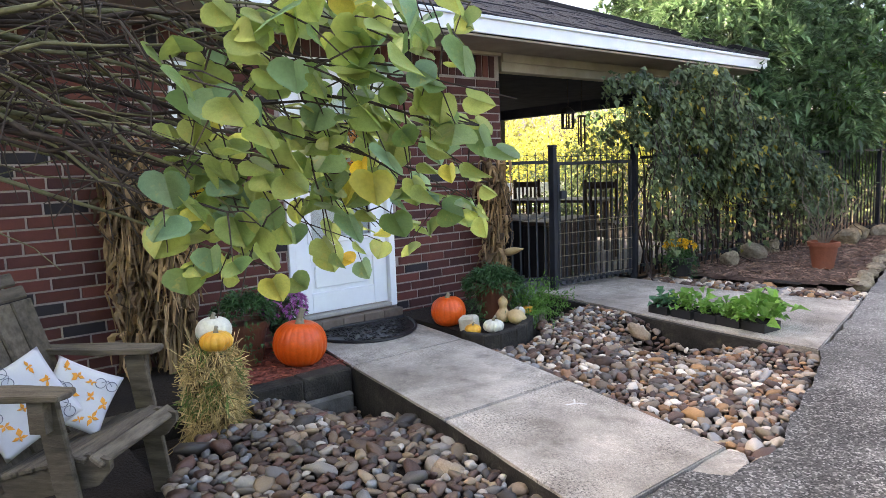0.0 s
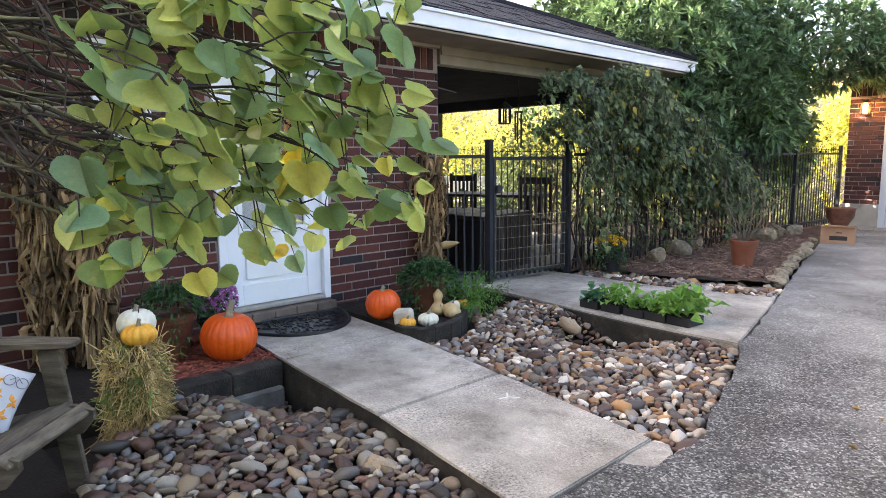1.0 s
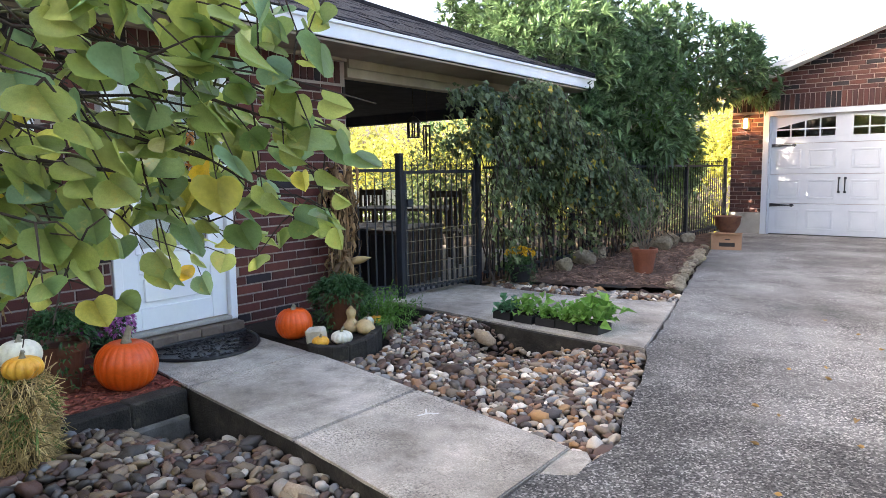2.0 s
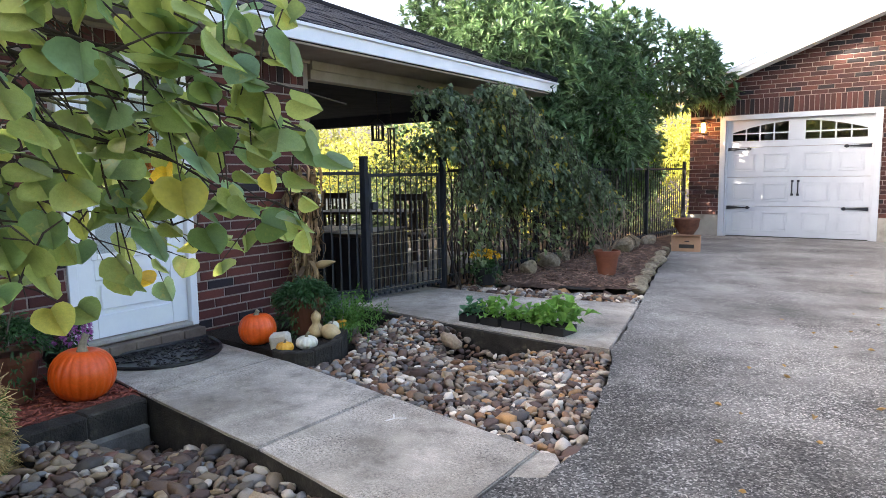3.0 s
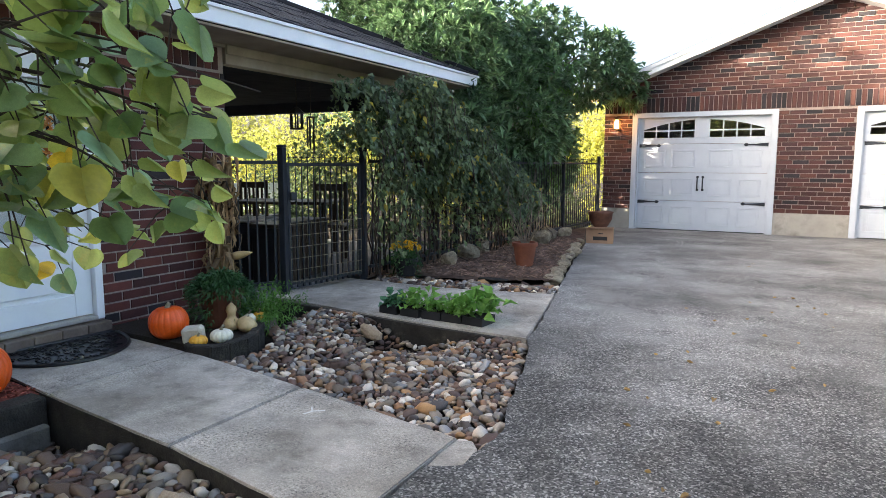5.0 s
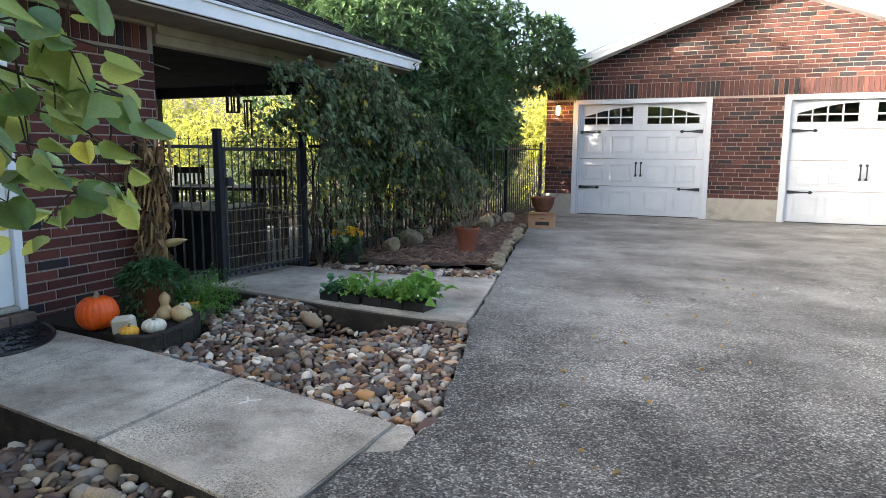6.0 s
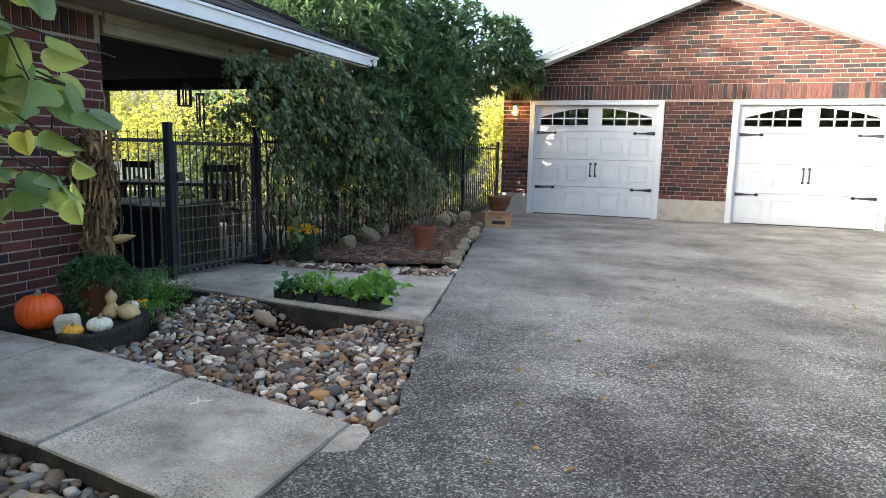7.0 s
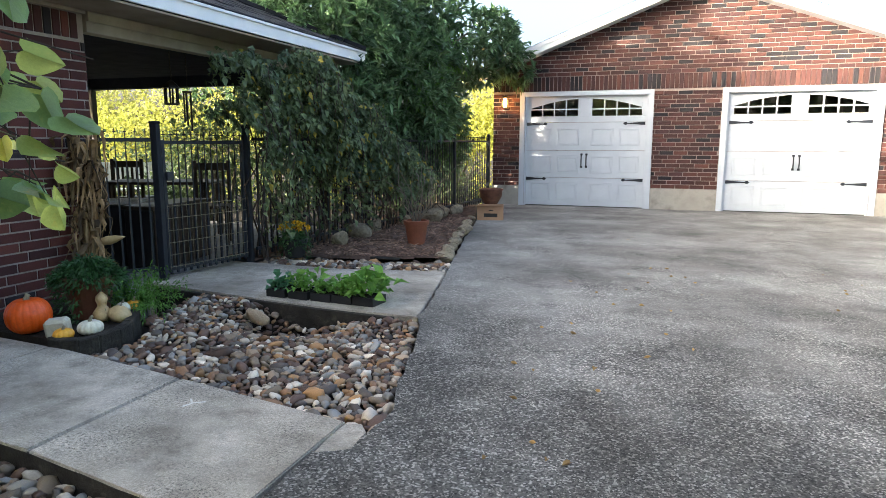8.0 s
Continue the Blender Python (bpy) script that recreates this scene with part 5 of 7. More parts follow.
# seedlings in black trays along the slab's edge
for i, (x, kind) in enumerate(((1.63, "kale"), (1.84, "lettuce"), (2.05, "lettuce"), (2.24, "lettuce"), (2.43, "lettuce"))):
    y = 4.745 - 0.05 * (x - 1.63)
    p = thing("seedling_tray", "black seedling tray of leafy green %s" % ("kale" if kind == "kale" else "lettuce"), "seedling tray", pose(x, y, 0.001, 0, 0, -6), "seedling trays")
    bm = bmesh.new()
    for lo, hi in (((-0.092, -0.10), (0.092, -0.092)), ((-0.092, 0.092), (0.092, 0.10)), ((-0.092, -0.0915), (-0.084, 0.0915)), ((0.084, -0.0915), (0.092, 0.0915))):
        box(bm, (lo[0], lo[1], 0.0), (hi[0], hi[1], 0.065))
    part("tray", bm, M["black_pot"], p)
    part("compost", boxed((-0.083, -0.091, 0.004), (0.083, 0.091, 0.052)), M["soil"], p)
    pos, way, ln = [], [], []
    for cx in (-0.045, 0.045):
        for cy in (-0.05, 0.05):
            for k in range(17):
                a, e = RND.random() * math.tau, RND.uniform(0.25, 1.4)
                d = np.array([math.cos(a) * math.cos(e), math.sin(a) * math.cos(e), math.sin(e)])
                pos.append(np.array([cx, cy, 0.05]) + d * RND.uniform(0.02, 0.12) * (0.9, 1.2, 0.8, 1.0, 1.5)[i])
                way.append(d + NPR.normal(0, 0.25, 3))
                ln.append(RND.uniform(0.05, 0.11) * (0.9, 1.0, 0.85, 1.15, 1.45)[i])
    leaf_cloud("leaves", pos, way, ln, np.array(ln) * 0.75, M[kind], p, 0.3, 0.3)

# ---- straw bale ----
bale = thing("straw_bale", "small shaggy straw bale stood on end", "straw bale", pose(1.19, 1.19, -0.20, 0, 0, -42) @ Matrix.Diagonal((0.68, 0.62, 0.93, 1.0)))
# core colour darkened to put shade into the gaps between strands
part("core", boxed((-0.15, -0.17, 0.0), (0.15, 0.17, 0.54), 0.04), surf("gap_shade_straw", (0.07, 0.05, 0.02), (0.16, 0.11, 0.05), 12, 60, 0.9, 0.5, 0.006), bale)


def strands(n, material, pick):
    V, F = [], []
    while len(V) < n * 6:
        face = RND.randrange(4)
        u, z = RND.uniform(-1, 1), RND.uniform(0.0, 0.56)
        x, y = ((0.155, u * 0.18), (-0.155, u * 0.18), (u * 0.16, 0.175), (u * 0.16, -0.175))[face]
        if z > 0.50:
            x, y = RND.uniform(-0.16, 0.16), RND.uniform(-0.18, 0.18)
        if not pick(x, y, z):
            continue
        out = Vector((x, y, 0)).normalized()
        d = Vector((RND.gauss(0, 0.8), RND.gauss(0, 0.8), RND.gauss(-0.5, 0.8))).normalized() + out * 0.35
        L, w = RND.uniform(0.04, 0.15) + (0.12 if RND.random() < 0.08 else 0.0), RND.uniform(0.0014, 0.0036)
        a = Vector((x, y, z)) - d * L * 0.35
        e = Vector((x, y, z)) + d * L * 0.65
        e.z = max(e.z, 0.006)
        a.z = max(a.z, 0.006)
        s = d.orthogonal().normalized() * w
        t = d.cross(s).normalized() * w
        k = len(V)
        V += [a + s, a - s * 0.5 + t, a - s * 0.5 - t, e + s, e - s * 0.5 + t, e - s * 0.5 - t]
        F += [(k, k + 1, k + 4, k + 3), (k + 1, k + 2, k + 5, k + 4), (k + 2, k, k + 3, k + 5)]
    return from_arrays("straw", V, F, material, bale)


tagged(strands(4300, M["straw"], lambda x, y, z: True), "loose dry straw", kind="stuff")
tagged(strands(1200, M["green_straw"], lambda x, y, z: noise.noise(Vector((x * 6, y * 6, z * 5))) > 0.12), "green blades in the straw", kind="stuff")

# ---- corn shocks ----
def corn_shock(label, m, height, stalks, leaves, spread, ear=False):
    t = thing("corn_shock", label, "corn stalks", m)
    feet = []
    for i in range(stalks):
        a, r = RND.random() * math.tau, RND.uniform(0.02, spread)
        foot, waist = Vector((r * math.cos(a), r * math.sin(a), 0)), Vector((r * 0.35 * math.cos(a), r * 0.35 * math.sin(a), height * 0.55))
        top = Vector((r * 0.9 * math.cos(a), r * 0.9 * math.sin(a), height * RND.uniform(0.75, 1.0)))
        feet.append((foot, waist, top))
        part("stalk", tube(bmesh.new(), [foot, waist, top], [0.013, 0.011, 0.006], 6), M["stalk"], t)
    V, F = [], []
    for i in range(leaves):
        foot, waist, top = RND.choice(feet)
        q = RND.uniform(0.12, 1.0)
        p = waist.lerp(top, (q - 0.5) * 2) if q > 0.5 else foot.lerp(waist, q * 2)
        a = RND.random() * math.tau
        out = Vector((math.cos(a), math.sin(a), 0))
        L, w = RND.uniform(0.08, 0.32), RND.uniform(0.008, 0.034)
        side = Vector((-out.y, out.x, 0))
        k, n = len(V), 6
        rise = RND.uniform(0.0, 0.16)
        reach = RND.uniform(0.04, 0.16)
        tw = RND.uniform(-3.0, 3.0)
        sway = RND.uniform(-0.10, 0.10)
        for j in range(n + 1):
            s = j / n
            c = p + out * (reach * math.sin(min(1, s * 1.6) * 1.57) * RND.uniform(0.7, 1.2)) + side * sway * s * s + Vector((0, 0, rise * math.sin(s * 3.14) - L * s * s))
            c.z = max(c.z, 0.005)
            ww = w * (1 - s ** 2 * 0.8) * (0.6 + 0.4 * min(1, s * 4))
            sd = side * math.cos(tw * s) + out * math.sin(tw * s)
            V += [c - sd * ww, c + out * ww * 0.4, c + sd * ww]
        for j in range(n):
            b0, b1 = k + j * 3, k + j * 3 + 3
            F += [(b0, b0 + 1, b1 + 1, b1), (b0 + 1, b0 + 2, b1 + 2, b1 + 1)]
    tagged(from_arrays("dry_foliage", V, F, M["husk"], t), "dry curled corn leaves", kind="stuff")
    part("tie", tube(bmesh.new(), [(0.055 * math.cos(a * math.tau / 10), 0.055 * math.sin(a * math.tau / 10), height * 0.55) for a in range(11)], 0.006, 5), M["twig"], t)
    if ear:
        bm = lathe(bmesh.new(), [(0.004, 0), (0.03, 0.02), (0.038, 0.08), (0.03, 0.15), (0.012, 0.21), (0.003, 0.24)], 12, pose(0.05, 0.03, 0.42, 30, 75, 40))
        part("ear", bm, M["gourd"], t, "pale dry corn ear", True)
    return t


corn_shock("tied bundle of dry brown corn stalks by the wall", pose(0.17, 1.08, -0.02), 1.50, 11, 330, 0.10)
corn_shock("tied bundle of dry tan corn stalks by the wall", pose(0.30, 1.30, -0.02, 0, 0, 90), 1.40, 10, 280, 0.11)
corn_shock("tied bundle of dry corn stalks at the corner", pose(0.17, 4.24, 0.012), 1.42, 9, 210, 0.09, True)

# ---- weathered garden chair and cushions ----
chair = thing("adirondack_chair", "weathered grey wooden adirondack chair", "garden chair", pose(2.04, 0.62, -0.105, 0, 0, 45))
for i in range(7):
    x = -0.02 - 0.068 * i
    z = 0.405 - 0.018 * i - (0.030 if i == 0 else 0.006 if i == 1 else 0)
    part("seat_slat", boxed((-0.028, -0.255, -0.010), (0.028, 0.255, 0.010), 0.005, pose(x, 0, z, 0, 38 if i == 0 else 12 if i == 1 else -12, 0)), M["grey_wood_across"], chair)
for s in (-1, 1):
    bm = bmesh.new()
    pts = [(0.02, 0.34), (0.02, 0.375), (-0.06, 0.395), (-0.46, 0.285), (-0.86, 0.03), (-0.86, 0.0), (-0.70, 0.0), (-0.30, 0.22), (-0.03, 0.28)]
    vs = [bm.verts.new((x, y, z)) for y in (s * 0.225 - 0.012, s * 0.225 + 0.012) for x, z in pts]
    n = len(pts)
    bm.faces.new(vs[:n])
    bm.faces.new(vs[n:][::-1])
    for i in range(n):
        bm.faces.new((vs[i], vs[(i + 1) % n], vs[n + (i + 1) % n], vs[n + i]))
    part("side_rail", bm, M["grey_wood"], chair)
    part("leg", boxed((-0.045, -0.012, 0.0), (0.045, 0.012, 0.615), 0.005, pose(-0.085, s * 0.268, 0.0, 0, -8, 0)), M["grey_wood"], chair)
    bm = bmesh.new()
    pts = [(-0.075, -0.05), (-0.06, 0.0), (-0.075, 0.05), (-0.30, 0.065), (-0.72, 0.035), (-0.72, -0.035), (-0.30, -0.065)]
    slab(bm, [(x, s * 0.285 + y) for x, y in pts], 0.617, 0.640)
    bmesh.ops.bevel(bm, geom=list(bm.edges), offset=0.005, segments=1, affect="EDGES")
    part("armrest", bm, M["grey_wood"], chair)
    part("arm_bracket", slab(bmesh.new(), [(-0.20, s * 0.282), (-0.14, s * 0.282), (-0.14, s * 0.32), (-0.20, s * 0.32)], 0.50, 0.616), M["grey_wood"], chair)
BACK = pose(-0.40, 0, 0.24, 0, -22, 0)
for i in range(5):
    off = (i - 2)
    bm = boxed((-0.010, -0.047, 0.0), (0.010, 0.047, 0.66), 0.005)
    for v in bm.verts:
        v.co.y = v.co.y * (1 + 0.22 * v.co.z / 0.66) + off * (0.098 + 0.022 * v.co.z / 0.66)
    bmesh.ops.transform(bm, matrix=BACK, verts=list(bm.verts))
    part("back_slat", bm, M["grey_wood"], chair)
for k in range(3):
    half_w = (0.285, 0.255, 0.20)[k]
    bm = boxed((-0.012, -half_w, 0.665 + 0.062 * k), (0.012, half_w, 0.722 + 0.062 * k), 0.007)
    bmesh.ops.transform(bm, matrix=BACK, verts=list(bm.verts))
    part("head_board", bm, M["grey_wood_across"], chair)
for z, h in ((0.12, 0.06), (0.52, 0.06)):
    part("back_rail", boxed((-0.034, -0.25, z), (-0.012, 0.25, z + h), 0.004, pose(-0.40, 0, 0.24, 0, -22, 0)), M["grey_wood"], chair)


def cushion(label, m, size):
    t = thing("cushion", label, "cushion", m, "cushions")
    n = 18
    bm = bmesh.new()
    sheets = []
    for s in (-1, 1):
        g = {}
        for i in range(n + 1):
            for j in range(n + 1):
                u, v = 2 * i / n - 1, 2 * j / n - 1
                pinch = 1 - 0.07 * (1 - u * u) * abs(v) ** 3 - 0.07 * (1 - v * v) * abs(u) ** 3
                h = 0.17 * ((1 - u ** 4) * (1 - v ** 4)) ** 0.55 * size * 2.0
                h *= 1 + 0.12 * noise.noise(Vector((u * 2, v * 2, s * 3)))
                g[i, j] = bm.verts.new((u * size * pinch, v * size * pinch, s * h * 0.5))
        for i in range(n):
            for j in range(n):
                bm.faces.new([g[i, j], g[i + 1, j], g[i + 1, j + 1], g[i, j + 1]])
        sheets.append(g)
    bmesh.ops.remove_doubles(bm, verts=list(bm.verts), dist=0.0015)
    part("cover", bm, M["fabric"], t, smooth=True)
    for k in range(12):
        u, v = (k % 4 - 1.5) * 0.44 + RND.uniform(-0.1, 0.1), (k // 4 - 1.0) * 0.58 + RND.uniform(-0.12, 0.12)
        for s in (1,):
            h = 0.17 * ((1 - u ** 4) * (1 - v ** 4)) ** 0.55 * size * 2.0 * 0.5 * 1.1
            c = Vector((u * size, v * size, s * h))
            bm = bmesh.new()
            if k in (1, 4, 11):
                for dx in (-0.022, 0.022):
                    tube(bm, [(c.x + dx + 0.020 * math.cos(a * 0.524), c.y + 0.020 * math.sin(a * 0.524), c.z + 0.002) for a in range(13)], 0.0016, 4)
                tube(bm, [(c.x - 0.022, c.y, c.z + 0.003), (c.x, c.y + 0.018, c.z + 0.003), (c.x + 0.022, c.y, c.z + 0.003)], 0.0014, 4)
                part("printed_bicycle", bm, M["print_dark"], t, "dark printed bicycle outline")
            else:
                for q in range(4):
                    a, ln = q * 1.6 + k + RND.uniform(-0.4, 0.4), RND.uniform(0.008, 0.024)
                    tip = (c.x + ln * 1.5 * math.cos(a), c.y + ln * 1.5 * math.sin(a))
                    wd = RND.uniform(0.25, 0.5)
                    mid = (c.x + ln * 0.7 * math.cos(a), c.y + ln * 0.7 * math.sin(a))
                    off = (-ln * wd * math.sin(a), ln * wd * math.cos(a))
                    slab(bm, [(c.x, c.y), (mid[0] - off[0], mid[1] - off[1]), tip, (mid[0] + off[0], mid[1] + off[1])], c.z - 0.006, c.z + 0.0015)
                part("printed_flower", bm, M["print_orange"], t, "orange printed flower")
    return t


chair_m = pose(2.04, 0.62, -0.105, 0, 0, 45)
cushion("white cushion printed with bicycles and orange flowers", chair_m @ pose(-0.40, -0.10, 0.53, 0, 66, -38) @ pose(0, 0, 0, 0, 0, 22), 0.155)
cushion("white cushion with orange print leaning on the seat", chair_m @ pose(-0.29, 0.06, 0.50, 0, 62, -40) @ pose(0, 0, 0, 0, 0, 55), 0.128)

# ---- iron gate and fence ----
def picket_run(parent, a, c, z0, z1, gap, rail_low, rail_high, tip=0.10):
    a, c = Vector((*a, 0)), Vector((*c, 0))
    d = (c - a).normalized()
    turn = math.degrees(math.atan2(d.y, d.x))
    L = (c - a).length
    for z in (rail_low, rail_high):
        part("rail", boxed((0, -0.015, z), (L, 0.015, z + 0.032), 0.003, pose(a.x, a.y, 0, 0, 0, turn)), M["iron"], parent)
    n = int(L / gap)
    for i in range(n):
        p = a + d * (L * (i + 0.5) / n)
        bm = box(bmesh.new(), (-0.0095, -0.0095, z0), (0.0095, 0.0095, z1), 0.0)
        top = [v for v in bm.verts if v.co.z > z1 - 0.001]
        box(bm, (-0.012, -0.012, z1 - 0.035), (0.012, 0.012, z1 - 0.025))
        for v in top:
            v.co.x *= 0.3
            v.co.y *= 0.3
        ob = part("picket", bm, M["iron"], parent)
        ob.matrix_local = pose(p.x, p.y, 0, 0, 0, turn)


PL, PR = (0.28, 4.90), (0.46, 5.96)
panel_ob = thing("side_fence", "black iron picket panel beside the gate", "fence")
picket_run(panel_ob, (0.03, 4.52), (0.25, 4.87), 0.05, 1.36, 0.070, 0.10, 1.245)
for p, lab in ((PL, "black square iron gate post at the house end"), (PR, "black square iron gate post by the vine")):
    g = thing("gate_post", lab, "gate post", pose(p[0], p[1], 0, 0, 0, 10), "gate posts")
    part("shaft", boxed((-0.032, -0.032, 0), (0.032, 0.032, 1.40), 0.004), M["iron"], g)
    part("cap", boxed((-0.038, -0.038, 1.40), (0.038, 0.038, 1.425), 0.008), M["iron"], g)
gate = thing("gate", "black iron picket gate with wire mesh below, closed", "gate")
d = Vector((PR[0] - PL[0], PR[1] - PL[1], 0)).normalized()
ga, gb = (PL[0] + d.x * 0.045, PL[1] + d.y * 0.045), (PR[0] - d.x * 0.045, PR[1] - d.y * 0.045)
picket_run(gate, ga, gb, 0.045, 1.34, 0.075, 0.075, 1.225)
L = (Vector(gb) - Vector(ga)).length
turn = math.degrees(math.atan2(d.y, d.x))
for x in (0.0, L - 0.03):
    part("stile", boxed((x, -0.016, 0.06), (x + 0.03, 0.016, 1.26), 0.003, pose(ga[0], ga[1], 0, 0, 0, turn)), M["iron"], gate)
mg = pose(ga[0] + 0.028 * d.y, ga[1] - 0.028 * d.x, 0, 0, 0, turn)
for k in range(6):
    z = 0.11 + 0.112 * k
    part("cross_wire", tube(bmesh.new(), [mg @ Vector((0.01, 0, z)), mg @ Vector((L - 0.01, 0, z))], 0.0032, 5), M["wire"], gate, "pale galvanised wire")
for k in range(19):
    x = 0.015 + (L - 0.03) * k / 18
    part("upright_wire", tube(bmesh.new(), [mg @ Vector((x, 0.002, 0.09)), mg @ Vector((x, 0.002, 0.685))], 0.0022, 5), M["wire"], gate, "thin galvanised wire")
part("latch", boxed((0.02, -0.05, 0.90), (0.09, -0.017, 0.98), 0.004, pose(ga[0], ga[1], 0, 0, 0, turn)), M["iron"], gate)

fence = thing("fence", "black iron picket fence behind the mulch bed", "fence")
FA, FB = (0.50, 6.02), (1.02, 13.38)
for i in range(4):
    p0 = (FA[0] + (FB[0] - FA[0]) * i / 4, FA[1] + (FB[1] - FA[1]) * i / 4)
    p1 = (FA[0] + (FB[0] - FA[0]) * (i + 1) / 4, FA[1] + (FB[1] - FA[1]) * (i + 1) / 4)
    picket_run(fence, p0, p1, 0.06, 1.38, 0.098, 0.12, 1.26)
    part("post", boxed((p1[0] - 0.028, p1[1] - 0.028 - 0.03, 0.0), (p1[0] + 0.028, p1[1] + 0.028 - 0.03, 1.42), 0.004), M["iron"], fence)

# ---- patio furniture seen through the gate ----
def patio_chair(m, label):
    t = thing("patio_chair", label, "patio chair", m, "patio chairs")
    for x in (-0.2, 0.2):
        part("leg", boxed((x - 0.022, -0.22, 0.0), (x + 0.022, -0.176, 0.45), 0.004), M["dark_wood"], t)
        part("back_post", boxed((x - 0.022, 0.176, 0.0), (x + 0.022, 0.22, 1.02), 0.006), M["dark_wood"], t)
    part("seat", boxed((-0.235, -0.24, 0.451), (0.235, 0.17, 0.485), 0.01), M["dark_wood"], t)
    bm = bmesh.new()
    slab(bm, [(-0.178, 0.18), (0.178, 0.18), (0.178, 0.205), (-0.178, 0.205)], 0.90, 0.99)
    part("top_rail", bm, M["dark_wood"], t)
    for k in range(5):
        x = -0.13 + 0.065 * k
        part("back_slat", boxed((x - 0.016, 0.185, 0.50), (x + 0.016, 0.20, 0.899), 0.003), M["dark_wood"], t)
    return t


patio_chair(pose(-0.75, 6.9, 0.0, 0, 0, 30), "dark wooden slat-back patio chair behind the gate")
patio_chair(pose(-2.6, 7.6, 0.0, 0, 0, 200), "dark wooden patio chair at the far table")
t = thing("patio_table", "dark wooden patio table", "table", pose(-1.7, 7.2, 0.0, 0, 0, 20))
part("tabletop", boxed((-0.7, -0.4, 0.71), (0.7, 0.4, 0.75), 0.01), M["dark_wood"], t)
for x in (-0.6, 0.6):
    for y in (-0.3, 0.3):
        part("leg", boxed((x - 0.035, y - 0.035, 0.0), (x + 0.035, y + 0.035, 0.709), 0.005), M["dark_wood"], t)
t = thing("slatted_bench", "dark brown slatted wooden bench box behind the gate", "bench", pose(-0.25, 5.62, 0.0, 0, 0, 8))
part("frame", boxed((-0.16, -0.50, 0.02), (0.14, 0.50, 0.60), 0.01), M["black_pot"], t)
part("seat", boxed((-0.18, -0.52, 0.601), (0.17, 0.52, 0.64), 0.008), M["dark_wood"], t)
for k in range(11):
    part("slat", boxed((0.142, -0.49 + 0.09 * k, 0.02), (0.16, -0.41 + 0.09 * k, 0.598), 0.004), M["dark_wood"], t)
t = thing("storage_box", "black storage box with a pale lid on the patio", "storage box", pose(-0.95, 5.45, 0.0, 0, 0, 25))
part("body", boxed((-0.45, -0.28, 0.0), (0.45, 0.28, 0.62), 0.015), M["black_pot"], t)
part("lid", boxed((-0.46, -0.29, 0.621), (0.46, 0.29, 0.65), 0.008), M["walk"], t, "pale grey lid")
t = thing("covered_grill", "barbecue grill under a black cover", "grill", pose(-1.05, 5.15, 0.0, 0, 0, 0))
bm = boxed((-0.28, -0.24, 0.25), (0.28, 0.24, 1.05), 0.06)
part("cover", bm, M["black_pot"], t)
for x in (-0.22, 0.22):
    for y in (-0.18, 0.18):
        part("leg", boxed((x - 0.015, y - 0.015, 0.0), (x + 0.015, y + 0.015, 0.249)), M["iron"], t)
t = thing("garden_bench", "white painted garden bench beyond the patio", "bench", pose(-4.6, 9.6, -0.33, 0, 0, 45))
part("seat", boxed((-0.7, -0.22, 0.72), (0.7, 0.22, 0.76), 0.01), M["white"], t)
for x in (-0.6, 0.6):
    part("leg", boxed((x - 0.04, -0.2, 0.0), (x + 0.04, 0.2, 0.719), 0.01), M["white"], t)
part("backrest", boxed((-0.7, 0.20, 0.82), (0.7, 0.24, 1.22), 0.01), M["white"], t)
for x in (-0.5, 0.5):
    part("back_post", boxed((x - 0.03, 0.21, 0.765), (x + 0.03, 0.235, 0.819)), M["white"], t)
LX, LY = -0.28, 5.78
t = thing("hanging_lantern", "dark metal lantern hanging under the patio roof", "lantern", pose(LX, LY, 1.62))
bm = bmesh.new()
lathe(bm, [(0.075, 0.0), (0.08, 0.012), (0.07, 0.016), (0.01, 0.018)], 6)
lathe(bm, [(0.095, 0.17), (0.09, 0.185), (0.03, 0.235), (0.012, 0.245)], 6)
for k in range(6):
    a = k * math.tau / 6
    part("bar", boxed((0.066 * math.cos(a) - 0.007, 0.066 * math.sin(a) - 0.007, 0.0165), (0.066 * math.cos(a) + 0.007, 0.066 * math.sin(a) + 0.007, 0.171)), M["bronze"], t)
part("cage", bm, M["bronze"], t)
part("hanger", tube(bmesh.new(), [(0, 0, 0.24), (0.012, 0, 0.30), (0, 0, 0.36), (0, 0, 0.60)], 0.005, 5), M["bronze"], t)
t = thing("wind_chime", "dark wind chime hanging under the patio roof", "wind chime", pose(LX - 0.05, LY + 0.30, 1.36))
part("disc", lathe(bmesh.new(), [(0.05, 0.40), (0.052, 0.41), (0.05, 0.42), (0.005, 0.422)], 12), M["dark_wood"], t)
for k in range(5):
    a = k * 1.257
    part("chime_tube", tube(bmesh.new(), [(0.038 * math.cos(a), 0.038 * math.sin(a), 0.03 * k), (0.038 * math.cos(a), 0.038 * math.sin(a), 0.40)], 0.009, 6), M["bronze"], t)
part("hanger", tube(bmesh.new(), [(0, 0, 0.42), (0, 0, 0.86)], 0.004, 5), M["bronze"], t)

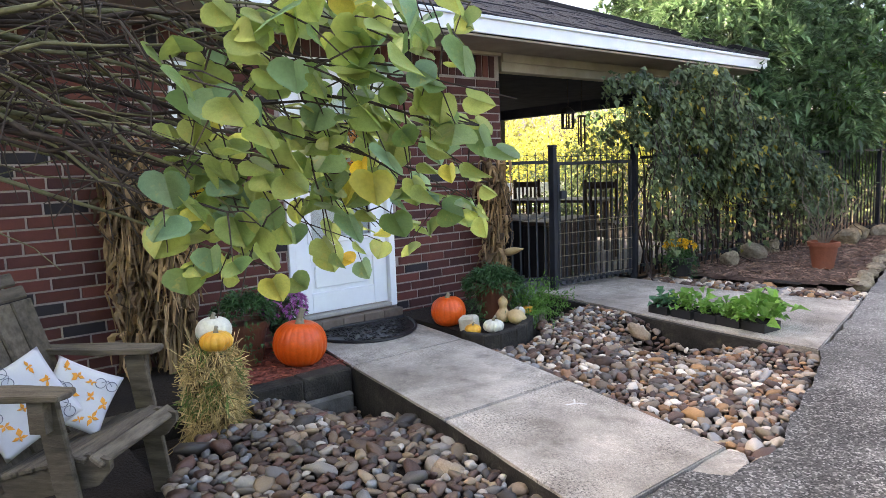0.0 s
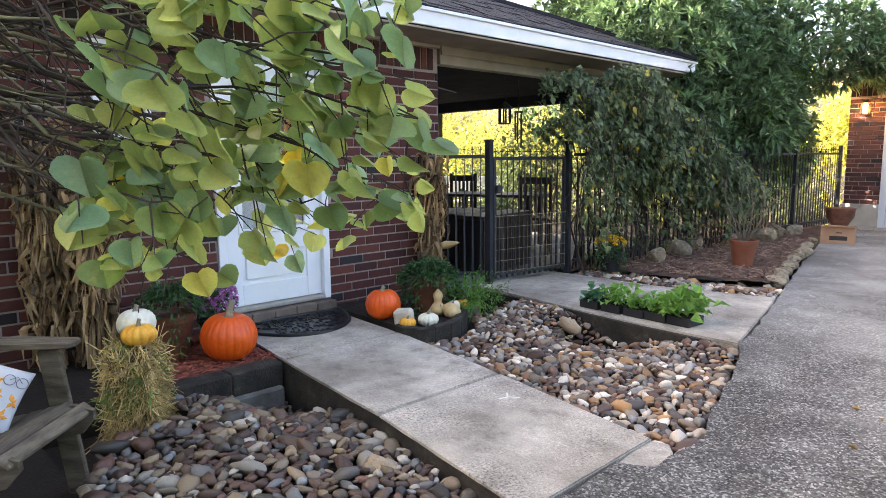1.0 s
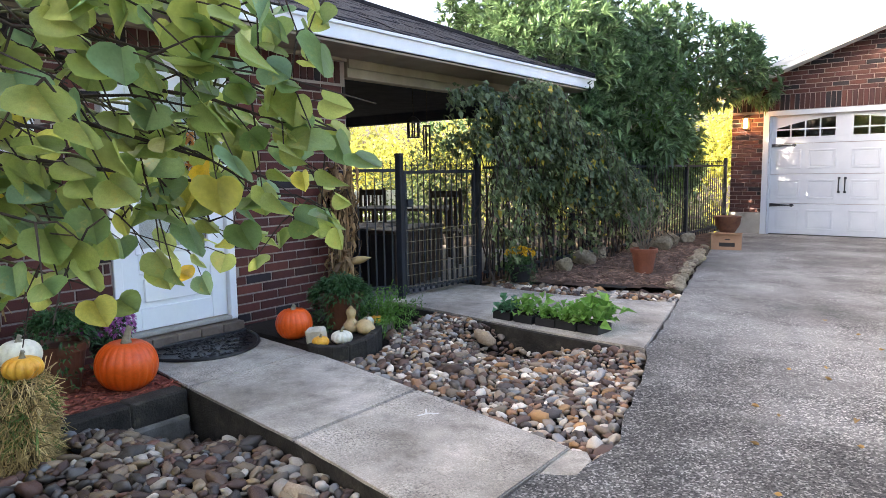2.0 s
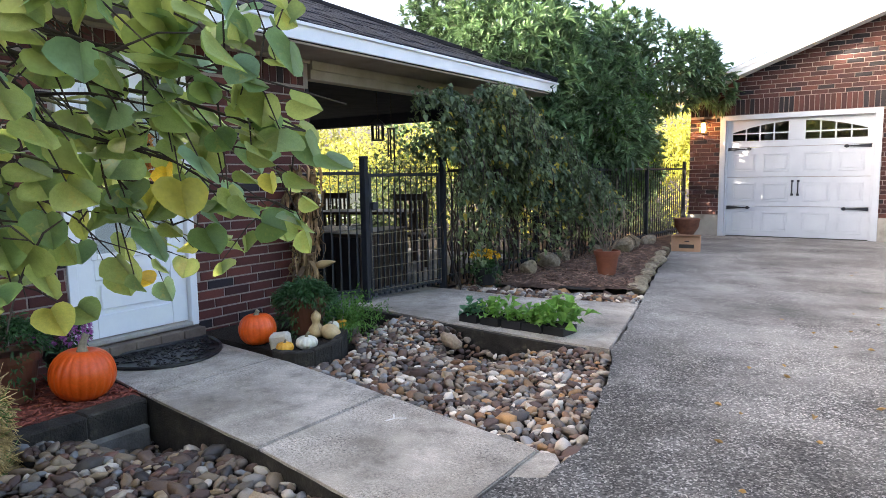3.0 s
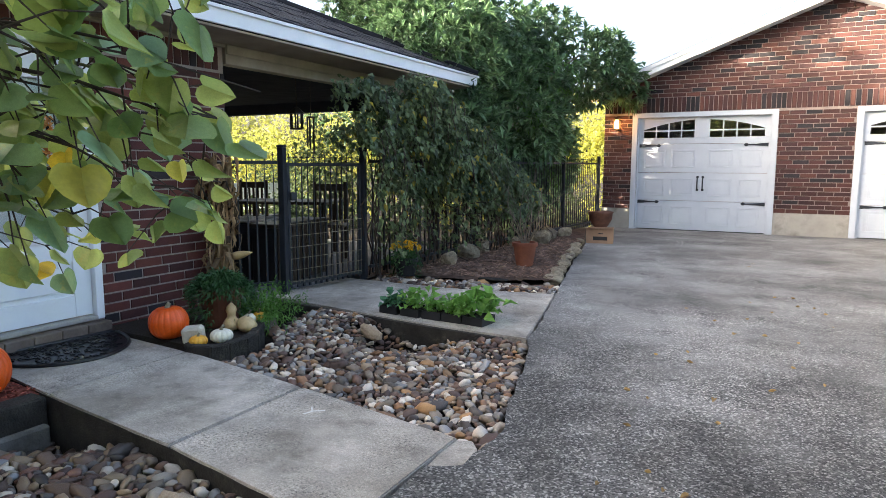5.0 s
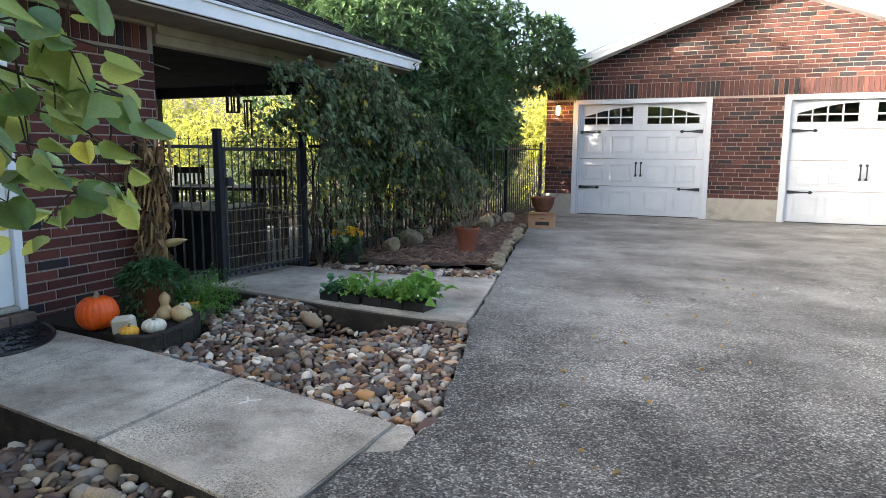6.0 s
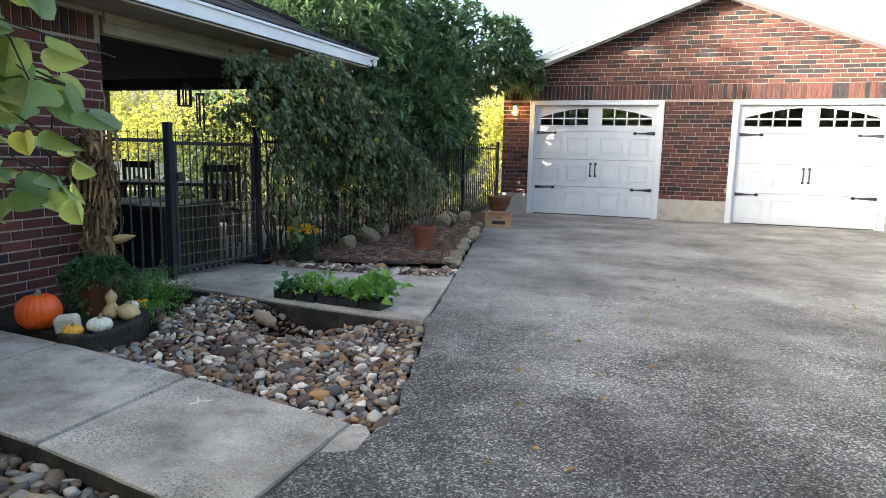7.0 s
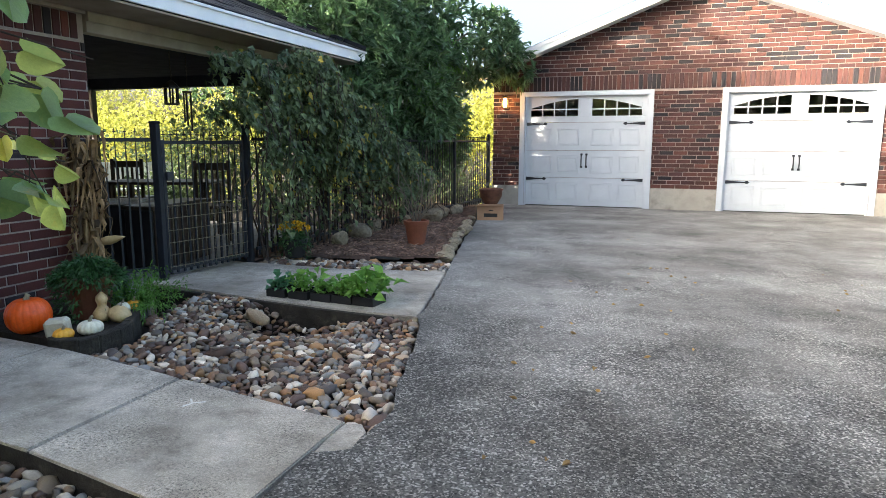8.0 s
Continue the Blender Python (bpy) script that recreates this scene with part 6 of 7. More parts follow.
# ---- cardboard box and what stands behind it ----
t = thing("cardboard_box", "open brown cardboard box with a dark printed label", "cardboard box", pose(1.80, 10.66, 0.002, 0, 0, 12))
bm = bmesh.new()
for lo, hi in (((-0.21, -0.15), (0.21, -0.143)), ((-0.21, 0.143), (0.21, 0.15)), ((-0.21, -0.1425), (-0.203, 0.1425)), ((0.203, -0.1425), (0.21, 0.1425))):
    box(bm, (lo[0], lo[1], 0.0), (hi[0], hi[1], 0.235))
box(bm, (-0.202, -0.1425, 0.0), (0.202, 0.1425, 0.006))
part("carton", bm, M["cardboard"], t)
part("flap", boxed((-0.21, 0.0, 0.0), (0.21, 0.006, 0.09), 0.0, pose(0, 0.152, 0.236, -100, 0, 0)), M["cardboard"], t)
part("flap", boxed((-0.21, 0.0, 0.0), (0.21, 0.006, 0.05), 0.0, pose(0, -0.155, 0.236, 80, 0, 0)), M["cardboard"], t)
part("print", boxed((-0.10, -0.1525, 0.05), (0.12, -0.1505, 0.11)), M["ink"], t, "dark printed bar")
part("print", boxed((-0.02, -0.1525, 0.15), (0.05, -0.1505, 0.165)), M["ink"], t, "small dark printed bar")
t = thing("garden_urn", "rusty brown urn behind the cardboard box", "urn", pose(1.62, 11.35, 0.0))
part("body", lathe(bmesh.new(), [(0.13, 0.0), (0.14, 0.03), (0.07, 0.08), (0.08, 0.14), (0.19, 0.32), (0.20, 0.42), (0.22, 0.45), (0.18, 0.46), (0.05, 0.40)], 18), surf("rust", (0.09, 0.035, 0.022), (0.19, 0.085, 0.05), 8, 60, 0.9, 0.5, 0.006), t, smooth=True)

# ---- fallen leaves on the driveway ----
def lobed_leaf(name, size, material):
    bm = bmesh.new()
    pts = [(0, 0), (0.35, -0.25), (0.55, 0.15), (0.35, 0.65), (0.0, 1.0), (-0.35, 0.65), (-0.55, 0.15), (-0.35, -0.25)]
    c = bm.verts.new((0, 0.35 * size, 0.004))
    vs = [bm.verts.new((x * size * 0.8, y * size, 0.010 + 0.014 * abs(x) * (1 + y))) for x, y in pts]
    for i in range(len(vs)):
        bm.faces.new((c, vs[i], vs[(i + 1) % len(vs)]))
    me = bpy.data.meshes.new(name)
    bm.to_mesh(me)
    bm.free()
    me.materials.append(material)
    return me


fallen = [lobed_leaf("fallen_leaf_%s" % "ab"[i], 0.024 + 0.010 * i, M["dry_leaf"]) for i in range(2)]
for i in range(230):
    y = 1.9 + 5.2 * RND.random() ** 1.3
    x = (4.3 + 0.35 * y + 2.6 * RND.random() ** 0.7) if i % 7 else RND.uniform(3.7, 5.0)
    ob = new("fallen_leaf", fallen[i % 2])
    ob.matrix_world = pose(x, y + (3.5 if i % 6 == 0 else 0), 0.001, RND.gauss(0, 8), RND.gauss(0, 8), RND.random() * 360)
    tagged(ob, "small curled yellow brown fallen leaf", "leaf", "fallen leaves")

# ---- vine over the fence ----
def vine_top(y):
    return float(np.interp(y, [5.3, 5.95, 6.5, 7.2, 8.0, 8.8, 9.6], [2.02, 2.12, 2.24, 2.12, 1.72, 1.30, 0.95]))


def vine_face(y, z):
    """How far the vine's lumpy front stands out from the fence."""
    lump = noise.noise(Vector((y * 1.4, z * 1.4, 2))) + 0.5 * noise.noise(Vector((y * 3.5, z * 3.5, 6)))
    return 0.34 + 0.30 * lump + 0.22 * math.sin(3.14 * min(1, max(0, z / vine_top(y))) ** 1.6) + (0.12 if z > 1.2 else 0)


vine = thing("vine", "dense green and yellowing vine climbing the fence", "vine")
pos, way, ln = [], [], []
while len(pos) < 12500:
    y = RND.uniform(5.40, 9.9)
    z = RND.uniform(0.18, 2.35)
    if y < 6.10 and z < 1.45 + 0.25 * noise.noise(Vector((y * 5, 3, 1))):
        continue
    top = vine_top(y) + 0.14 * noise.noise(Vector((y * 3, 0, 0)))
    if z > top:
        continue
    bare = top * 0.42 + 0.25 * noise.noise(Vector((y * 2.2, 7, 0)))
    if z < bare and RND.random() < 0.86:
        continue
    x = 0.30 + 0.07 * (y - 5.9) + vine_face(y, z) * (1 - 0.75 * RND.random() ** 1.8)
    if noise.noise(Vector((y * 3.6, z * 3.6, x * 3))) < -0.12:
        continue
    pos.append((x, y, z))
    way.append((RND.gauss(0.55, 0.4), RND.gauss(-0.25, 0.5), RND.gauss(-0.45, 0.4)))
    ln.append(RND.uniform(0.035, 0.088))
# strands that hang free in front of the mass
for i in range(46):
    y, z = RND.uniform(5.6, 8.8), 0.0
    z = vine_top(y) * RND.uniform(0.62, 0.98)
    x = 0.34 + 0.07 * (y - 5.9) + vine_face(y, z)
    drop = RND.uniform(0.35, 1.05)
    pts = [(x + 0.05 * math.sin(k), y + 0.03 * math.cos(1.7 * k + i), max(0.12, z - drop * k / 6)) for k in range(7)]
    part("strand", tube(bmesh.new(), pts, [0.005, 0.0045, 0.004, 0.0035, 0.003, 0.0025, 0.002], 4), M["twig"], vine)
    for k in range(int(drop * 34)):
        q = RND.random()
        a = pts[min(5, int(q * 6))]
        pos.append((a[0] + RND.gauss(0, 0.025), a[1] + RND.gauss(0, 0.03), max(0.1, a[2] - RND.random() * drop / 6)))
        way.append((RND.gauss(0.4, 0.5), RND.gauss(-0.1, 0.6), RND.gauss(-0.5, 0.3)))
        ln.append(RND.uniform(0.045, 0.085))
leaf_cloud("leaves", pos, way, ln, np.array(ln) * 0.72, M["vine"], vine, 0.15, 0.3)
n = 330
M["vine_yellow"] = surf("vine_yellow", (0.20, 0.19, 0.03), (0.38, 0.31, 0.05), 3, 30, 0.5, 0.2, 0.004, vary=0.4, by="island", through_light=0.35)
sel = NPR.choice(len(pos), n, replace=False)
leaf_cloud("yellow_leaves", np.array(pos)[sel] + [0.05, -0.02, 0], np.array(way)[sel], np.array(ln)[sel], np.array(ln)[sel] * 0.8, M["vine_yellow"], vine, 0.15, 0.3, "yellowing leaves")
for i in range(34):
    y = RND.uniform(5.95, 9.4)
    top = vine_top(y) * RND.uniform(0.6, 1.0)
    x = 0.50 + 0.07 * (y - 5.9) + RND.uniform(-0.1, 0.22)
    pts = [(x + RND.gauss(0, 0.03), y + 0.25 * (k / 7) * RND.uniform(-1, 1), 0.02 + (top - 0.02) * k / 7) for k in range(8)]
    part("stem", tube(bmesh.new(), pts, [0.012, 0.011, 0.010, 0.009, 0.008, 0.007, 0.006, 0.004], 5), M["twig"], vine)
for i in range(40):
    y, z = RND.uniform(6.3, 10.2), RND.uniform(0.15, 0.95)
    p = Vector((0.75 + 0.07 * (y - 6), y, z))
    pts = [p]
    d = Vector((RND.gauss(0.25, 0.3), RND.gauss(0.2, 0.8), RND.gauss(-0.1, 0.4))).normalized()
    for k in range(5):
        d = (d + Vector((RND.gauss(0, 0.25), RND.gauss(0, 0.25), RND.gauss(-0.05, 0.25)))).normalized()
        q = pts[-1] + d * RND.uniform(0.08, 0.16)
        q.z = max(q.z, 0.07)
        pts.append(q)
    part("runner", tube(bmesh.new(), pts, [0.006, 0.005, 0.005, 0.004, 0.003, 0.002], 5), M["twig"], vine)

# ---- broadleaf evergreen behind the fence ----
tree = thing("evergreen_tree", "large broadleaf evergreen tree behind the fence", "tree", pose(-0.55, 10.6, -0.34))
BOUGHS = [((0.5, -2.2, 3.1), 0.05), ((0.9, -0.9, 3.9), 0.06), ((1.5, 1.3, 3.5), 0.06), ((0.7, 2.3, 2.9), 0.05), ((-1.0, 0.4, 3.9), 0.06), ((-1.8, -1.0, 3.8), 0.06), ((-0.4, -2.4, 3.8), 0.05), ((1.9, 2.3, 3.1), 0.045)]
part("trunk", tube(bmesh.new(), [(0, 0, 0), (0.05, 0.03, 0.8), (-0.02, 0.1, 1.7), (0.05, 0.05, 2.6)], [0.17, 0.14, 0.12, 0.09], 10), M["bark"], tree, smooth=True)
for (x, y, z), r in BOUGHS:
    s = Vector((0, 0.08, 1.2 + 0.25 * RND.random()))
    e = Vector((x, y, z))
    pts = [s.lerp(e, k / 5) + Vector((RND.gauss(0, 0.06), RND.gauss(0, 0.06), 0.25 * math.sin(k / 5 * 3.14))) for k in range(6)]
    part("bough", tube(bmesh.new(), pts, [r, r * 0.85, r * 0.7, r * 0.55, r * 0.4, r * 0.25], 7), M["bark"], tree, smooth=True)
CLUMPS = [((0.55, -2.0, 2.0), (0.8, 1.2, 0.9), 150), ((0.9, -0.3, 2.3), (0.9, 1.3, 1.0), 170), ((0.8, 1.0, 2.2), (0.8, 1.2, 0.9), 130),
          ((0.3, -1.8, 3.2), (1.1, 1.2, 1.0), 180), ((0.7, 0.2, 3.5), (1.2, 1.4, 1.0), 200), ((1.5, 1.9, 3.35), (0.95, 1.0, 0.75), 150),
          ((-0.5, -0.8, 3.75), (1.4, 1.4, 0.95), 200), ((0.1, 1.0, 3.75), (1.3, 1.3, 0.65), 170),
          ((2.15, 2.55, 3.20), (0.55, 0.6, 0.5), 60), ((-2.2, 0.0, 3.2), (1.2, 1.4, 1.4), 120), ((-0.9, -1.2, 4.1), (1.1, 1.0, 0.5), 80), ((0.85, 1.9, 1.5), (0.5, 1.0, 0.7), 70), ((0.6, 0.2, 1.4), (0.5, 1.2, 0.7), 90)]
pos, way, ln = [], [], []
for c, r, n in CLUMPS:
    p, d = ball_points(int(n * 2.4), c, r, 0.6)
    for q, o in zip(p, d):
        if noise.noise(Vector(q) * 1.3) < -0.30:
            continue
        axis = o * 0.7 + np.array([0.25, -0.35, 0.45]) + NPR.normal(0, 0.3, 3)
        axis /= np.linalg.norm(axis)
        u = np.cross(axis, [0.3, 0.2, 1.0])
        u /= np.linalg.norm(u)
        w = np.cross(axis, u)
        k = RND.randrange(10, 15)
        for i in range(k):
            a = i * 2.4
            pos.append(q + NPR.normal(0, 0.012, 3))
            way.append((u * math.cos(a) + w * math.sin(a)) * RND.uniform(0.5, 1.2) + axis * RND.uniform(0.5, 1.7) + NPR.normal(0, 0.15, 3))
            ln.append(RND.uniform(0.10, 0.22))
leaf_cloud("crown", pos, way, ln, np.array(ln) * 0.30, M["loquat"], tree, 0.2, 0.16)
pos, way, ln = [], [], []
for c, r, n in CLUMPS:
    p, d = ball_points(n * 3, c, np.array(r) * 0.75, 0.1)
    pos.append(p)
    way.append(NPR.normal(size=p.shape))
leaf_cloud("inner_leaves", np.concatenate(pos), np.concatenate(way), 0.22, 0.075, M["loquat"], tree, 0.2, 0.2)

# fine-leaved shrub between the vine and the tree
shrub = thing("fence_shrub", "light green fine-leaved shrub behind the fence", "shrub", pose(0.45, 10.6, -0.34))
for i in range(5):
    a = i * 2.4
    e = Vector((0.5 * math.cos(a), 1.0 * math.sin(a), 2.3 + 0.9 * RND.random()))
    part("stem", tube(bmesh.new(), [(0.05 * math.cos(a), 0.05 * math.sin(a), 0), e * 0.5 + Vector((0, 0, 0.2)), e], [0.02, 0.014, 0.005], 5), M["bark"], shrub)
pos, way = [], []
for c, r, n in (((0.2, 0.3, 2.5), (0.4, 0.7, 0.5), 420), ((0.3, 0.9, 3.1), (0.4, 0.6, 0.5), 380), ((0.1, 1.4, 1.6), (0.3, 0.6, 0.5), 260)):
    p, d = ball_points(n, c, r, 0.2)
    pos.append(p)
    way.append(d * 0.7 + NPR.normal(0, 0.8, p.shape) + [0.2, -0.2, 0.0])
leaf_cloud("leaves", np.concatenate(pos), np.concatenate(way), 0.11, 0.032, M["fern"], shrub)

# ---- sunlit garden beyond the patio and the fence ----
def hedge(label, x, y, radii, n, size, material, m=None):
    t = thing("shrub", label, "shrub", pose(x, y, -0.34), "garden shrubs")
    for k in range(5):
        a = k * 1.3
        part("stem", tube(bmesh.new(), [(0.1 * math.cos(a), 0.1 * math.sin(a), 0), (radii[0] * 0.4 * math.cos(a), radii[1] * 0.4 * math.sin(a), radii[2])], [0.05, 0.02], 6), M["bark"], t)
    P, W = [], []
    for k in range(7):
        c = NPR.uniform(-0.55, 0.55, 3) * np.array(radii) + [0, 0, radii[2] * 1.0]
        p, d = ball_points(n // 7, c, np.array(radii) * 0.6, 0.3)
        P.append(p)
        W.append(d + NPR.normal(0, 0.6, p.shape))
    P, W = np.concatenate(P), np.concatenate(W)
    P[:, 2] = np.maximum(P[:, 2], 0.05)
    leaf_cloud("leaves", P, W, NPR.uniform(0.6, 1.3, len(P)) * size, NPR.uniform(0.6, 1.3, len(P)) * size * 0.5, material, t)


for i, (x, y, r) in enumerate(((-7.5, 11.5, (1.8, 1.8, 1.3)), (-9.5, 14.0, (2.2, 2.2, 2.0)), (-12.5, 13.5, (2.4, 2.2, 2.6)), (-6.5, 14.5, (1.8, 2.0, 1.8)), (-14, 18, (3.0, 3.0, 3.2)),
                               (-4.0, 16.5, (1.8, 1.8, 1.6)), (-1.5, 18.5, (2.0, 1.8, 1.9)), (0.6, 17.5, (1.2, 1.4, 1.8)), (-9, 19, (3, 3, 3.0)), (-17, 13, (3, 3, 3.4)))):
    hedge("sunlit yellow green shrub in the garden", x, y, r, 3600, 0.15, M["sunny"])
for x, y, r in ((-4.8, 10.6, (1.1, 1.2, 0.95)), (-6.2, 9.2, (1.1, 1.2, 0.95)), (-2.6, 11.2, (1.0, 1.0, 0.95)), (-7.6, 8.0, (1.1, 1.1, 0.8)), (-3.4, 9.6, (0.8, 0.9, 0.6)), (-0.6, 12.4, (0.9, 1.4, 0.9)), (-2.7, 9.6, (0.85, 0.9, 1.2)), (-0.7, 15.0, (0.9, 1.4, 1.0))):
    hedge("low dark green shrub at the patio's edge", x, y, r, 1100, 0.13, M["vine"])
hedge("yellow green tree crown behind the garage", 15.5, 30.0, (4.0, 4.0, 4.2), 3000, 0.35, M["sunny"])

# ---- redbud tree whose branches hang over the front bed ----
redbud = thing("redbud_tree", "redbud tree with large green and yellow heart-shaped leaves", "tree", pose(2.55, -0.75, -0.105))
ROOT = Vector((2.55, -0.75, -0.105))
FORK = [Vector((2.90, -0.20, 1.50)), Vector((3.03, -0.04, 1.56)), Vector((2.82, -0.08, 1.40))]
part("trunk", tube(bmesh.new(), [(0, 0, 0), (0.05, 0.08, 0.5), (0.12, 0.2, 1.0), FORK[0] - ROOT], [0.085, 0.07, 0.055, 0.03], 10), M["bark"], redbud, smooth=True)
TIPS = [(3.71, 1.01, 1.37), (3.48, 0.97, 1.35), (3.22, 1.37, 1.19), (2.88, 1.24, 1.06), (2.98, 1.03, 1.04), (3.51, 0.52, 1.11), (3.26, 0.72, 1.15), (3.60, 0.99, 1.58), (3.58, 0.73, 1.51),
        (3.64, 0.52, 1.51), (3.64, 0.45, 1.37), (3.36, 0.42, 1.35), (3.58, 0.84, 1.44), (3.38, 0.73, 1.32), (3.49, 0.48, 1.17), (3.43, 0.46, 1.13), (3.45, 0.38, 1.19), (3.45, 1.02, 1.30), (3.61, 0.61, 1.42),
        (3.18, 1.00, 1.26), (3.45, 0.52, 1.26), (3.61, 0.63, 1.61), (3.62, 0.83, 1.62), (3.56, 0.99, 1.24), (3.66, 0.95, 1.32), (3.62, 0.90, 1.50), (3.40, 1.10, 1.18),
        (3.21, 0.58, 1.06), (3.18, 0.55, 1.13), (3.20, 0.63, 1.12), (3.22, 0.52, 1.10), (3.28, 0.57, 1.20), (3.31, 0.63, 1.21), (3.36, 0.73, 1.22), (3.30, 0.83, 1.18), (3.33, 0.88, 1.14),
        (3.48, 0.92, 1.20), (3.60, 0.98, 1.30), (3.50, 0.77, 1.36), (3.57, 0.80, 1.41), (3.49, 0.52, 1.39), (3.54, 0.48, 1.48), (3.61, 0.66, 1.49)]


def heart_leaf(name, fold, curl):
    """A heart-shaped leaf blade that hangs from the origin down -z, faces +y, with a raised midrib fold."""
    bm = bmesh.new()
    right = [(0.0, 0.0), (0.16, 0.10), (0.34, 0.09), (0.47, -0.04), (0.52, -0.22), (0.47, -0.42), (0.35, -0.62), (0.17, -0.78), (0.0, -0.90)]
    mid = [(0.0, z) for _, z in right]
    cen = [bm.verts.new((0, -curl * z * z, min(z, 0.0) if i else 0.0)) for i, (_, z) in enumerate(mid) if i in (0, 4, 5, 6, 7, 8)]
    for s in (-1, 1):
        rim = [cen[0]] + [bm.verts.new((s * x, fold * x * x * 2.0 - curl * z * z + 0.02 * math.sin(z * 14 + s), z)) for x, z in right[1:-1]] + [cen[-1]]
        for tri in ((cen[0], rim[1], rim[2]), (cen[0], rim[2], rim[3]), (cen[0], rim[3], rim[4], cen[1])):
            bm.faces.new(tri)
        for i in range(4):
            if i < 3:
                bm.faces.new((cen[1 + i], rim[4 + i], rim[5 + i], cen[2 + i]))
            else:
                bm.faces.new((cen[4], rim[7], cen[5]))
    bm.normal_update()
    me = bpy.data.meshes.new(name)
    bm.to_mesh(me)
    bm.free()
    me.materials.append(M["redbud"])
    me.shade_smooth()
    return me


HEARTS = [heart_leaf("heart_leaf_%s" % "abcd"[i], (0.25, 0.45, 0.1, 0.6)[i], (0.12, -0.08, 0.25, 0.05)[i]) for i in range(4)]
LR = random.Random(23)
count, MORE = 0, []


def hang_leaf(p, size):
    global count
    if p.y + 0.257 * p.x < 1.27 or p.y + 0.99 * p.x > 4.68:
        return
    size *= 0.93
    face = LR.gauss(math.radians(-88), 0.7)
    m = Matrix.LocRotScale(p, Euler((LR.gauss(-0.62, 0.42), LR.gauss(0, 0.42), face + math.pi)), (size * LR.uniform(1.05, 1.35), size, size * LR.uniform(0.95, 1.1)))
    k = LR.randrange(4)
    if count < 298:
        ob = new("leaf", HEARTS[k])
        ob.parent, ob.matrix_world = redbud, m
    else:
        MORE.append((k, m))
    count += 1


for i, tip in enumerate(TIPS):
    e = Vector(tip)
    s = FORK[i % 3] + Vector((LR.gauss(0, 0.05), LR.gauss(0, 0.05), LR.gauss(0.02, 0.05)))
    n = 9
    side = Vector((LR.gauss(0, 0.05), LR.gauss(0, 0.05), LR.uniform(0.0, 0.10)))
    pts = [s.lerp(e, k / n) + side * math.sin(3.14 * k / n) + Vector((LR.gauss(0, 0.012), LR.gauss(0, 0.012), LR.gauss(0, 0.012))) * (0 < k < n) for k in range(n + 1)]
    r0 = LR.uniform(0.006, 0.011)
    part("branch", tube(bmesh.new(), [p - ROOT for p in pts], [r0 * (1 - 0.8 * k / n) for k in range(n + 1)], 6), M["mossy"] if i % 2 else M["twig"], redbud, smooth=True)
    for k in range(3, n + 1):
        q = k / n
        for again in range(2):
            d = Vector((LR.gauss(0.2, 0.6), LR.gauss(0.35, 0.6), LR.gauss(-0.15, 0.5))).normalized()
            L = LR.uniform(0.05, 0.17)
            end = pts[k] + d * L + Vector((0, 0, -0.03))
            if end.y + 0.99 * end.x > 4.62:
                continue
            part("twig", tube(bmesh.new(), [pts[k] - ROOT, (pts[k] + d * L * 0.5) - ROOT, end - ROOT], [0.0023, 0.0017, 0.0011], 5), M["twig"], redbud)
            if LR.random() < (q - 0.5) * (1.5 if e.y > 0.7 else 0.9):
                hang_leaf(end, LR.uniform(0.046, 0.088))
                if LR.random() < 0.35:
                    hang_leaf(pts[k] + d * L * 0.5, LR.uniform(0.048, 0.078))
        if k == n:
            for again in range(2):
                hang_leaf(e + Vector((LR.gauss(-0.03, 0.05), LR.gauss(-0.03, 0.05), LR.gauss(-0.01, 0.05))), LR.uniform(0.048, 0.082))
        if q > (0.7 if e.y > 0.7 else 0.85) and LR.random() < 0.8:
            hang_leaf(pts[k] + Vector((LR.gauss(0, 0.02), LR.gauss(0, 0.02), -0.01)), LR.uniform(0.048, 0.082))
V, F, base = [], [], 0
for k, m in MORE:
    a = np.array(redbud.matrix_world.inverted() @ m)
    me = HEARTS[k]
    V += [tuple(a[:3, :3] @ np.array(v.co) + a[:3, 3]) for v in me.vertices]
    F += [tuple(base + i for i in p.vertices) for p in me.polygons]
    base += len(me.vertices)
if V:
    tagged(from_arrays("leaves", V, F, M["redbud_joined"], redbud, True), "further heart-shaped leaves", kind="stuff")
# bare twigs in the inner crown
for i in range(85):
    s = FORK[i % 3] + Vector((LR.uniform(-0.25, 0.25), LR.uniform(-0.25, 0.30), LR.uniform(-0.15, 0.22)))
    d = Vector((LR.gauss(0.55, 0.35), LR.gauss(0.6, 0.4), LR.gauss(-0.05, 0.35))).normalized()
    pts = [s]
    for k in range(5):
        d = (d + Vector((LR.gauss(0, 0.18), LR.gauss(0, 0.18), LR.gauss(0, 0.18)))).normalized()
        pts.append(pts[-1] + d * LR.uniform(0.06, 0.13))
    r = LR.uniform(0.0012, 0.0036)
    part("twig", tube(bmesh.new(), [p - ROOT for p in pts], [r, r * 0.9, r * 0.75, r * 0.6, r * 0.45, r * 0.3], 5), M["mossy"] if i % 3 else M["twig"], redbud)

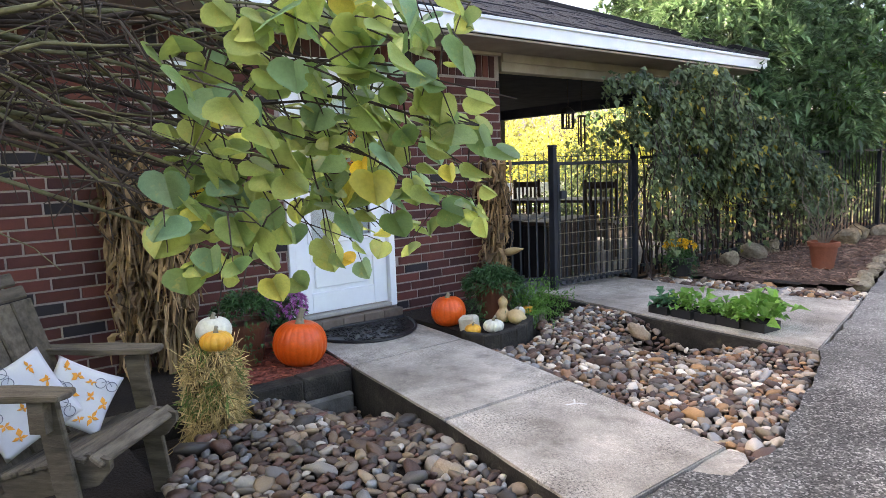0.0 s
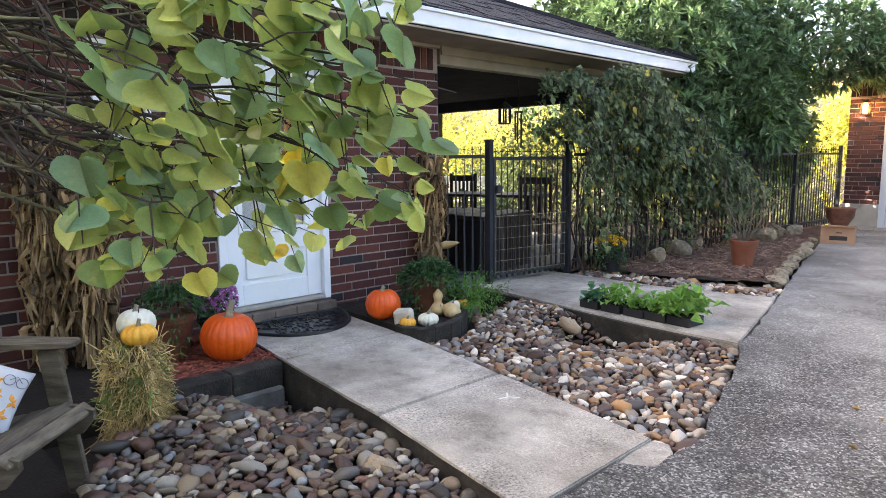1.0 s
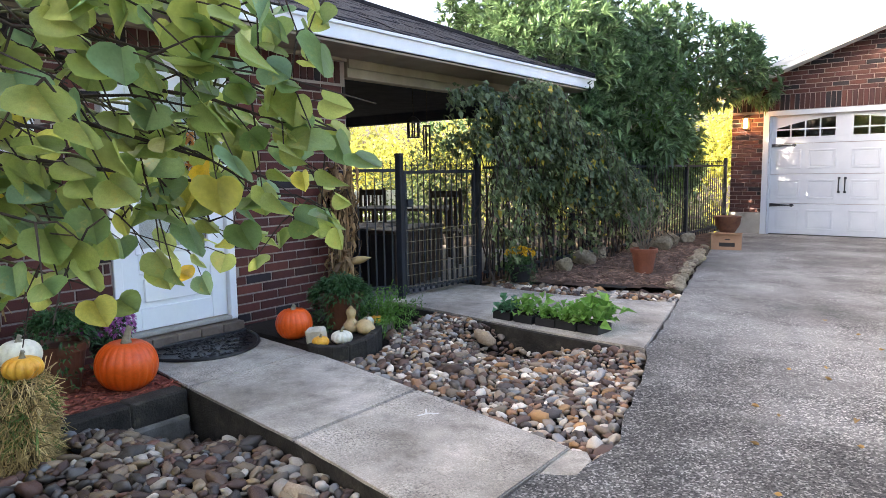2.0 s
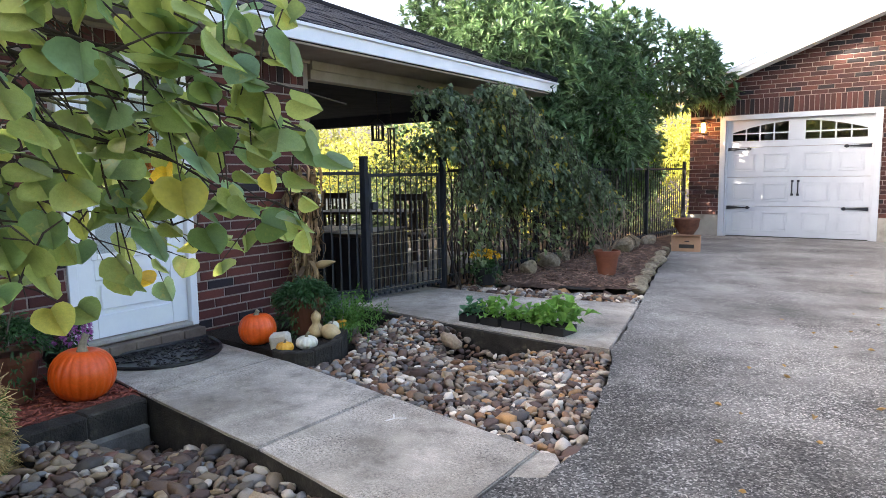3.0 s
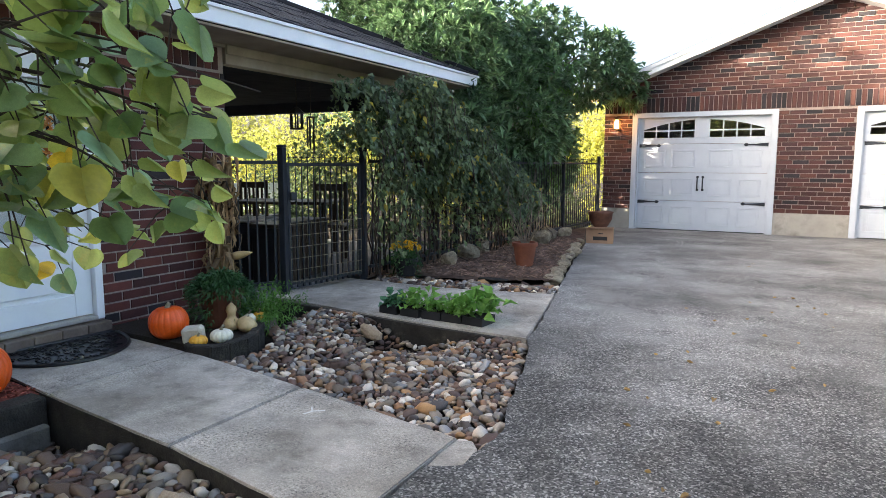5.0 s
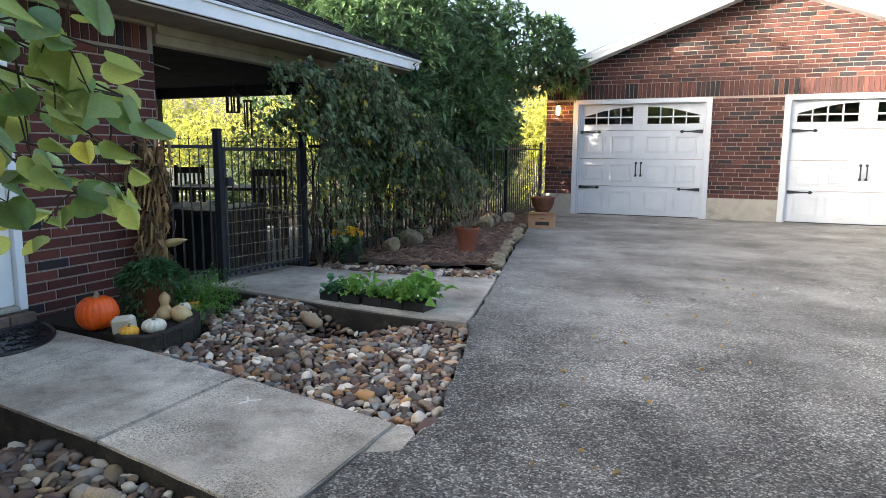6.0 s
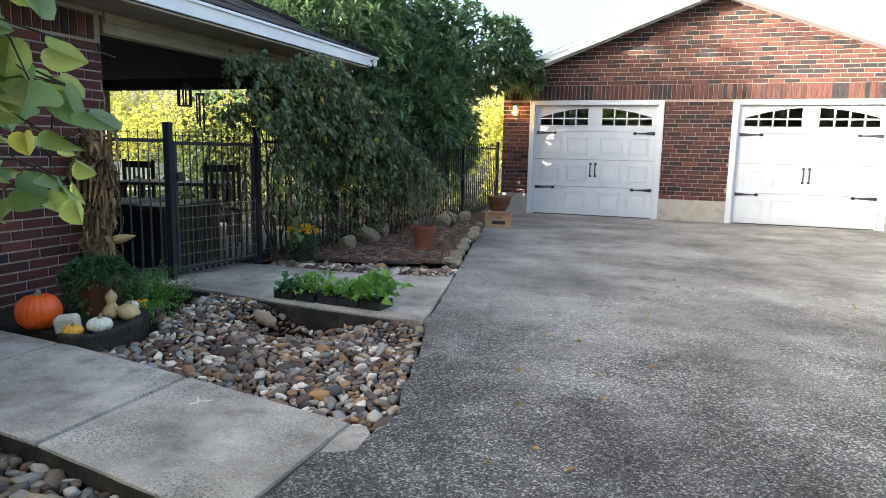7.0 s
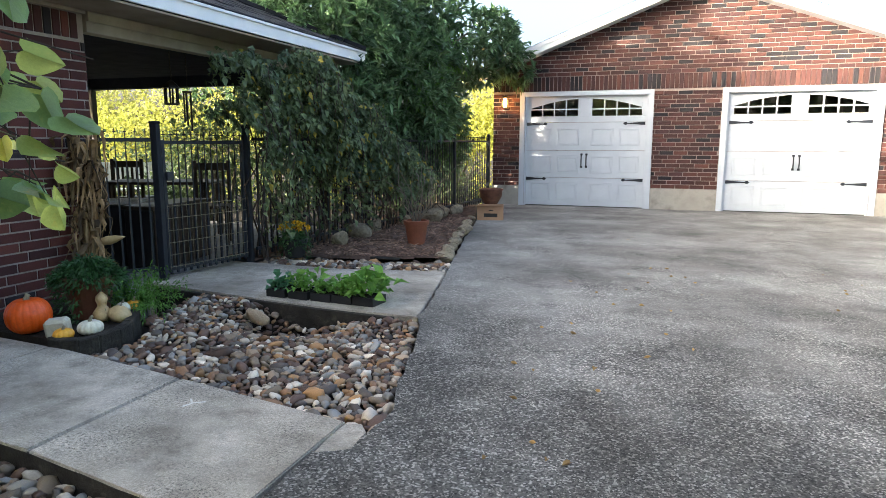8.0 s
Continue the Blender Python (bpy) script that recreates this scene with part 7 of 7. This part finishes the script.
# the redbud's upper crown, out of view, added to shade chair, bed and wall
crown_c = Vector((2.35, -0.55, 2.75)) - ROOT
for i in range(14):
    e = crown_c + Vector((LR.uniform(-1.1, 0.9), LR.uniform(-1.2, 1.1), LR.uniform(-0.3, 0.7)))
    part("branch", tube(bmesh.new(), [FORK[0] - ROOT, (FORK[0] - ROOT).lerp(e, 0.5) + Vector((0, 0, 0.15)), e], [0.016, 0.011, 0.004], 6), M["mossy"], redbud, smooth=True)
pos, way = ball_points(1900, tuple(crown_c), (1.45, 1.45, 0.75), 0.15)
leaf_cloud("upper_leaves", pos, NPR.normal(size=pos.shape) + [0, 0, -0.6], 0.10, 0.09, M["redbud_joined"], redbud, 0.15, 0.2, "unseen upper crown leaves added for shade")

# ---- unseen tree rows, added to close the place and cut sky light ----
def unseen_trees(label, x0, x1, y0, y1, tall, n, size=0.75):
    t = thing("tree_row", label, "trees")
    V = np.stack([NPR.uniform(x0, x1, n), NPR.uniform(y0, y1, n), NPR.rand(n) ** 0.8 * tall], 1)
    V[:, 2] *= 0.75 + 0.25 * np.sin(V[:, 0] * 0.9) * np.cos(V[:, 1] * 0.7)
    V[:, 2] -= 0.2
    leaf_cloud("leaves", V, NPR.normal(size=V.shape), size, size * 0.73, M["loquat"], t)
    k = 0
    while k < 7:
        x, y = x0 + (x1 - x0) * (k + 0.5) / 7, y0 + (y1 - y0) * (k + 0.5) / 7
        part("trunk", tube(bmesh.new(), [(x, y, -0.34), (x, y, tall * 0.7)], [0.2, 0.1], 7), M["bark"], t)
        k += 1


unseen_trees("unseen dark green trees added behind the viewpoint", -10, 30, -17, -14, 8.0, 4200)
unseen_trees("unseen dark green trees added beyond the driveway", 18, 22, -14, 16, 6.0, 2800)

# row out of view behind the house, placed to shade the garage doors
unseen_trees("unseen tall trees added to shade the garage front", -10.5, -8.6, -6.0, 4.4, 8.3, 5800, 0.36)

# ---- bricks ----
PITCH, LONG, JOINT = 0.0778, 0.254, 0.010


def house_open(u, v):
    return (2.215 < u < 3.205 and v < 2.125) or (1.425 < u < 1.805 and 1.34 < v < 2.025)


def full_brick(name, material, axis):
    """One brick with softened front edges, origin at its lower corner; axis 0 lies on the house wall, 1 on the garage."""
    v, f = brick_boxes([(0, 0, LONG - JOINT, PITCH - JOINT)], (lambda u, z, w: (w, u, z)) if axis == 0 else (lambda u, z, w: (u, -w, z)), 0.0, 0.012, 0.004)
    me = bpy.data.meshes.new(name)
    me.from_pydata(v, [], f)
    me.materials.append(material)
    return me


HOUSE_BRICK = full_brick("brick_house", M["brick"], 0)
rects = courses(-2.6, 4.49, 1.12 - PITCH * 15, 2.065, PITCH, LONG, JOINT, house_open)
joined, single = [], 0
for r in rects:
    whole = r[2] - r[0] > LONG - JOINT - 0.004
    if whole and single < 295 and (r[0] > 3.2 or (0.3 < r[0] < 2.3 and 0.3 < r[1] < 1.75)):
        ob = new("brick", HOUSE_BRICK)
        ob.parent, ob.location = house, (RND.uniform(-0.0015, 0.0015), r[0], r[1])
        single += 1
    else:
        joined.append(r)
u = -2.6
while u < 4.40:
    joined.append((u, 2.067, u + 0.070, 2.266))
    u += 0.080
v, f = brick_boxes(joined, lambda u, z, w: (w, u, z), 0.0, 0.012, 0.004)
tagged(from_arrays("bricks", v, f, M["brick_joined"], house), "remaining bricks and soldier course", kind="stuff")
# the wall's end face, seen from the driveway
rects = courses(-1.6, -0.02, 1.12 - PITCH * 15, 2.065, PITCH, LONG, JOINT, lambda u, v: False)
v, f = brick_boxes(rects, lambda u, z, w: (u, 4.49 + w, z), 0.010, 0.012, 0.004)
tagged(from_arrays("end_bricks", v, f, M["brick_joined"], house), "bricks of the wall's end face", kind="stuff")

GP = 0.0790


def garage_open(u, v):
    if v > 2.6 and v - 0.035 > PEAK_Z - 0.165 - GS * abs(u - PEAK_X):
        return True
    return any(a - 0.003 < u < b + 0.003 for a, b in OPEN) and v < 2.245


GARAGE_BRICK = full_brick("brick_garage", M["gbrick"], 1)
rects = courses(1.10, GR, 0.400, 2.246, GP, LONG, JOINT, garage_open) + courses(1.10, GR, 2.530, 4.2, GP, LONG, JOINT, garage_open)
joined, single = [], 0
for r in rects:
    whole = r[2] - r[0] > LONG - JOINT - 0.004 and abs(r[3] - r[1] - (GP - JOINT)) < 0.001
    if whole and single < 295 and (4.2 < r[0] < 5.2 or r[0] < 1.7 or r[1] > 2.5):
        ob = new("brick", GARAGE_BRICK)
        ob.parent, ob.location = garage, (r[0], GY + RND.uniform(-0.0015, 0.0015), r[1])
        single += 1
    else:
        joined.append(r)
u = 1.11
while u < GR - 0.06:
    joined.append((u, 2.252, u + 0.070, 2.520))
    u += 0.080
v, f = brick_boxes(joined, lambda u, z, w: (u, GY - w, z), 0.0, 0.012, 0.004)
tagged(from_arrays("bricks", v, f, M["gbrick_joined"], garage), "remaining bricks and soldier course", kind="stuff")
